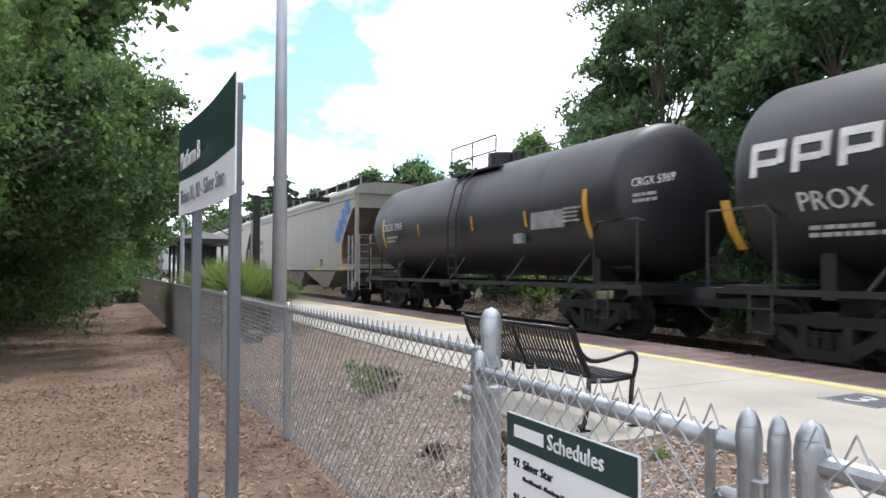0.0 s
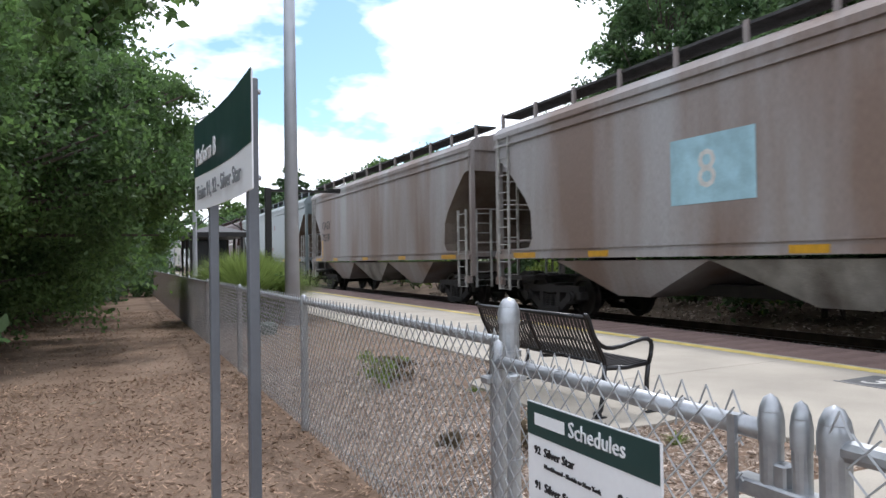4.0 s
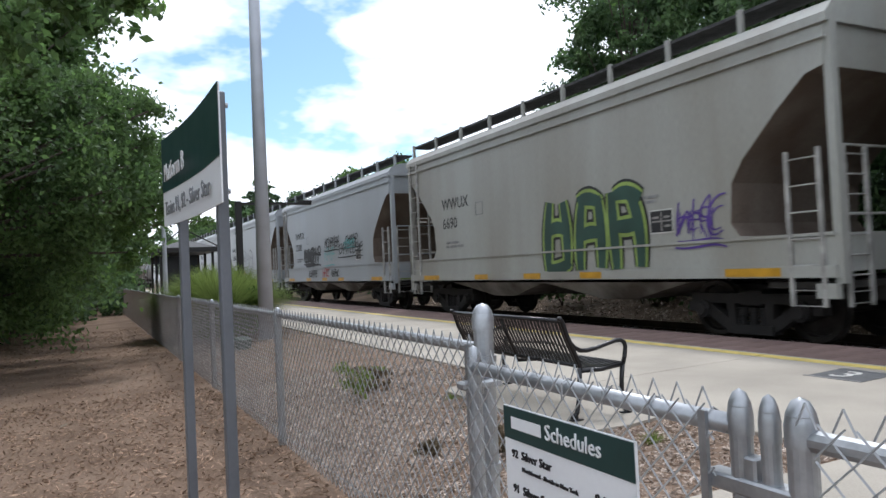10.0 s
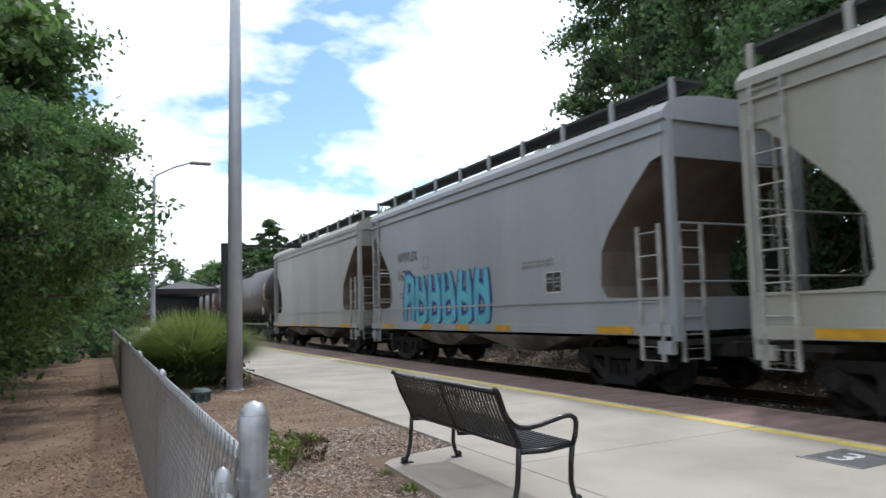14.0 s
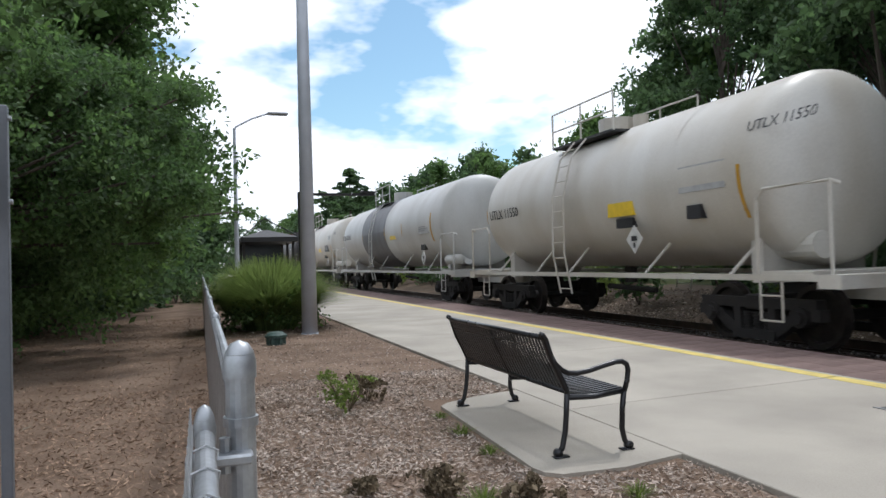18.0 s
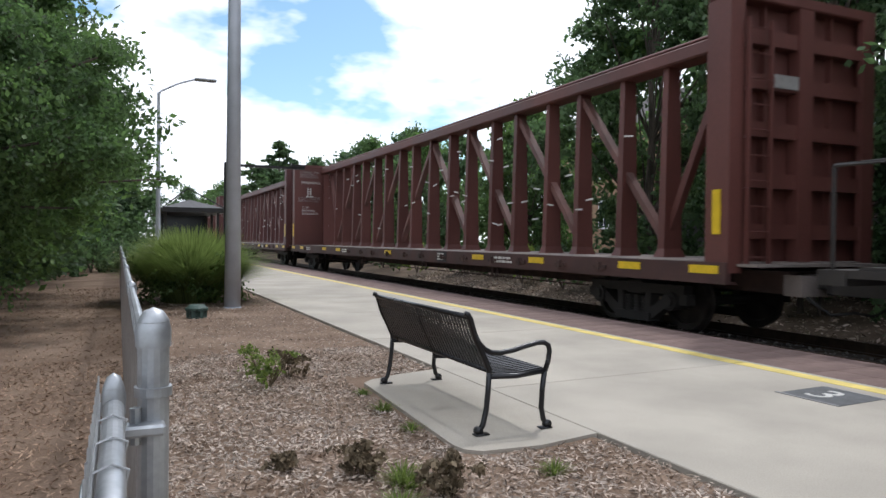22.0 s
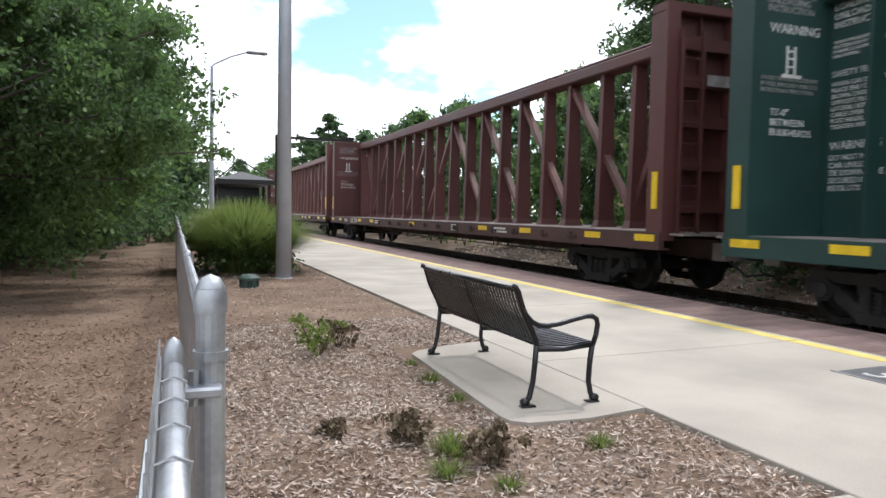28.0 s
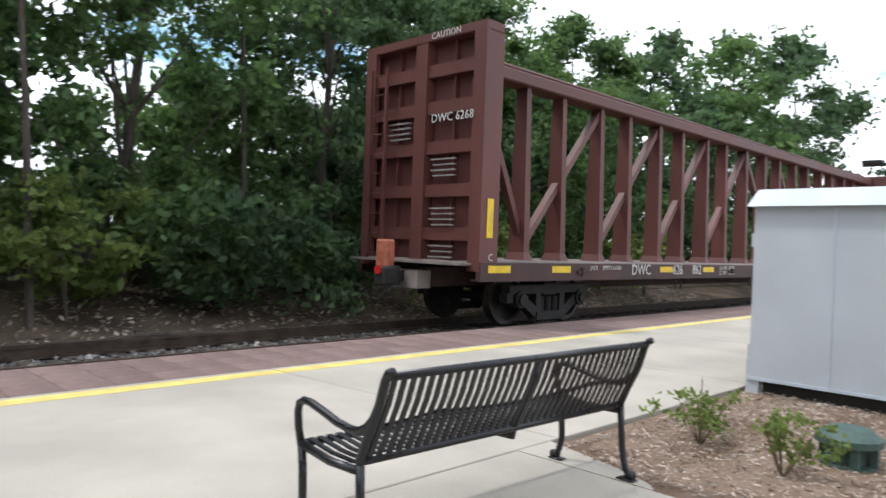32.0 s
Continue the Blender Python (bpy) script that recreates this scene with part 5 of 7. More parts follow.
tags = [
    ("grey covered hopper with a large orange mural", "WWUX\n1183", M_GREY1),
    ("pale grey covered hopper with green graffiti letters", "WWUX\n6690", M_GREY2),
    ("light grey covered hopper with black scrawled tags", "WWUX\n25203", M_GREY1),
    ("light grey covered hopper with outlined graffiti", "WWUX\n25288", M_GREY1),
    ("light grey covered hopper with a line-drawn octopus", "WWUX\n25277", M_GREY1),
    ("pale grey covered hopper with thin graffiti outlines", "CEFX\n304150", M_GREY2),
    ("light grey covered hopper with bright blue graffiti", "WWUX\n16251", M_GREY1),
    ("beige covered hopper without lettering", "", M_GREY2)]
for k, (lab, txt, m) in enumerate(tags):
    c, h = hopper(B[9 + k], B[10 + k], lab, m, bays=2)
    if txt:
        lettering("reporting_mark", txt, 0.42, (-1.506, h - 2.15, 3.05), NEAR, M_PBLACK, c, space=1.2)
        bars("data_print", -1.506, h - 2.3, 2.2, 1.0, 2, 0.06, M_PGREY, c, 50 + k)
        part("plate_mark", boxes((-1.508, -1.504, h - 4.0, h - 3.98, 2.78, 3.1), (-1.508, -1.504, h - 4.34, h - 4.32, 2.78, 3.1), (-1.508, -1.504, h - 4.34, h - 3.98, 3.08, 3.1), (-1.508, -1.504, h - 4.34, h - 3.98, 2.78, 2.80)), M_PGREY, c)
        data_block(c, -1.506, -h + 3.1, 2.14)
        bars("data_print", -1.506, -h + 4.2, 2.6, 1.4, 2, 0.05, M_PGREY, c, 70 + k)
    if k == 0:
        graffiti(c, -1.506, 4.0, 2.1, 7.4, 1.55, [M_GTEAL, M_GORANGE, M_GCORAL], 11)
        part("mural_figure", rods(((-1.53, -0.1, 2.55), (-1.52, -0.1, 2.55), 0.6), n=20), M_GPLUM, c, "round plum-coloured shape in the mural")
        graffiti(c, -1.51, 4.0, 1.4, 7.0, 0.4, [M_GPLUM, M_GCORAL], 12)
    elif k == 1:
        graffiti(c, -1.506, -0.1, 2.05, 3.2, 1.5, [M_PBLACK, M_GLIME, M_GDGREEN], 13)
        scrawl(c, -1.507, -3.95, 2.15, 1.0, 0.75, M_GVIOLET, 14, 0.02)
        scrawl(c, -1.507, -4.0, 2.1, 0.9, 0.5, M_GVIOLET, 114, 0.015)
    elif k == 2:
        scrawl(c, -1.506, 3.0, 2.3, 2.2, 0.7, M_PBLACK, 15, 0.045)
        scrawl(c, -1.506, 0.2, 2.7, 1.8, 0.5, M_PBLACK, 16, 0.03)
        scrawl(c, -1.506, -1.6, 2.4, 2.6, 0.5, M_PBLACK, 17, 0.025)
        for y, zz, w, hh, m_, sd, wd in ((3.3, 2.3, 1.7, 0.6, M_PBLACK, 301, 0.05), (3.2, 2.35, 1.5, 0.5, M_PBLACK, 302, 0.04), (3.0, 2.2, 1.2, 0.6, M_PBLACK, 303, 0.04), (0.3, 2.25, 1.3, 0.7, M_GTEAL, 304, 0.016), (2.6, 1.5, 1.2, 0.4, M_PBLACK, 305, 0.02), (0.6, 1.52, 0.9, 0.4, M_GRED, 306, 0.022), (-0.5, 1.5, 1.0, 0.4, M_PBLACK, 307, 0.02), (-2.4, 2.7, 1.3, 0.45, M_PBLACK, 308, 0.025), (-2.2, 2.6, 1.2, 0.3, M_GTEAL, 309, 0.015)):
            scrawl(c, -1.506 - 0.0004 * (sd - 300), y, zz, w, hh, m_, sd, wd)
    elif k == 3:
        graffiti(c, -1.506, 3.4, 2.2, 4.6, 1.4, [M_PBLACK, M_GREY1], 19)
        scrawl(c, -1.506, 4.2, 1.7, 3.4, 0.4, M_GRED, 20, 0.022)
    elif k == 4:
        for yc, zc, rr in ((3.05, 1.92, 0.45), (3.08, 1.98, 0.2), (3.45, 1.72, 0.26), (3.6, 1.66, 0.36), (2.1, 1.78, 0.2), (1.72, 1.66, 0.28), (1.72, 1.66, 0.12), (1.5, 2.02, 0.24), (1.3, 1.62, 0.34)):
            bm = bmesh.new()
            tube(bm, [(-1.507, yc + rr * math.cos(a) * (1 - 0.012 * i), zc + rr * math.sin(a) * (1 - 0.012 * i)) for i, a in enumerate([k2 * 0.33 for k2 in range(18)])], 0.011, 4)
            part("graffiti_line", bm, M_PBLACK, c)
        for q in (0.0, 0.14, 0.3):
            bm = bmesh.new()
            tube(bm, [(-1.507, 3.3 - q * 0.2, 2.74 - q * 0.3), (-1.507, 3.0 - q * 0.4, 2.66 - q * 0.3), (-1.507, 2.5 - q * 0.6, 2.45 - q * 0.2), (-1.507, 2.15 - q * 0.2, 2.1), (-1.507, 2.1 + q, 1.75), (-1.507, 2.35 + q, 1.56), (-1.507, 2.7 + q, 1.4)], 0.028 - q * 0.06, 5)
            part("graffiti_line", bm, M_PBLACK, c)
        scrawl(c, -1.506, 3.5, 2.42, 0.5, 0.3, M_PBLACK, 123, 0.018)
        scrawl(c, -1.506, h - 0.6, 1.45, 2.2, 0.3, M_PBLACK, 23, 0.03)
    elif k == 5:
        for q in range(3):
            scrawl(c, -1.506, 3.4 - q * 1.7, 2.0, 1.7, 1.2, M_PBLACK, 24 + q, 0.022)
        scrawl(c, -1.506, -h + 4.2, 2.3, 1.0, 1.0, M_GPLUM, 28, 0.02)
        scrawl(c, -1.506, h - 4.2, 3.7, 1.2, 0.6, M_PBLACK, 29, 0.02)
        scrawl(c, -1.506, -h + 2.4, 3.3, 1.1, 0.7, M_PBLACK, 30, 0.03)
    elif k == 6:
        graffiti(c, -1.506, 4.05, 2.0, 5.1, 1.3, [M_GNAVY, M_GBLUE, M_GCYAN], 31)

c, h, r, z = tank(B[17], B[18], "dark brown-black tank car with white lettering", M_TDARK)
on_tank(c, "reporting_mark", "NATX 77409", 0.42, h - 1.3, -8, r, z, M_PWHITE)
bars("data_print", -1.5, h - 1.6, z - 0.5, 1.8, 2, 0.06, M_PWHITE, c, 81)
placard(c, h - 0.7, z - 1.0)
placard(c, -h + 0.9, z - 1.0)
c, h, r, z = tank(B[18], B[19], "dark reddish brown tank car with faded print", M_TBROWN)
on_tank(c, "reporting_mark", "TILX 260010", 0.3, h - 1.6, -6, r, z, M_PFAINT)
bars("data_print", -1.52, h - 1.8, z - 0.45, 1.4, 2, 0.06, M_PFAINT, c, 82)
part("data_panel", boxes((-1.525, -1.505, -h + 2.2, -h + 3.0, z - 0.35, z + 0.15)), M_PTAN, c, "faded tan data panel")
placard(c, -h + 1.3, z - 1.05)
c, h, r, z = tank(B[19], B[20], "short white tank car with a rust-streaked belly", M_TWHITE, 1.47, 2.66, M_TWHITE, inset=0.6, mid=0.6, stripes=((-4.65, -30, 2, 0.035), (5.0, -10, 4, 0.02)))
on_tank(c, "reporting_mark", "UTLX 11550", 0.24, -4.75, 20, r, z, M_PBLACK)
on_tank(c, "reporting_mark", "UTLX 11550", 0.34, 4.8, -7, r, z, M_PBLACK)
part("data_panel", boxes((-1.458, -1.40, -4.35, -3.25, z - 0.25, z + 0.18)), M_PALEPANEL, c, "faded grey data panel on the tank")
part("data_panel", boxes((-1.45, -1.36, -1.90, -1.06, z - 0.5, z - 0.22)), M_YELPAINT, c, "yellow warning panel")
part("data_panel", boxes((-1.42, -1.30, -1.82, -1.30, z - 0.72, z - 0.54)), M_PBLACK, c, "black stencilled data panel")
placard(c, -2.0, z - 0.95, -1.50)
part("data_panel", boxes((-1.43, -1.30, -3.75, -3.4, z - 0.68, z - 0.46)), M_PBLACK, c, "black stencilled data panel")
c, h, r, z = tank(B[20], B[21], "off-white tank car with a dark grey band", M_TWHITE2, 1.53, 2.76, M_TWHITE2, (-0.9, 3.6, M_TGREYBAND), inset=0.4, mid=1.35, stripes=((-7.2, -25, 12, 0.07), (-3.52, -12, 6, 0.04), (-0.8, -14, 4, 0.04), (3.5, -12, 2, 0.04)))
on_tank(c, "reporting_mark", "ETCX 421517", 0.36, 8.4, -3, r, z, M_PBLACK)
part("data_panel", boxes((-1.51, -1.42, -2.45, -1.6, z - 0.4, z - 0.12)), M_YELPAINT, c, "yellow warning panel")
part("data_panel", boxes((-1.518, -1.45, -6.9, -5.73, z - 0.35, z + 0.1)), M_PALEPANEL, c, "faded grey data panel on the tank")
bars("panel_print", -1.520, -5.8, z + 0.05, 1.0, 5, 0.04, M_PGREY, c, 93)
part("data_panel", boxes((-1.36, -1.26, -6.0, -5.5, z - 0.92, z - 0.72)), M_PBLACK, c, "black stencilled data panel")
placard(c, -6.5, z - 1.2)
part("end_drum", rods(((-1.1, -h + 0.35, 1.47), (-1.1, -h + 1.45, 1.47), 0.16), n=14), M_TWHITE2, c, "pale reservoir on the end platform", smooth=True)
c, h, r, z = tank(B[21], B[22], "white tank car with rust stains round the manway", M_TWHITE, 1.53, 2.76, M_TWHITE, inset=0.65, mid=0.8, stripes=((-6.45, -41, -7, 0.06), (-3.06, -20, -6, 0.035), (-0.9, -20, -6, 0.03), (2.9, -18, -5, 0.03), (6.0, -14, -4, 0.03)))
on_tank(c, "reporting_mark", "TAEX1312", 0.3, 6.74, -3, r, z, M_PBLACK)
on_tank(c, "reporting_mark", "TAEX", 0.26, -7.3, 16, r, z, M_PGREY)
part("data_panel", boxes((-1.50, -1.40, -2.6, -1.8, z - 0.52, z - 0.24)), M_YELPAINT, c, "yellow warning panel")
part("data_panel", boxes((-1.518, -1.42, -5.59, -4.32, z - 0.52, z + 0.03)), M_PBLACK, c, "black stencilled data panel")
bars("panel_print", -1.520, -4.38, z - 0.03, 1.1, 5, 0.05, M_PFAINT, c, 91)
part("data_panel", boxes((-1.516, -1.42, -6.25, -5.65, z - 0.1, z + 0.42)), M_PALEPANEL, c, "pale repainted patch")
placard(c, -5.8, z - 1.15)
part("data_panel", boxes((-1.36, -1.26, -3.9, -3.3, z - 0.92, z - 0.72)), M_PBLACK, c, "black stencilled data panel")
part("end_drum", rods(((-1.1, -h + 0.35, 1.47), (-1.1, -h + 1.45, 1.47), 0.16), n=14), M_TWHITE, c, "white reservoir on the end platform", smooth=True)
c, h, r, z = tank(B[22], B[23], "dull black tank car with pale blue spray tags", M_TDARK, inset=0.5, mid=0.9, stripes=((-7.4, -44, -8, 0.07), (-3.9, -26, -8, 0.05), (-1.2, -26, -8, 0.05), (4.2, -22, -6, 0.05)))
part("data_panel", boxes((-1.535, -1.45, h - 2.4, h - 1.8, z - 0.26, z - 0.02), (-1.535, -1.45, h - 3.2, h - 2.75, z - 0.26, z - 0.02)), M_PWHITE, c, "white number panels on the tank")
bars("data_print", -1.50, h - 1.9, z - 0.36, 1.8, 2, 0.045, M_PFAINT, c, 94)
part("data_panel", boxes((-1.42, -1.34, h - 3.2, h - 2.6, z - 0.72, z - 0.52)), M_PTAN, c, "faded yellow warning panel")
scrawl(c, -1.51, 2.6, z - 0.28, 2.6, 0.42, M_PALEBLUE, 33, 0.02)
scrawl(c, -1.50, 2.2, z - 0.36, 1.9, 0.34, M_PALEBLUE, 133, 0.014)
for k, y in enumerate((-5.35, -5.95)):
    part("data_frame", boxes((-1.545, -1.50, y - 0.25, y + 0.27, z - 0.42, z - 0.39), (-1.545, -1.50, y - 0.25, y + 0.27, z + 0.10, z + 0.13)), M_PGREY, c)
    bars("data_print", -1.54, y + 0.26, z + 0.08, 0.5, 6, 0.045, M_PWHITE, c, 92 + 5 * k)
bars("data_print", -1.45, -1.6, z - 0.52, 1.1, 3, 0.045, M_PGREY, c, 95)
bars("data_print", -1.45, -3.9, z - 0.5, 0.9, 2, 0.045, M_PGREY, c, 96)

for k, (lab, m) in enumerate((
        ("red-brown centerbeam flat car, empty", M_CBRED), ("red-brown centerbeam flat car with white warnings", M_CBRED2),
        ("faded red-brown centerbeam flat car, empty", M_CBRED), ("dark green centerbeam flat car, empty", M_CBGREEN),
        ("red-brown centerbeam flat car with light deck", M_CBRED2), ("last red-brown centerbeam flat car of the train", M_CBRED))):
    c, h = centerbeam(B[23 + k], B[24 + k], lab, m, rear=k == 5)
    if k in (0, 1):
        for q in range(34):
            yy = -h + 3.0 + (2 * h - 6.0) * rng.random()
            zz = rng.uniform(1.9, 4.4)
            bm = bmesh.new()
            bar2(bm, yy - 0.12, zz, yy + 0.12, zz + rng.uniform(-0.04, 0.04), 0.035, -0.212, -0.19)
            part("torn_strap", bm, M_PWHITE, c, "scrap of white strapping caught on a post")
    txt = ("", "COER 860144", "", "", "AOK 3004", "DWC  626 862")[k]
    if txt and k != 5:
        lettering("reporting_mark", txt, 0.28, (-1.507, h - 4.2, 1.0), NEAR, M_PWHITE, c)
    if k == 5:
        for word, dy in (("DWC", 4.45), ("626", 6.14), ("862", 7.05)):
            lettering("reporting_mark", word, 0.30, (-1.507, h - dy, 1.02), NEAR, M_PWHITE, c)
        lettering("load_text", "LD LMT  224500\nLT  WT    61500", 0.12, (-1.507, h - 8.45, 1.15), NEAR, M_PWHITE, c)
        lettering("jack_text", "JACK     EMPTY LOAD", 0.11, (-1.507, h - 3.0, 1.15), NEAR, M_PWHITE, c)
        lettering("number_text", "DWC 6268", 0.20, (-0.30, h + 0.02, 3.68), REAR2, M_PWHITE, c)
        lettering("caution_text", "CAUTION", 0.15, (-0.25, h + 0.03, 5.14), REAR2, M_PWHITE, c)
        for q, (x, zz) in enumerate(((0.1, 3.05), (0.1, 2.2), (0.1, 1.55), (-1.0, 3.75))):
            bm = bmesh.new()
            for i in range(4):
                box(bm, -x - 0.75, -x - 0.2 - 0.06 * (i % 2), h - 0.05, h + 0.005, zz - i * 0.095 - 0.022, zz - i * 0.095)
            part("end_print", bm, M_PFAINT, c)
        part("end_device", boxes((-0.14, 0.14, h + 0.55, h + 0.75, 0.95, 1.62), bevel=0.03), M_ORANGE, c, "faded orange end-of-train marker")
        part("end_device_lamp", rods(((0, h + 0.75, 1.05), (0, h + 0.80, 1.05), 0.09), n=12), M_REDLAMP, c, "red marker lamp")
        part("brake_hose", (lambda bm: (tube(bm, [(-0.15, h + 0.6, 0.75), (-0.2, h + 0.75, 0.45), (-0.15, h + 0.8, 0.12), (-0.1, h + 0.7, 0.05)], 0.025, 6), bm)[1])(bmesh.new()), M_TRUCK, c)
        lettering("plate_text", "C", 0.16, (-1.465, h - 0.2, 1.32), NEAR, M_PWHITE, c)


# hopper and centerbeam bodies ride low on their trucks
RIDE = {"hopper_car": ([0.6, 1.05, 6.0], [0.6, 0.86, 5.81]), "centerbeam_car": ([0.6, 0.92, 1.30, 5.27], [0.6, 0.85, 1.14, 4.89])}


def settle(car):
    """Takes the parts of a body down to its ride height."""
    zs, ws = RIDE[car.name.split(".")[0]]
    for ob in car.children:
        if ob.name.startswith(("truck", "coupler")):
            continue
        if ob.data.users > 1 or ob.matrix_basis.translation.length > 0:
            z = ob.location.z or 4.9
            ob.location.z += float(np.interp(z, zs, ws)) - z
        else:
            for v in ob.data.vertices:
                v.co.z = float(np.interp(v.co.z, zs, ws))


for car, _ in CARS:
    if not car.name.startswith("tank"):
        settle(car)


# ---- platform furniture ----
def bench(label):
    """Strap-metal bench, six feet long; the sitter faces +x, the rear feet stand at x = 0."""
    b = thing("bench", label, "bench", "platform benches")
    half = 0.903

    def side(y):
        bm = bmesh.new()
        # back upright that runs down into the rear leg
        tube(bm, [(-0.125, y, 0.79), (-0.105, y, 0.785), (-0.085, y, 0.755), (-0.045, y, 0.63), (0.02, y, 0.50), (0.055, y, 0.42), (0.055, y, 0.38)], 0.019, 8)
        tube(bm, [(0.055, y, 0.40), (0.048, y, 0.28), (0.036, y, 0.16), (0.012, y, 0.06), (-0.018, y, 0.022)], 0.019, 8)
        rod(bm, (-0.02, y - 0.02, 0.028), (-0.02, y + 0.02, 0.028), 0.028, n=10)
        box(bm, -0.05, 0.05, y - 0.028, y + 0.028, 0.0, 0.008)
        # front leg
        tube(bm, [(0.478, y, 0.39), (0.462, y, 0.27), (0.455, y, 0.14), (0.472, y, 0.06), (0.50, y, 0.024)], 0.019, 8)
        rod(bm, (0.50, y - 0.02, 0.028), (0.50, y + 0.02, 0.028), 0.028, n=10)
        box(bm, 0.44, 0.53, y - 0.028, y + 0.028, 0.0, 0.008)
        # seat bearer
        tube(bm, [(0.055, y, 0.375), (0.26, y, 0.366), (0.48, y, 0.388)], 0.019, 8)
        return bm

    def arm(y):
        bm = bmesh.new()
        tube(bm, [(-0.05, y, 0.65), (-0.02, y, 0.595), (0.02, y, 0.555), (0.07, y, 0.53), (0.13, y, 0.525), (0.22, y, 0.535), (0.33, y, 0.56), (0.42, y, 0.578), (0.47, y, 0.578), (0.505, y, 0.558), (0.515, y, 0.52), (0.505, y, 0.45), (0.482, y, 0.385)], 0.018, 8)
        return bm
    for s in (-1, 1):
        part("end_frame", side(s * half), M_BLACK, b, smooth=True)
    for s in (-1, 1):
        part("armrest", arm(s * half), M_BLACK, b, smooth=True)
    part("middle_frame", (lambda bm: (tube(bm, [(-0.085, 0, 0.755), (-0.045, 0, 0.63), (0.02, 0, 0.50), (0.058, 0, 0.41), (0.06, 0, 0.37), (0.26, 0, 0.36), (0.475, 0, 0.383)], 0.016, 8), bm)[1])(bmesh.new()), M_BLACK, b, smooth=True)
    bm = bmesh.new()
    tube(bm, [(0.0, half, 0.555), (0.0, half * 0.6, 0.575), (0.0, 0, 0.54), (0.0, -half * 0.6, 0.575), (0.0, -half, 0.555)], 0.011, 6)
    part("back_stay", bm, M_BLACK, b)
    for z, x in ((0.768, -0.095), (0.412, 0.058)):
        part("back_rail", rods(((x, -half, z), (x, half, z), 0.018), n=10), M_BLACK, b, smooth=True)
    part("seat_rail", rods(((0.478, -half, 0.388), (0.478, half, 0.388), 0.018), n=10), M_BLACK, b, smooth=True)
    n = 36

    def slat():
        bm = bmesh.new()
        tube(bm, [(-0.095, 0, 0.768), (-0.055, 0, 0.65), (0.005, 0, 0.52), (0.058, 0, 0.412)], 0, flat=(0.008, 0.026))
        return bm

    def seat():
        bm = bmesh.new()
        tube(bm, [(0.058, 0, 0.398), (0.15, 0, 0.384), (0.30, 0, 0.384), (0.478, 0, 0.404)], 0, flat=(0.008, 0.026))
        return bm
    for k in range(n):
        y = -half + 0.04 + (2 * half - 0.08) * k / (n - 1)
        shared("back_slat", "back_slat", slat, M_BLACK, b, pose(0, y, 0))
        shared("seat_slat", "seat_slat", seat, M_BLACK, b, pose(0, y, 0))
    return b


b1 = bench("black strap-metal bench on a concrete pad by the platform")
b1.matrix_basis = pose(4.75, 6.86, 0.0)
b2 = copy_thing(b1, pose(4.775, -1.19, 0.0, 0, 0, -2.0))
b3 = copy_thing(b1, pose(-0.02, 3.26, -0.04, 0, 0, 90))

# number tile set in the platform
tile = part("number_tile", slab(-0.3, 0.3, -0.28, 0.28, 0.0, 0.004), M_TILE, m=pose(8.0, 5.92 , 0))
for v in tile.data.vertices:
    v.co.y -= SKEW * -8.5
tagged(tile, "worn dark tile with a white car-stop number", "floor marker")
lettering("tile_number", "3", 0.50, (-0.17, 0.16, 0.0055), Matrix(((0, 1, 0, 0), (-1, 0, 0, 0), (0, 0, 1, 0), (0, 0, 0, 1))), M_PWHITE, tile)
for x in (-0.31, 0.28):
    part("tile_edge", boxes((x, x + 0.03, -0.29, 0.29, 0.0, 0.006)), M_PGREY, tile)

# tall light pole and its neighbours
pole = thing("light_pole", "tall tapered grey metal light pole in the mulch", "light pole", m=pose(4.54, 15.56, -0.05))
part("shaft", rods(((0, 0, 0), (0, 0, 11), 0.15, 0.08), n=20), M_POLE, pole, smooth=True)
part("base_cover", rods(((0, 0, 0), (0, 0, 0.04), 0.19, 0.17), n=20), M_POLE, pole)


def street_lamp(x, y, hgt):
    s = thing("street_lamp", "slim grey street lamp with a curved arm", "street lamp", m=pose(x, y, 0))
    part("post", rods(((0, 0, 0), (0, 0, hgt - 0.55), 0.085, 0.05), n=12), M_POLE, s)
    bm = bmesh.new()
    tube(bm, [(0, 0, hgt - 0.62), (0.06, 0, hgt - 0.5), (0.6, 0, hgt - 0.2), (1.15, 0, hgt)], 0.032, 8)
    part("arm", bm, M_POLE, s)
    part("lamp_head", boxes((1.1, 1.8, -0.13, 0.13, hgt - 0.05, hgt + 0.04), bevel=0.035), M_LAMPHEAD, s)


street_lamp(3.78, 27.0, 6.55)
street_lamp(3.1, 52.0, 6.55)

gantry = thing("platform_gantry", "black post with a long arm over the platform", "sign frame", m=pose(5.28, 21.9, 0))
part("post", boxes((-0.085, 0.085, -0.085, 0.085, 0, 3.32), bevel=0.01), M_DARKMETAL, gantry)
part("arm", boxes((0.085, 2.1, -0.04, 0.04, 3.22, 3.29)), M_DARKMETAL, gantry)
part("arm_lamp", boxes((1.7, 2.1, -0.08, 0.08, 3.29, 3.35)), M_DARKMETAL, gantry)
gantry2 = copy_thing(gantry, pose(5.1, -15.5, 0))


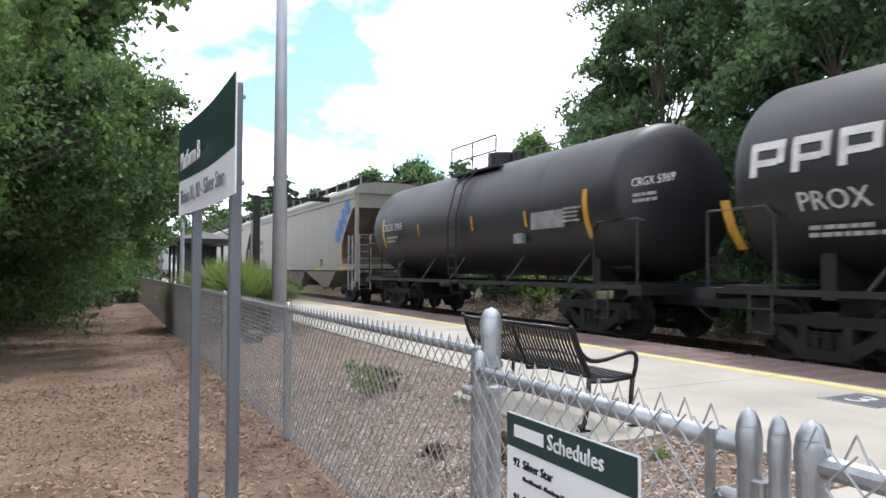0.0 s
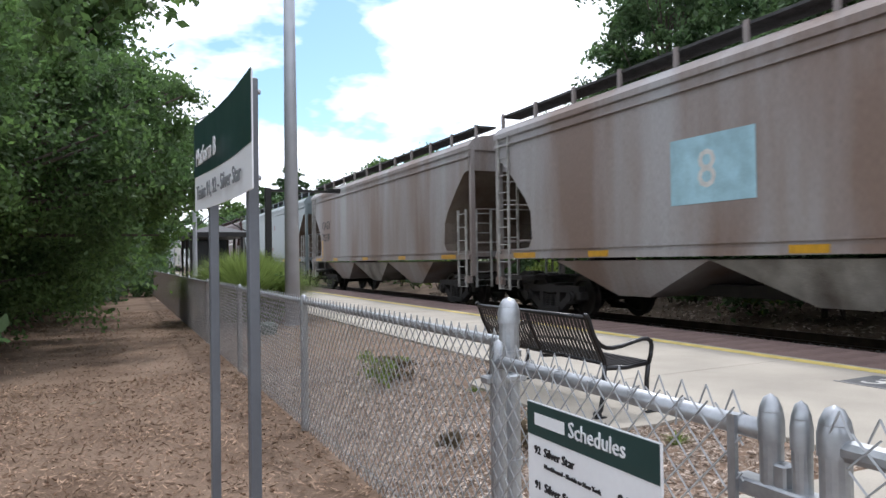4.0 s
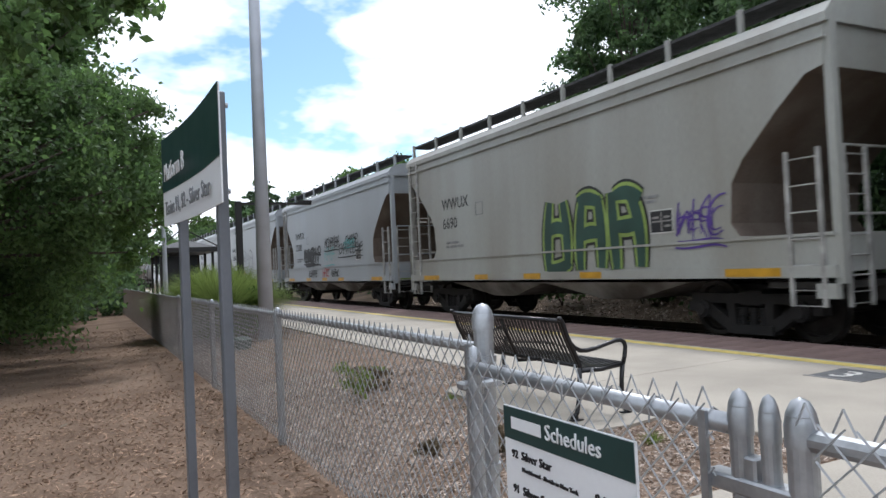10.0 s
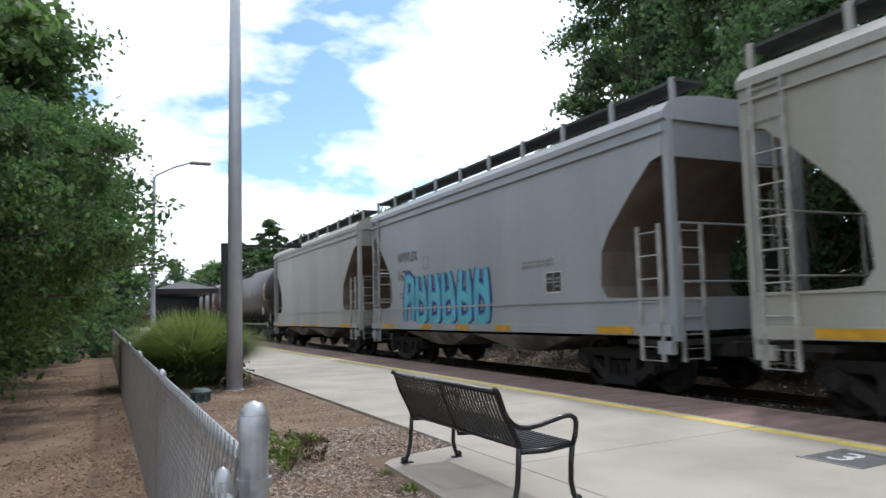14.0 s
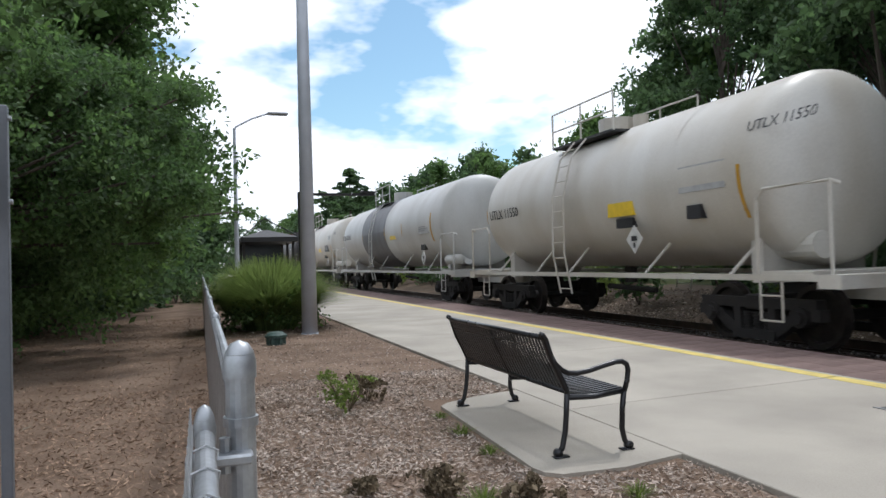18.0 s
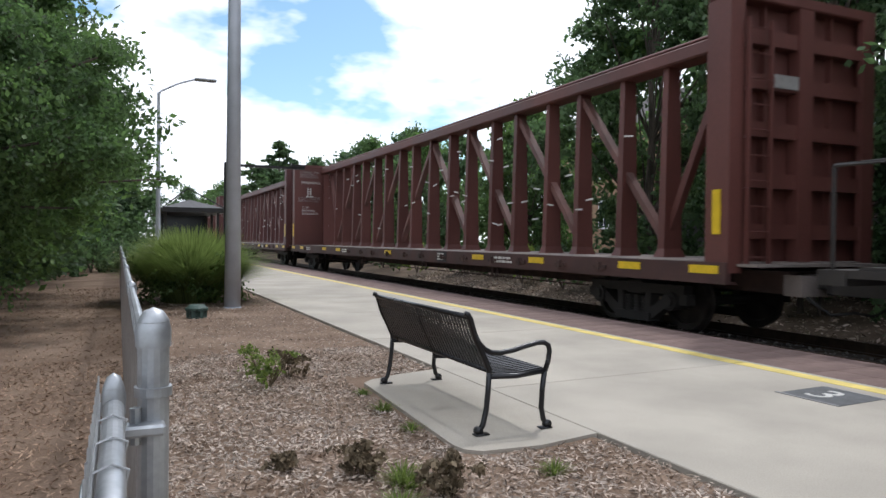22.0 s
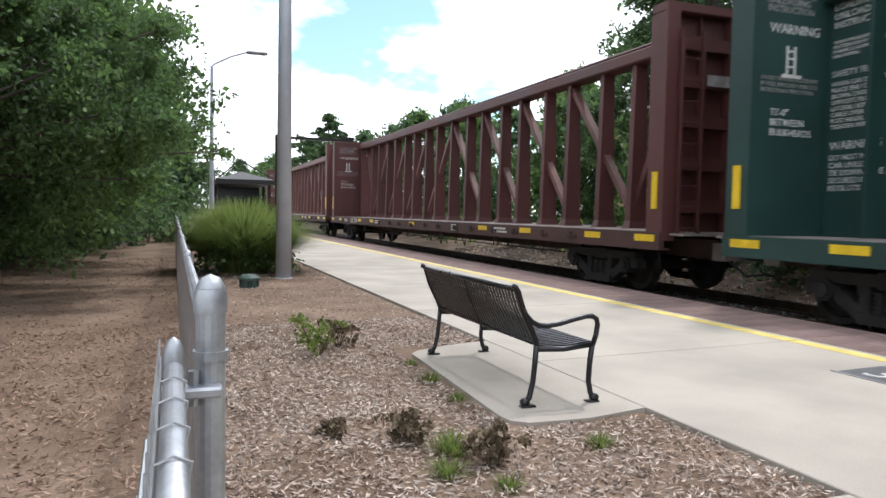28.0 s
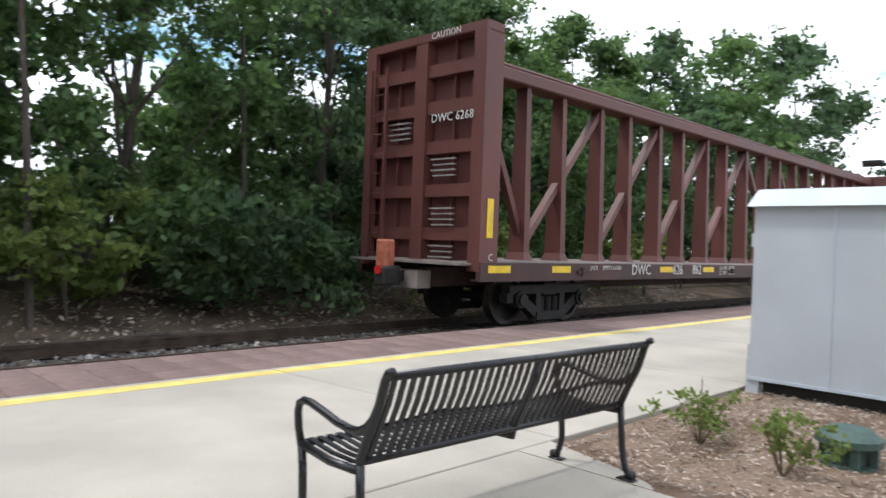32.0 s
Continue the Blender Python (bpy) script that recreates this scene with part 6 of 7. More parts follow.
def shelter():
    s = thing("platform_shelter", "open black steel shelter with a hipped roof", "shelter", m=pose(5.7, 40.2, 0))
    for x in (-1.1, 1.26):
        for y in (-2.5, 0, 2.5):
            part("post", boxes((x - 0.06, x + 0.06, y - 0.06, y + 0.06, 0, 2.7)), M_DARKMETAL, s)
    bm = bmesh.new()
    lo = [bm.verts.new(v) for v in ((-1.22, -3.0, 2.7), (1.5, -3.0, 2.7), (1.5, 3.0, 2.7), (-1.22, 3.0, 2.7))]
    hi = [bm.verts.new(v) for v in ((0.05, -1.35, 3.15), (0.05, 1.35, 3.15))]
    bm.faces.new((lo[0], lo[1], hi[0]))
    bm.faces.new((lo[1], lo[2], hi[1], hi[0]))
    bm.faces.new((lo[2], lo[3], hi[1]))
    bm.faces.new((lo[3], lo[0], hi[0], hi[1]))
    bm.faces.new(lo[::-1])
    part("roof", bm, M_DARKMETAL, s)
    part("fascia", boxes((-1.26, 1.55, -3.06, 3.06, 2.48, 2.7)), M_DARKMETAL, s)
    part("ridge_truss", rods(((-1.22, -3.03, 2.7), (-0.15, -3.03, 3.6), 0.03), ((1.5, -3.03, 2.7), (-0.15, -3.03, 3.6), 0.03)), M_DARKMETAL, s)
    for y in (-2.4, 0.1):
        part("glass_panel", boxes((-1.1, -1.06, y, y + 2.3, 0.25, 2.0)), M_WINDOW, s)
    # added dark sheet, hides the train behind and stands in for the dim inside
    part("end_panel", boxes((-1.1, 1.26, 2.5, 2.55, 0.2, 2.48)), M_WINDOW, s)


shelter()


def bollard_light(x, y, sc=1.0):
    d = thing("bollard_light", "squat faded green landscape light", "garden light", "landscape lights", pose(x, y, -0.05))
    bm = rods(((0, 0, 0), (0, 0, 0.04), 0.2 * sc), ((0, 0, 0.04), (0, 0, 0.17 * sc), 0.13 * sc), n=14)
    part("base", bm, M_FADEGREEN, d)
    for k in range(6):
        bm = bmesh.new()
        a = k * math.pi / 3
        box(bm, 0.17 * sc * math.cos(a) - 0.025, 0.17 * sc * math.cos(a) + 0.025, 0.17 * sc * math.sin(a) - 0.025, 0.17 * sc * math.sin(a) + 0.025, 0.04, 0.2 * sc)
        part("cage_bar", bm, M_FADEGREEN, d)
    part("cap", rods(((0, 0, 0.19 * sc), (0, 0, 0.24 * sc), 0.23 * sc), ((0, 0, 0.24 * sc), (0, 0, 0.30 * sc), 0.22 * sc, 0.15 * sc), n=16), M_FADEGREEN, d)


bollard_light(3.76, 14.0, 0.78)
bollard_light(4.04, -3.57, 0.85)


# ---- fence and gate ----
def chain_link(parent, x, y0, y1, z0, z1, pitch=0.062, r=0.0028, barbs=False):
    """Diamond mesh in the plane x, as thin wires."""
    vs, fs = [], []

    def wire(a, b):
        a, b = Vector(a), Vector(b)
        d = (b - a).normalized()
        n1 = Vector((1, 0, 0))
        n2 = d.cross(n1)
        k = len(vs)
        for p in (a, b):
            for ang in (0.5, 2.6, 4.7):
                vs.append(p + n1 * (r * math.cos(ang)) + n2 * (r * math.sin(ang)))
        for i in range(3):
            j = (i + 1) % 3
            fs.append((k + i, k + j, k + 3 + j, k + 3 + i))
    hgt = z1 - z0
    q = y0 - hgt
    while q < y1:
        for s in (1, -1):
            a = [q, z0] if s > 0 else [q, z1]
            ya, yb = max(q, y0), min(q + hgt, y1)
            if yb > ya:
                za = z0 + (ya - q) if s > 0 else z1 - (ya - q)
                zb = z0 + (yb - q) if s > 0 else z1 - (yb - q)
                wire((x + s * r, ya, za), (x + s * r, yb, zb))
        q += pitch * 1.414
    if barbs:
        y = y0
        while y < y1:
            wire((x, y, z1 - 0.01), (x, y + 0.022, z1 + 0.035))
            wire((x, y + 0.022, z1 + 0.035), (x, y + 0.044, z1 - 0.01))
            y += 0.0735
    return part("chain_link_mesh", ([tuple(v) for v in vs], fs), M_GALVW, parent)


M_GALVW = mat("galvanised_wire", (0.47, 0.48, 0.49), 0.45, 0.4, var=0.1, scale=8, bump=0)


def post_cap(bm, x, y, z, r):
    prof = [(r * 1.12, z - 0.05), (r * 1.12, z - 0.01), (r * 0.95, z + 0.015), (r * 0.6, z + 0.035), (0.001, z + 0.043)]
    prev = None
    for q, zz in prof:
        cur = [bm.verts.new((x + q * math.cos(k * math.pi / 8), y + q * math.sin(k * math.pi / 8), zz)) for k in range(16)]
        if prev:
            for k in range(16):
                bm.faces.new((prev[k], prev[(k + 1) % 16], cur[(k + 1) % 16], cur[k]))
        prev = cur


def fence_post(parent, x, y, z, r, name="post"):
    p = part(name, rods(((x, y, -0.1), (x, y, z - 0.03), r), n=16), M_GALV, parent, smooth=False)
    bm = bmesh.new()
    post_cap(bm, x, y, z - 0.04, r)
    part("cap", bm, M_GALV, p, smooth=True)


FX = 2.68
fence = thing("chain_link_fence", "galvanised chain-link fence along the platform bed", "fence")
fence_post(fence, FX, 3.68, 1.086, 0.036, "corner_post")
for k, y in enumerate((6.78, 9.92, 13.2, 16.4, 19.6, 22.8, 26.0, 29.2, 32.4, 35.6, 38.8, 42.0)):
    fence_post(fence, FX, y, 0.978, 0.029)
part("top_rail", rods(((FX, 3.72, 0.925), (FX, 42.0, 0.925), 0.021), n=10), M_GALV, fence)
part("bottom_wire", rods(((FX, 3.7, 0.05), (FX, 42.0, 0.05), 0.004), n=4), M_GALV, fence)
chain_link(fence, FX - 0.026, 3.72, 13.2, 0.0, 0.94, 0.052, 0.0031, True)
chain_link(fence, FX - 0.026, 13.2, 42.0, 0.0, 0.94, 0.055, 0.003)
part("tension_bar", boxes((FX - 0.031, FX - 0.021, 3.76, 3.775, 0.0, 0.94)), M_GALV, fence)
for z in (0.22, 0.5, 0.88):
    part("post_band", rods(((FX, 3.68, z), (FX, 3.68, z + 0.022), 0.043), n=16), M_GALV, fence)

GXX = 2.595
gate = thing("chain_link_gate", "galvanised chain-link gate with pipe frame", "gate")
fence_post(gate, GXX, 3.605, 0.948, 0.023, "hinge_stile")
fence_post(gate, GXX, 2.485, 0.948, 0.023, "latch_stile")
part("top_rail", rods(((GXX, 3.605, 0.875), (GXX, 2.485, 0.875), 0.022), n=14), M_GALV, gate, smooth=True)
part("bottom_rail", rods(((GXX, 3.605, 0.08), (GXX, 2.485, 0.08), 0.021), n=10), M_GALV, gate)
chain_link(gate, GXX - 0.03, 2.53, 3.605, 0.05, 0.915, 0.052, 0.0024, True)
part("tension_bar", boxes((GXX - 0.036, GXX - 0.026, 2.545, 2.565, 0.08, 0.90)), M_GALV, gate)
for k in range(6):
    bm = bmesh.new()
    y = 3.40 - k * 0.17
    tube(bm, [(GXX - 0.03, y, 0.845), (GXX - 0.026, y, 0.893), (GXX, y + 0.006, 0.902), (GXX + 0.025, y + 0.012, 0.889), (GXX + 0.018, y + 0.012, 0.855)], 0.0025, 5)
    part("wire_tie", bm, M_GALVW, gate)
for z in (0.2, 0.80):
    bm = boxes((GXX - 0.045, GXX + 0.11, 3.60, 3.66, z, z + 0.026), bevel=0.006)
    rod(bm, (GXX + 0.045, 3.645, z - 0.025), (GXX + 0.045, 3.645, z + 0.06), 0.013, n=8)
    rod(bm, (GXX + 0.06, 3.70, z + 0.013), (GXX + 0.06, 3.73, z + 0.013), 0.012, n=6)
    part("hinge", bm, M_GALV, gate)
part("latch", boxes((GXX - 0.026, GXX + 0.026, 2.33, 2.57, 0.74, 0.775), (GXX - 0.018, GXX + 0.018, 2.44, 2.47, 0.68, 0.82), bevel=0.005), M_GALV, gate)
side_fence = thing("side_fence", "galvanised chain-link fence panel beyond the gate", "fence")
fence_post(side_fence, GXX, 2.415, 0.946, 0.019, "latch_post")
fence_post(side_fence, GXX, 2.345, 0.950, 0.028, "gate_post")
part("top_rail", rods(((GXX, 2.345, 0.875), (GXX, -3.0, 0.875), 0.021), n=10), M_GALV, side_fence)
chain_link(side_fence, GXX - 0.028, -3.0, 2.30, 0.05, 0.915, 0.052, 0.0024, True)
fence_post(side_fence, GXX, -0.6, 0.95, 0.029)
fence_post(side_fence, GXX, -3.0, 0.95, 0.029)

# timetable board wired to the gate
board = thing("timetable_sign", "green and white train timetable board on the gate", "sign", m=pose(GXX - 0.045, 3.334, 0, 0, 0, 0))
part("panel", boxes((-0.006, 0.002, -0.585, 0, 0.40, 0.797)), M_SIGNWHITE, board)
part("header", boxes((-0.0085, -0.0055, -0.583, -0.002, 0.700, 0.795)), M_SIGNGREEN, board, "dark green header band")
part("header_word", boxes((-0.010, -0.008, -0.20, -0.045, 0.733, 0.768)), M_SIGNWHITE, board)
lettering("header_text", "Schedules", 0.062, (-0.010, -0.22, 0.733), NEAR, M_SIGNWHITE, board)
for z, num, dirn, tm in ((0.648, "92", "Northbound - Florida to New York", "8:15 AM"), (0.545, "91", "Southbound - New York to Florida", "9:27 PM")):
    lettering("train_number", num, 0.034, (-0.0085, -0.040, z), NEAR, M_PBLACK, board)
    lettering("train_name", "Silver Star", 0.037, (-0.0085, -0.092, z), NEAR, M_PBLACK, board)
    lettering("direction_text", dirn, 0.0185, (-0.0085, -0.092, z - 0.034), NEAR, M_PBLACK, board)
    lettering("time_text", tm, 0.038, (-0.0085, -0.43, z - 0.035), NEAR, M_PBLACK, board)

# platform sign on two posts
psign = thing("platform_sign", "green and white station sign on two grey posts", "sign", m=pose(1.86, 4.10, 0, 0, 0, 3.6))


def bowed(z0, z1, dx, th):
    bm = bmesh.new()
    n = 10
    prev = None
    for k in range(n + 1):
        t = k / n
        y = 1.26 * t
        x = dx + 0.02 * math.sin(math.pi * t)
        top = z1 - 0.0 * t
        cur = [bm.verts.new(v) for v in ((x, y, z0), (x, y, top), (x + th, y, top), (x + th, y, z0))]
        if prev:
            for i in range(4):
                bm.faces.new((prev[i], prev[(i + 1) % 4], cur[(i + 1) % 4], cur[i]))
        else:
            bm.faces.new(cur[::-1])
        prev = cur
    bm.faces.new(prev)
    bmesh.ops.recalc_face_normals(bm, faces=bm.faces)
    return bm


part("panel", bowed(1.495, 1.935, 0.0, 0.006), M_SIGNWHITE, psign)
part("upper_panel", bowed(1.667, 1.937, -0.003, 0.003), M_SIGNGREEN, psign, "dark green upper half of the sign")
lettering("name_text", "Platform B", 0.122, (-0.005, 1.19, 1.715), NEAR, M_SIGNWHITE, psign)
lettering("trains_text", "Trains 91, 92 - Silver Star", 0.099, (-0.003, 1.19, 1.545), NEAR, M_SIGNTEXT, psign)
lettering("back_text", "Welcome to", 0.11, (0.03, 0.36, 1.735), EAST, M_SIGNTEXT, psign)
lettering("back_text", "CARY", 0.15, (0.03, 0.57, 1.57), EAST, M_SIGNTEXT, psign)
for y in (0.215, 1.035):
    p = part("post", boxes((0.03, 0.072, y - 0.024, y + 0.024, -0.2, 1.95), bevel=0.004), M_SIGNPOST, psign)
    part("bolt", rods(((0.07, y, 1.56), (0.085, y, 1.56), 0.011), ((0.07, y, 1.90), (0.085, y, 1.90), 0.011), n=8), M_GALV, p)

# equipment cabinet at the other end of the bed
shed = thing("equipment_cabinet", "light grey steel equipment cabinet with a sloped roof", "cabinet", m=pose(5.40, -5.38, 0, 0, 0, 0))
part("body", boxes((-2.1, 0, -2.7, 0, 0.12, 1.75), bevel=0.01), M_SHED, shed)
bm = bmesh.new()
v = [bm.verts.new(q) for q in ((-2.18, 0.07, 1.73), (0.05, 0.07, 1.73), (0.05, -2.77, 1.73), (-2.18, -2.77, 1.73), (-2.1, 0.0, 1.89), (-0.03, 0.0, 1.89), (-0.03, -2.7, 1.89), (-2.1, -2.7, 1.89))]
for f in ((3, 2, 1, 0), (0, 1, 5, 4), (1, 2, 6, 5), (2, 3, 7, 6), (3, 0, 4, 7), (4, 5, 6, 7)):
    bm.faces.new([v[i] for i in f])
bmesh.ops.recalc_face_normals(bm, faces=bm.faces)
part("roof", bm, M_SHEDROOF, shed)
part("skid", boxes((-2.0, -0.1, -2.6, -0.1, -0.05, 0.09)), M_UNDER, shed)
for y in (-0.05, -2.65):
    part("foot", boxes((-0.09, 0.025, y - 0.045, y + 0.045, -0.05, 0.3)), M_SHED, shed)
part("base_trim", boxes((-2.11, 0.012, -2.71, 0.012, 0.10, 0.13)), M_SHEDROOF, shed)
for z in (0.3, 1.35):
    part("door_hinge", boxes((0.0, 0.03, -0.09, -0.03, z, z + 0.13)), M_SHED, shed)
for x in (-1.42, -0.7):
    part("panel_seam", boxes((x - 0.006, x + 0.006, 0.0, 0.006, 0.14, 1.72)), M_SHEDROOF, shed)

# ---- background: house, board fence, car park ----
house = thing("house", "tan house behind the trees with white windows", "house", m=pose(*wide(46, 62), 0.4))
part("wall", boxes((0, 9, -8, 8, 0, 10)), M_HOUSE, house)
part("roof", (lambda bm: ([bm.faces.new([bm.verts.new(q) for q in f]) for f in (((-0.6, -8.6, 10), (-0.6, 8.6, 10), (4.5, 8.6, 13.5), (4.5, -8.6, 13.5)), ((9.6, -8.6, 10), (4.5, -8.6, 13.5), (4.5, 8.6, 13.5), (9.6, 8.6, 10)))], bm)[1])(bmesh.new()), M_ROOF, house)
for z in (2.0, 6.2):
    for y in (-5, -1.5, 2, 5.5):
        w = part("window", boxes((-0.08, 0.0, y - 0.75, y + 0.75, z, z + 2.4)), M_SIGNWHITE, house, "white framed window")
        part("pane", boxes((-0.1, -0.08, y - 0.6, y - 0.05, z + 0.15, z + 2.25)), M_WINDOW, w)
        part("pane", boxes((-0.1, -0.08, y + 0.05, y + 0.6, z + 0.15, z + 2.25)), M_WINDOW, w)
bfence = thing("board_fence", "weathered grey board fence behind the trees", "fence")
for k in range(150):
    o = shared("board", "board", lambda: boxes((-0.012, 0.012, -0.085, 0.085, 0.25, 2.0)), M_WOODFENCE, bfence, pose(18.4, -9.5 + k * 0.19, 0.0 + rng.uniform(-0.02, 0.02)))
part("fence_rail", boxes((18.42, 18.48, -9.5, 19, 0.7, 0.8), (18.42, 18.48, -9.5, 19, 1.7, 1.8)), M_WOODFENCE, bfence)
road = part("road", boxes((-30, -11, -60, 160, -0.06, -0.01)), M_ROAD)
tagged(road, "asphalt car park behind the trees", "road", kind="structure")


def parked_car(x, y, rz):
    c = thing("parked_car", "silver parked car seen through the trees", "car", "parked cars", pose(x, y, 0, 0, 0, rz))
    bm = bmesh.new()
    out = [(-2.2, 0.35), (-2.2, 0.8), (-1.3, 0.95), (-0.6, 1.42), (0.8, 1.45), (1.5, 1.0), (2.2, 0.9), (2.25, 0.35)]
    a = [bm.verts.new((-0.86, p, q)) for p, q in out]
    b = [bm.verts.new((0.86, p, q)) for p, q in out]
    bm.faces.new(a)
    bm.faces.new(b[::-1])
    for i in range(len(out)):
        j = (i + 1) % len(out)
        bm.faces.new((a[i], b[i], b[j], a[j]))
    bmesh.ops.recalc_face_normals(bm, faces=bm.faces)
    part("body", bm, M_CARPAINT, c)
    part("side_window", boxes((-0.875, 0.875, -0.9, 0.9, 1.0, 1.3)), M_WINDOW, c)
    for s in (-1, 1):
        for q in (-1.35, 1.4):
            part("wheel", rods(((s * 0.72, q, 0.32), (s * 0.9, q, 0.32), 0.32), n=14), M_UNDER, c)


for y in (11, 14.5, 20, 26):
    parked_car(-14.5, y, 90)


# ---- planting ----
def leaf_cloud(clumps, per, size, rs, squash=0.8):
    """Leaves on sprays that reach out from clump centres (x, y, z, r)."""
    out = []
    for x, y, z, r in clumps:
        n = max(8, int(per * r * r))
        k = int(7 + 9 * min(r, 1.4))
        d = rs.normal(size=(k, 3))
        d[:, 2] *= 0.75
        d /= np.linalg.norm(d, axis=1)[:, None]
        d *= r * rs.uniform(0.55, 1.35, size=(k, 1))
        i = rs.randint(0, k, n)
        q = rs.uniform(0.03, 1.0, size=(n, 1)) ** 0.62
        p = d[i] * q + rs.normal(size=(n, 3)) * (0.07 + 0.13 * q) * r
        p[:, 2] = p[:, 2] * squash - 0.14 * r * q[:, 0] ** 2
        out.append(p + (x, y, z))
    return scatter(np.concatenate(out), size, rs, 1.0, 0.55)


def tree(name, label, x, y, hgt, spread, seed, base=0.3, per=420, leaf=0.11, mtl=None, clumps=60, trunk_r=0.2, skew=(0, 0), group="", low=0.0, extra=()):
    """A trunk with limbs and a crown of leaf clumps with gaps between them."""
    rs = np.random.RandomState(seed)
    r = random.Random(seed)
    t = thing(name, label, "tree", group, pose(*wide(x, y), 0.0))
    hgt, spread, leaf, trunk_r, low = hgt * 0.84, spread * 0.84, leaf * 0.84, trunk_r * 0.84, low * 0.84
    per, extra = per / 0.7056, [tuple(0.84 * q for q in e) for e in extra]
    bm = bmesh.new()
    top = Vector((skew[0] * 0.6, skew[1] * 0.6, hgt * 0.82))
    pts = [Vector((0, 0, -0.3)) + (top - Vector((0, 0, -0.3))) * q + Vector((r.uniform(-0.2, 0.2), r.uniform(-0.2, 0.2), 0)) * (1 if 0 < q < 1 else 0) for q in (0, 0.2, 0.4, 0.6, 0.8, 1)]
    for i in range(5):
        rod(bm, pts[i], pts[i + 1], trunk_r * (1 - i * 0.17), trunk_r * (1 - (i + 1) * 0.17), n=8)
    cl = []
    for k in range(clumps):
        q = base + (1 - base) * (k + r.random()) / clumps
        a = r.uniform(0, 2 * math.pi)
        prof = math.sin(math.pi * min(1, max(0.0, (q - base) / (1 - base) * 0.85 + 0.17))) ** 0.7
        rad = spread * prof * r.uniform(0.35, 1.0)
        c = Vector((skew[0] * q + rad * math.cos(a), skew[1] * q + rad * math.sin(a), hgt * q - low * rad / spread))
        cr = spread * r.uniform(0.12, 0.30)
        cl.append((c.x, c.y, c.z, cr))
        if k % 3 == 0:
            f = pts[min(5, max(1, int(q * 4)))]
            rod(bm, f, c, 0.025 + trunk_r * 0.1, 0.012, n=5, cap=False)
    for c in extra:
        cl.append(c)
        rod(bm, pts[2], c[:3], 0.05, 0.015, n=5, cap=False)
    part("trunk", bm, M_BARK, t)
    quads("crown", leaf_cloud(cl, per, leaf, rs), mtl or M_LEAF, t)
    return t


# large oaks beside the path; the first has a full side towards the track
r_oak = random.Random(5)
OAK_SIDE = tuple((a_, b_, z_ * (1 + 0.055 * b_) + r_oak.uniform(-0.2, 0.2), c_) for z_ in (2.4, 2.8, 3.2, 3.6, 4.0, 4.3, 4.6, 4.85, 5.15) for a_, b_, c_ in [(r_oak.uniform(0.2, 5.0 if z_ < 5 else 2.2), r_oak.uniform(-0.5, 4.4), r_oak.uniform(0.45, 0.72)) for _ in range(10)])
tree("oak_tree", "dark green oak with low sweeping branches", -2.6, 14.2, 6.6, 4.0, 21, 0.16, 1700, 0.05, M_LEAF, 120, 0.24, extra=((2.9, 0.2, 4.7, 0.7), (3.5, 0.0, 4.6, 0.65), (4.2, 0.4, 4.5, 0.6), (4.8, 0.4, 4.55, 0.45), (4.6, 0.5, 3.9, 0.6), (3.9, 0.2, 3.8, 0.8), (4.3, 1.0, 3.1, 0.7), (4.1, 1.5, 2.5, 0.6), (3.4, -0.8, 3.4, 0.8), (3.3, 0.8, 2.6, 0.7), (2.4, -0.6, 2.3, 0.8), (4.4, 1.2, 2.0, 0.5), (5.5, 2.2, 3.0, 0.5), (5.9, 2.8, 2.7, 0.4)) + OAK_SIDE)
tree("oak_tree", "tall dense dark green oak beside the mulched path", -3.2, 22.5, 12.5, 6.4, 22, 0.14, 420, 0.1, M_LEAF, 190, 0.3)
tree("oak_tree", "dense dark green oak beside the mulched path", -3.2, 30.0, 9.0, 5.4, 23, 0.08, 380, 0.13, M_LEAF2, 90, 0.3)
tree("oak_tree", "dense dark green oak beside the mulched path", -1.8, 41.0, 9.0, 4.6, 25, 0.06, 380, 0.15, M_LEAF, 80, 0.3)
tree("oak_tree", "dense dark green oak beside the mulched path", -1.0, 54.0, 9.0, 5.0, 26, 0.06, 300, 0.17, M_LEAF2, 70, 0.3)
tree("oak_tree", "tall dark green oak behind the path", -9.5, 17.0, 13.0, 5.5, 27, 0.10, 260, 0.14, M_LEAF2, 90, 0.3)
tree("oak_tree", "tall dark green oak behind the path", -9.0, 27.0, 13.0, 5.5, 28, 0.10, 220, 0.16, M_LEAF2, 80, 0.3)
near_oak = tree("oak_tree", "large oak whose bough overhangs the path", -5.2, 7.6, 11.0, 4.4, 24, 0.30, 750, 0.07, M_LEAF, 80, 0.3)
rs = np.random.RandomState(29)
quads("bough_leaves", leaf_cloud([(1.7 + 4.1 * q + rs.normal() * 0.17, 0.2 + 0.5 * q + rs.normal() * 0.38, 3.62 - 0.17 * q + 0.14 * rs.normal(), 0.46 - 0.17 * q) for q in np.linspace(0, 1, 26)], 2100, 0.05, rs, 0.6), M_LEAF, near_oak)
part("bough", rods(((0, 0, 3.0), (2.5, 0.25, 3.7), 0.075, 0.05), ((2.5, 0.25, 3.7), (5.3, 0.6, 3.5), 0.05, 0.013), n=6), M_BARK, near_oak)
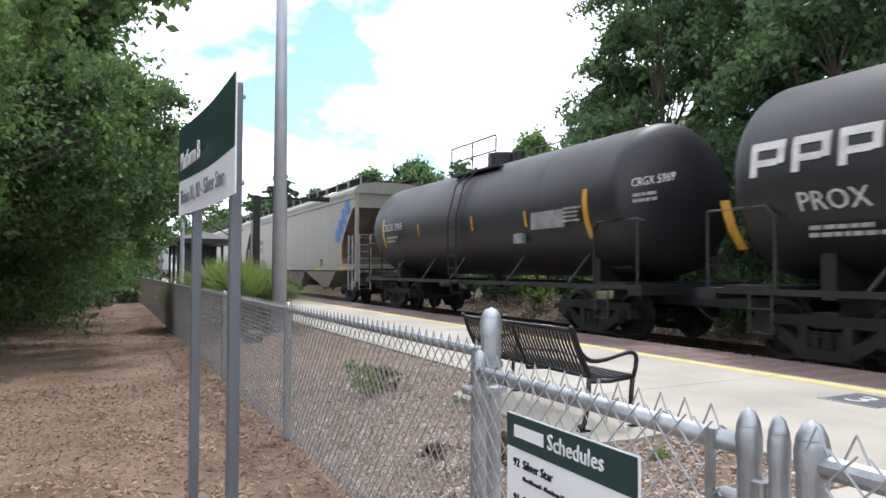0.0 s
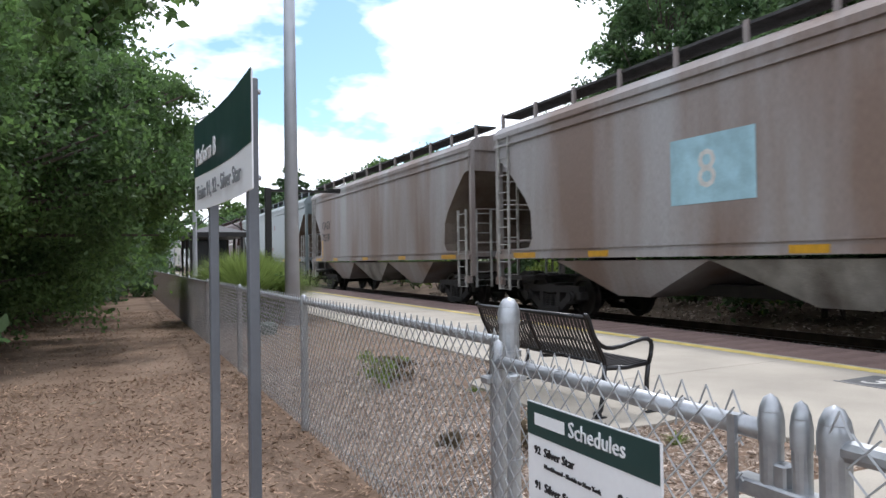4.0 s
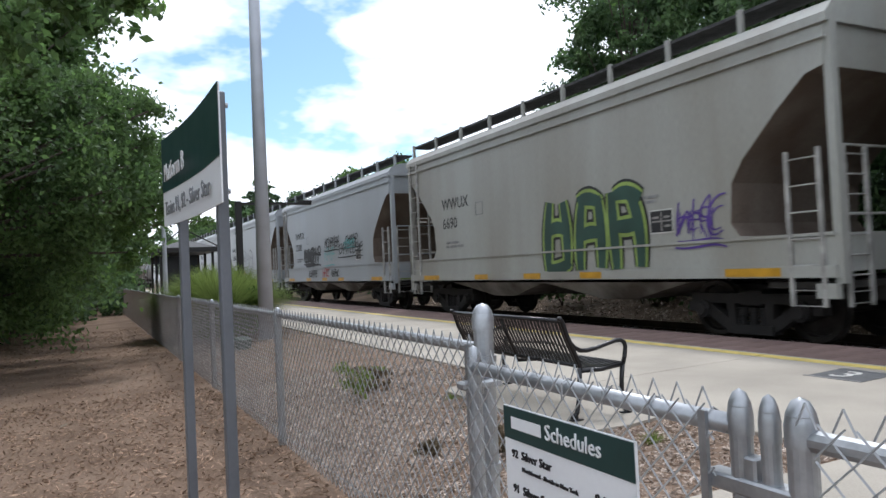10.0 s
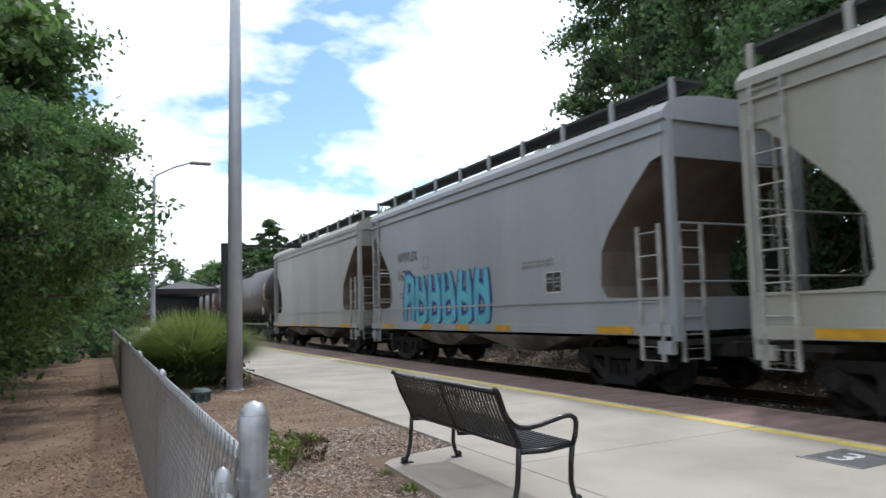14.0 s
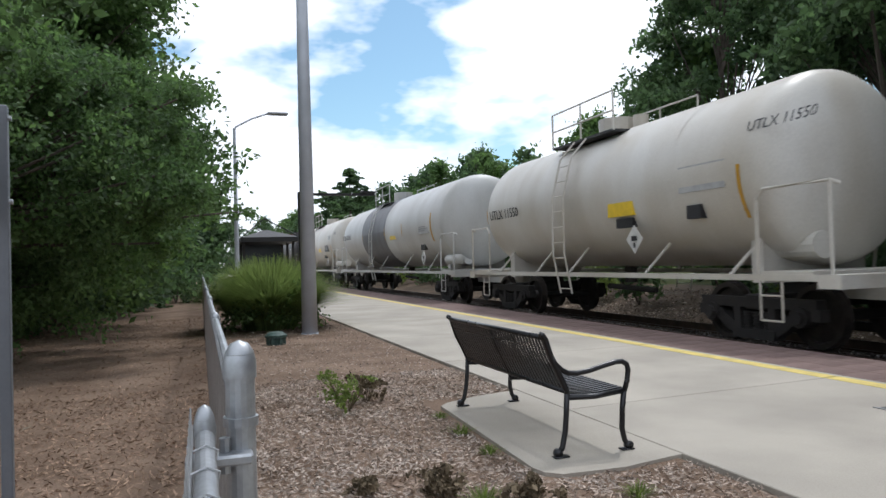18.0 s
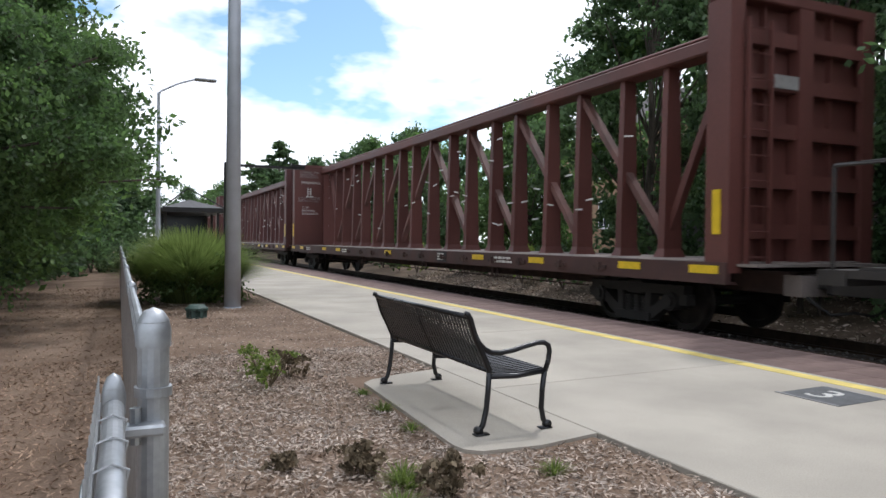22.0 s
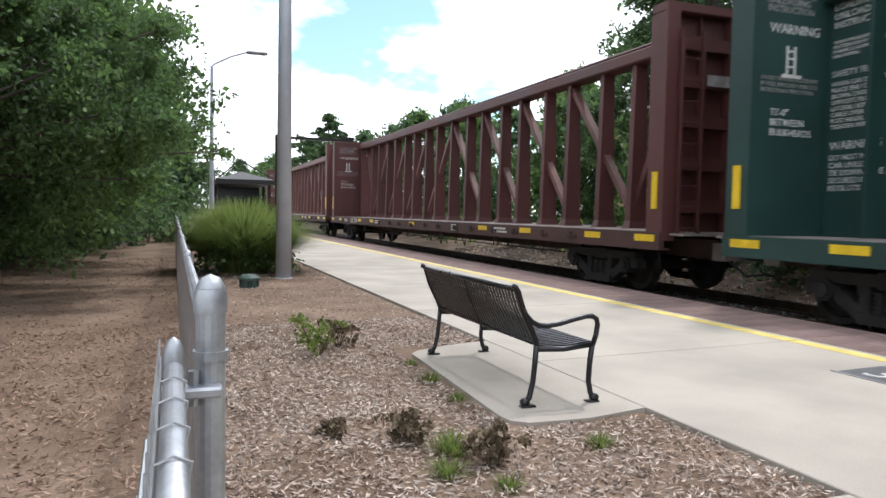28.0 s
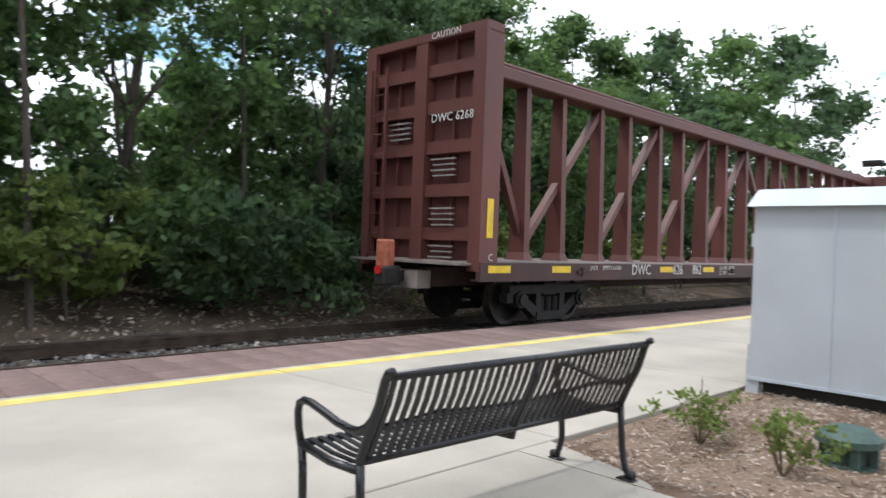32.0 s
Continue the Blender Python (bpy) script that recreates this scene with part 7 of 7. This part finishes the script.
# undergrowth beneath the oaks
for k, (x, y, s) in enumerate(((-3.2, 9.0, 1.1), (-1.2, 11.6, 0.85), (-2.8, 16.5, 1.5), (-1.8, 21.5, 1.5), (-1.2, 26.5, 1.7), (-0.6, 32.0, 1.9), (0.0, 38.0, 2.2), (-5.5, 12.0, 1.6), (1.1, 36.0, 1.8), (-3.0, 33.0, 2.2), (1.4, 43.0, 2.0), (-5.5, 26.0, 2.2), (-5.0, 19.0, 2.0), (-7.5, 14.5, 2.0), (-7.0, 22.0, 2.2))):
    rs = np.random.RandomState(60 + k)
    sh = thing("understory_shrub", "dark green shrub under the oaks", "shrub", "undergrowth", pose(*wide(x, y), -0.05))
    s *= 0.84
    quads("foliage", leaf_cloud([(rs.uniform(-0.8, 0.8) * s, rs.uniform(-0.9, 0.9) * s, rs.uniform(0.2, 0.9) * s, s * rs.uniform(0.3, 0.5)) for _ in range(14)], 480, 0.085, rs, 0.8), M_LEAF2, sh)
    part("stem", rods(((0, 0, 0), (0.2, 0.1, s * 0.8), 0.03), ((0, 0, 0), (-0.3, 0.2, s * 0.7), 0.025), n=5), M_BARK, sh)

# wood beyond the track
spec = [(21.0, 32.5, 8.2, 3.4, 31), (20.5, 22.6, 16.5, 4.8, 32), (20.0, 15.0, 14.5, 5.0, 33), (19.5, 7.5, 13.5, 4.6, 34), (20.0, 0.5, 12.0, 4.4, 35), (20.5, -6.0, 13.5, 4.4, 36), (20.5, -11.5, 12.6, 4.0, 37), (22.0, -19.0, 11.5, 4.4, 38), (21.5, -25.0, 11.5, 4.6, 39), (22.0, -15.0, 12.5, 4.2, 40)]
for k, (x, y, hh, sp, sd) in enumerate(spec):
    tree("woodland_tree", "tall dark broadleaf tree in the wood beyond the track", x, y, hh, sp, sd, 0.06, 520, 0.11, M_LEAF if k in (0, 4, 5, 7, 8) else M_LEAF2, 115 if k < 4 else 90, 0.2, group="wood beyond the track")
for k, (x, y, hh, sp) in enumerate(((25, 40, 8.0, 3.6), (24, 47, 9.0, 3.6), (24, 56, 10.5, 3.6), (23, 64, 10.5, 4.2), (23, 72, 10.0, 4.5), (22, 82, 10.5, 4.8), (21, 93, 10.0, 5.0), (20, 106, 11.5, 5.2), (19, 122, 10, 5.5), (17, 142, 10.5, 6.0), (14, 165, 12, 6.5), (8, 185, 12, 7), (24, -26, 10, 4.4), (23, -22, 7.5, 4.2), (24, -30, 9, 4.6), (26, -38, 10.5, 5.2), (25, -47, 11.5, 5.4), (22, -34, 12.8, 4.6), (22, -42, 14.6, 6.2), (21.5, -51, 16.5, 6.4), (24, -58, 12, 5), (27, 8, 13, 5), (28, 19, 15, 5), (25, -3, 8.0, 4.6), (25, -9.5, 7.0, 4.4), (25, -16, 6.5, 4.2), (26, 3, 9.5, 4.8), (24, 26.5, 15, 4.6), (24, 11.5, 13.5, 4.5), (24, 18.5, 15, 4.6), (22.5, 51.5, 9.5, 4.2), (21.5, 88, 10, 5), (20.5, 99, 10.5, 5), (18, 132, 11, 6), (25, 60, 11, 4.4), (24, 68, 11, 4.6))):
    tree("woodland_tree", "broadleaf tree in the far tree line", x, y, hh, sp, 70 + k, 0.02, 125, 0.205, M_LEAF2 if k % 3 else M_LEAF, 55, 0.2, group="wood beyond the track")
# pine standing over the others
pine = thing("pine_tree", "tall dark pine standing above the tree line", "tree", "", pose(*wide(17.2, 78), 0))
part("trunk", rods(((0, 0, 0), (0, 0, 9.5), 0.19, 0.05), n=8), M_BARK, pine)
rs = np.random.RandomState(99)
quads("crown", leaf_cloud([(rs.normal() * (10.3 - z) * 0.40, rs.normal() * (10.3 - z) * 0.40, z, 0.42 + 0.05 * (10 - z)) for z in np.linspace(4.2, 9.9, 70)], 560, 0.145, rs, 0.5), M_LEAF2, pine)
# low growth along the foot of the wood
for k in range(26):
    rs = np.random.RandomState(200 + k)
    y = -24 + k * 3.4
    s = rs.uniform(1.0, 1.9)
    x = rs.uniform(16.6, 18.4)
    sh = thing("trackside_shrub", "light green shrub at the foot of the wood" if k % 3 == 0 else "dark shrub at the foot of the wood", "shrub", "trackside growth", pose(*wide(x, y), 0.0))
    s *= 0.84
    quads("foliage", leaf_cloud([(rs.uniform(-0.7, 0.7) * s, rs.uniform(-0.9, 0.9) * s, rs.uniform(0.15, 1.1) * s, s * rs.uniform(0.28, 0.45)) for _ in range(13)], 380, 0.10, rs, 0.8), M_WEED if k % 3 == 0 else M_LEAF2, sh)
    part("stem", rods(((0, 0, -0.2), (0.2, 0.1, s * 0.9), 0.03), ((0, 0, -0.2), (-0.3, 0.2, s * 0.8), 0.025), n=5), M_BARK, sh)
for k, (x, y, s) in enumerate(((18.3, -1.6, 2.3), (18.6, 1.2, 2.1), (18.9, -4.6, 1.9), (18.4, -10.5, 2.3), (18.2, 5.5, 2.2), (18.6, 10.0, 2.0), (21.0, -7.8, 2.2), (21.0, 3.5, 2.4), (21.5, -14.0, 2.4))):
    rs = np.random.RandomState(260 + k)
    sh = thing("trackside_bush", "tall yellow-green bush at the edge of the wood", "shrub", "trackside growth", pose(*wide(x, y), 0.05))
    s *= 0.84
    quads("foliage", leaf_cloud([(rs.uniform(-0.7, 0.7) * s, rs.uniform(-0.8, 0.8) * s, rs.uniform(0.3, 1.25) * s, s * rs.uniform(0.22, 0.36)) for _ in range(18)], 420, 0.085, rs, 0.7), M_WEED if k % 2 == 0 else M_LEAF, sh)
    part("stem", rods(((0, 0, -0.3), (0.2, 0.1, s), 0.04), n=5), M_BARK, sh)
# bare trunks and a fallen branch
for k, (x, y, hh) in enumerate(((17.6, -3.0, 7.0), (18.2, 3.2, 8.0), (18.0, 9.0, 7.5), (18.6, -8.0, 8.0), (17.9, 14.0, 8.0))):
    st = thing("bare_trunk", "thin pale bare trunk at the edge of the wood", "tree trunk", "bare trunks", pose(*wide(x, y), 0))
    hh *= 0.84
    part("trunk", rods(((0, 0, -0.3), (0.15, 0.1, hh * 0.5), 0.07, 0.055), ((0.15, 0.1, hh * 0.5), (0.0, 0.35, hh), 0.055, 0.03), n=7), M_BARK, st)
log = thing("fallen_branch", "dead grey branch lying on the bank", "branch", m=pose(14.1, -3.7, -0.44))
part("limb", rods(((0, -1.2, 0.03), (0.1, 0.2, 0.08), 0.045, 0.04), ((0.1, 0.2, 0.08), (0.0, 1.1, 0.05), 0.04, 0.015), ((0.1, 0.2, 0.08), (0.4, 0.7, 0.2), 0.025, 0.01), n=6), M_BARK, log)


# ornamental grass by the pole
def grass_clump(x, y, hgt, rad, n, seed, label, mtl, width=0.012):
    rs = np.random.RandomState(seed)
    g = thing("ornamental_grass", label, "grass clump", "", pose(x, y, -0.05))
    a = rs.uniform(0, 2 * np.pi, n)
    lean = rs.uniform(0.05, 1.0, n) ** 0.7 * rad
    h = hgt * rs.uniform(0.55, 1.0, n) * (1 - 0.25 * (lean / rad) ** 2)
    b0 = np.column_stack([np.cos(a), np.sin(a)]) * (rs.uniform(0, 0.35, n) * rad)[:, None]
    d = np.column_stack([np.cos(a), np.sin(a)])
    side = np.column_stack([-np.sin(a), np.cos(a), np.zeros(n)]) * width
    pts = []
    for t in (0, 0.35, 0.7, 1.0):
        xy = b0 + d * (lean * t ** 1.8)[:, None]
        z = h * (1.25 * t - 0.25 * t * t * (1 + 1.2 * lean / rad)) * 0.95
        pts.append(np.column_stack([xy, z]))
    qs = []
    for i in range(3):
        w0, w1 = (1, 0.85, 0.5, 0.1)[i], (1, 0.85, 0.5, 0.1)[i + 1]
        qs.append(np.stack([pts[i] - side * w0, pts[i] + side * w0, pts[i + 1] + side * w1, pts[i + 1] - side * w1], axis=1))
    quads("foliage", np.concatenate(qs), mtl, g)
    return g


g = grass_clump(3.95, 17.2, 1.80, 1.5, 15000, 41, "tall feathery ornamental grass beside the light pole", M_BLADE)
rs = np.random.RandomState(42)
quads("base_foliage", leaf_cloud([(rs.uniform(-0.9, 0.9), rs.uniform(-1.0, 0.0), rs.uniform(0.2, 0.85), 0.34) for _ in range(26)], 1000, 0.046, rs), M_LEAF, g)


def small_shrub(x, y, s, seed, label, mtl=None, per=900):
    rs = np.random.RandomState(seed)
    sh = thing("small_shrub", label, "shrub", "", pose(x, y, -0.05))
    quads("foliage", leaf_cloud([(rs.normal() * 0.28 * s, rs.normal() * 0.28 * s, rs.uniform(0.25, 0.85) * s, 0.22 * s) for _ in range(16)], per / s / s * 0.8, 0.022, rs), mtl or M_WEED, sh)
    bm = bmesh.new()
    for k in range(9):
        a = rs.uniform(0, 6.28)
        rod(bm, (0, 0, 0), (0.35 * s * math.cos(a), 0.35 * s * math.sin(a), s * rs.uniform(0.5, 0.95)), 0.006, 0.003, n=4, cap=False)
    part("twig", bm, M_DRY, sh)


small_shrub(3.79, 8.10, 0.42, 51, "small green shrub in the mulch bed")
small_shrub(4.05, 8.45, 0.30, 52, "half-dry small shrub in the mulch bed", M_DRY)
small_shrub(4.86, -3.24, 0.48, 53, "leggy green shrub in the mulch bed")
small_shrub(4.23, -2.98, 0.46, 54, "rounded green shrub in the mulch bed")
small_shrub(4.09, 5.10, 0.25, 55, "dry brown weed in the mulch", M_DRY)
small_shrub(3.83, 5.56, 0.22, 56, "dry brown weed in the mulch", M_DRY)
small_shrub(3.46, 5.85, 0.13, 57, "dry brown weed in the mulch", M_DRY)
for k, (x, y, s) in enumerate(((3.97, 5.36, 0.16), (3.84, 5.02, 0.14), (4.42, 6.9, 0.12), (4.40, 6.3, 0.10), (4.80, 5.18, 0.12), (4.0, 5.30, 0.14), (4.05, 4.80, 0.10), (4.45, 7.5, 0.09))):
    w = grass_clump(x, y, s * 1.2, s, 120, 140 + k, "small tuft of green weeds in the mulch", M_WEED, 0.004)
    w.name = "weed_tuft"
    w["category"] = "weeds"
for k, (x, y) in enumerate(((0.4, 6.0), (1.2, 8.6), (2.2, 4.9), (-0.6, 8.0), (1.9, 12.5), (2.3, 4.2))):
    bm = bmesh.new()
    v = [bm.verts.new(q) for q in ((-0.05, 0, 0.0), (0, -0.03, 0.012), (0.06, 0, 0.02), (0, 0.03, 0.008), (0, 0, 0.0))]
    bm.faces.new((v[0], v[1], v[4]))
    bm.faces.new((v[1], v[2], v[4]))
    bm.faces.new((v[2], v[3], v[4]))
    bm.faces.new((v[3], v[0], v[4]))
    tagged(part("fallen_leaf", bm, M_PTAN, m=pose(x, y, -0.02, 0, 0, k * 50)), "dry tan fallen leaf on the mulch", "leaf", "fallen leaves")


def motions():
    for car, s in CARS:
        walk(car, [(t, pose(TX, s - SPEED * t, RAIL)) for t in (0, 8, 16, 24, 32)])


motions()
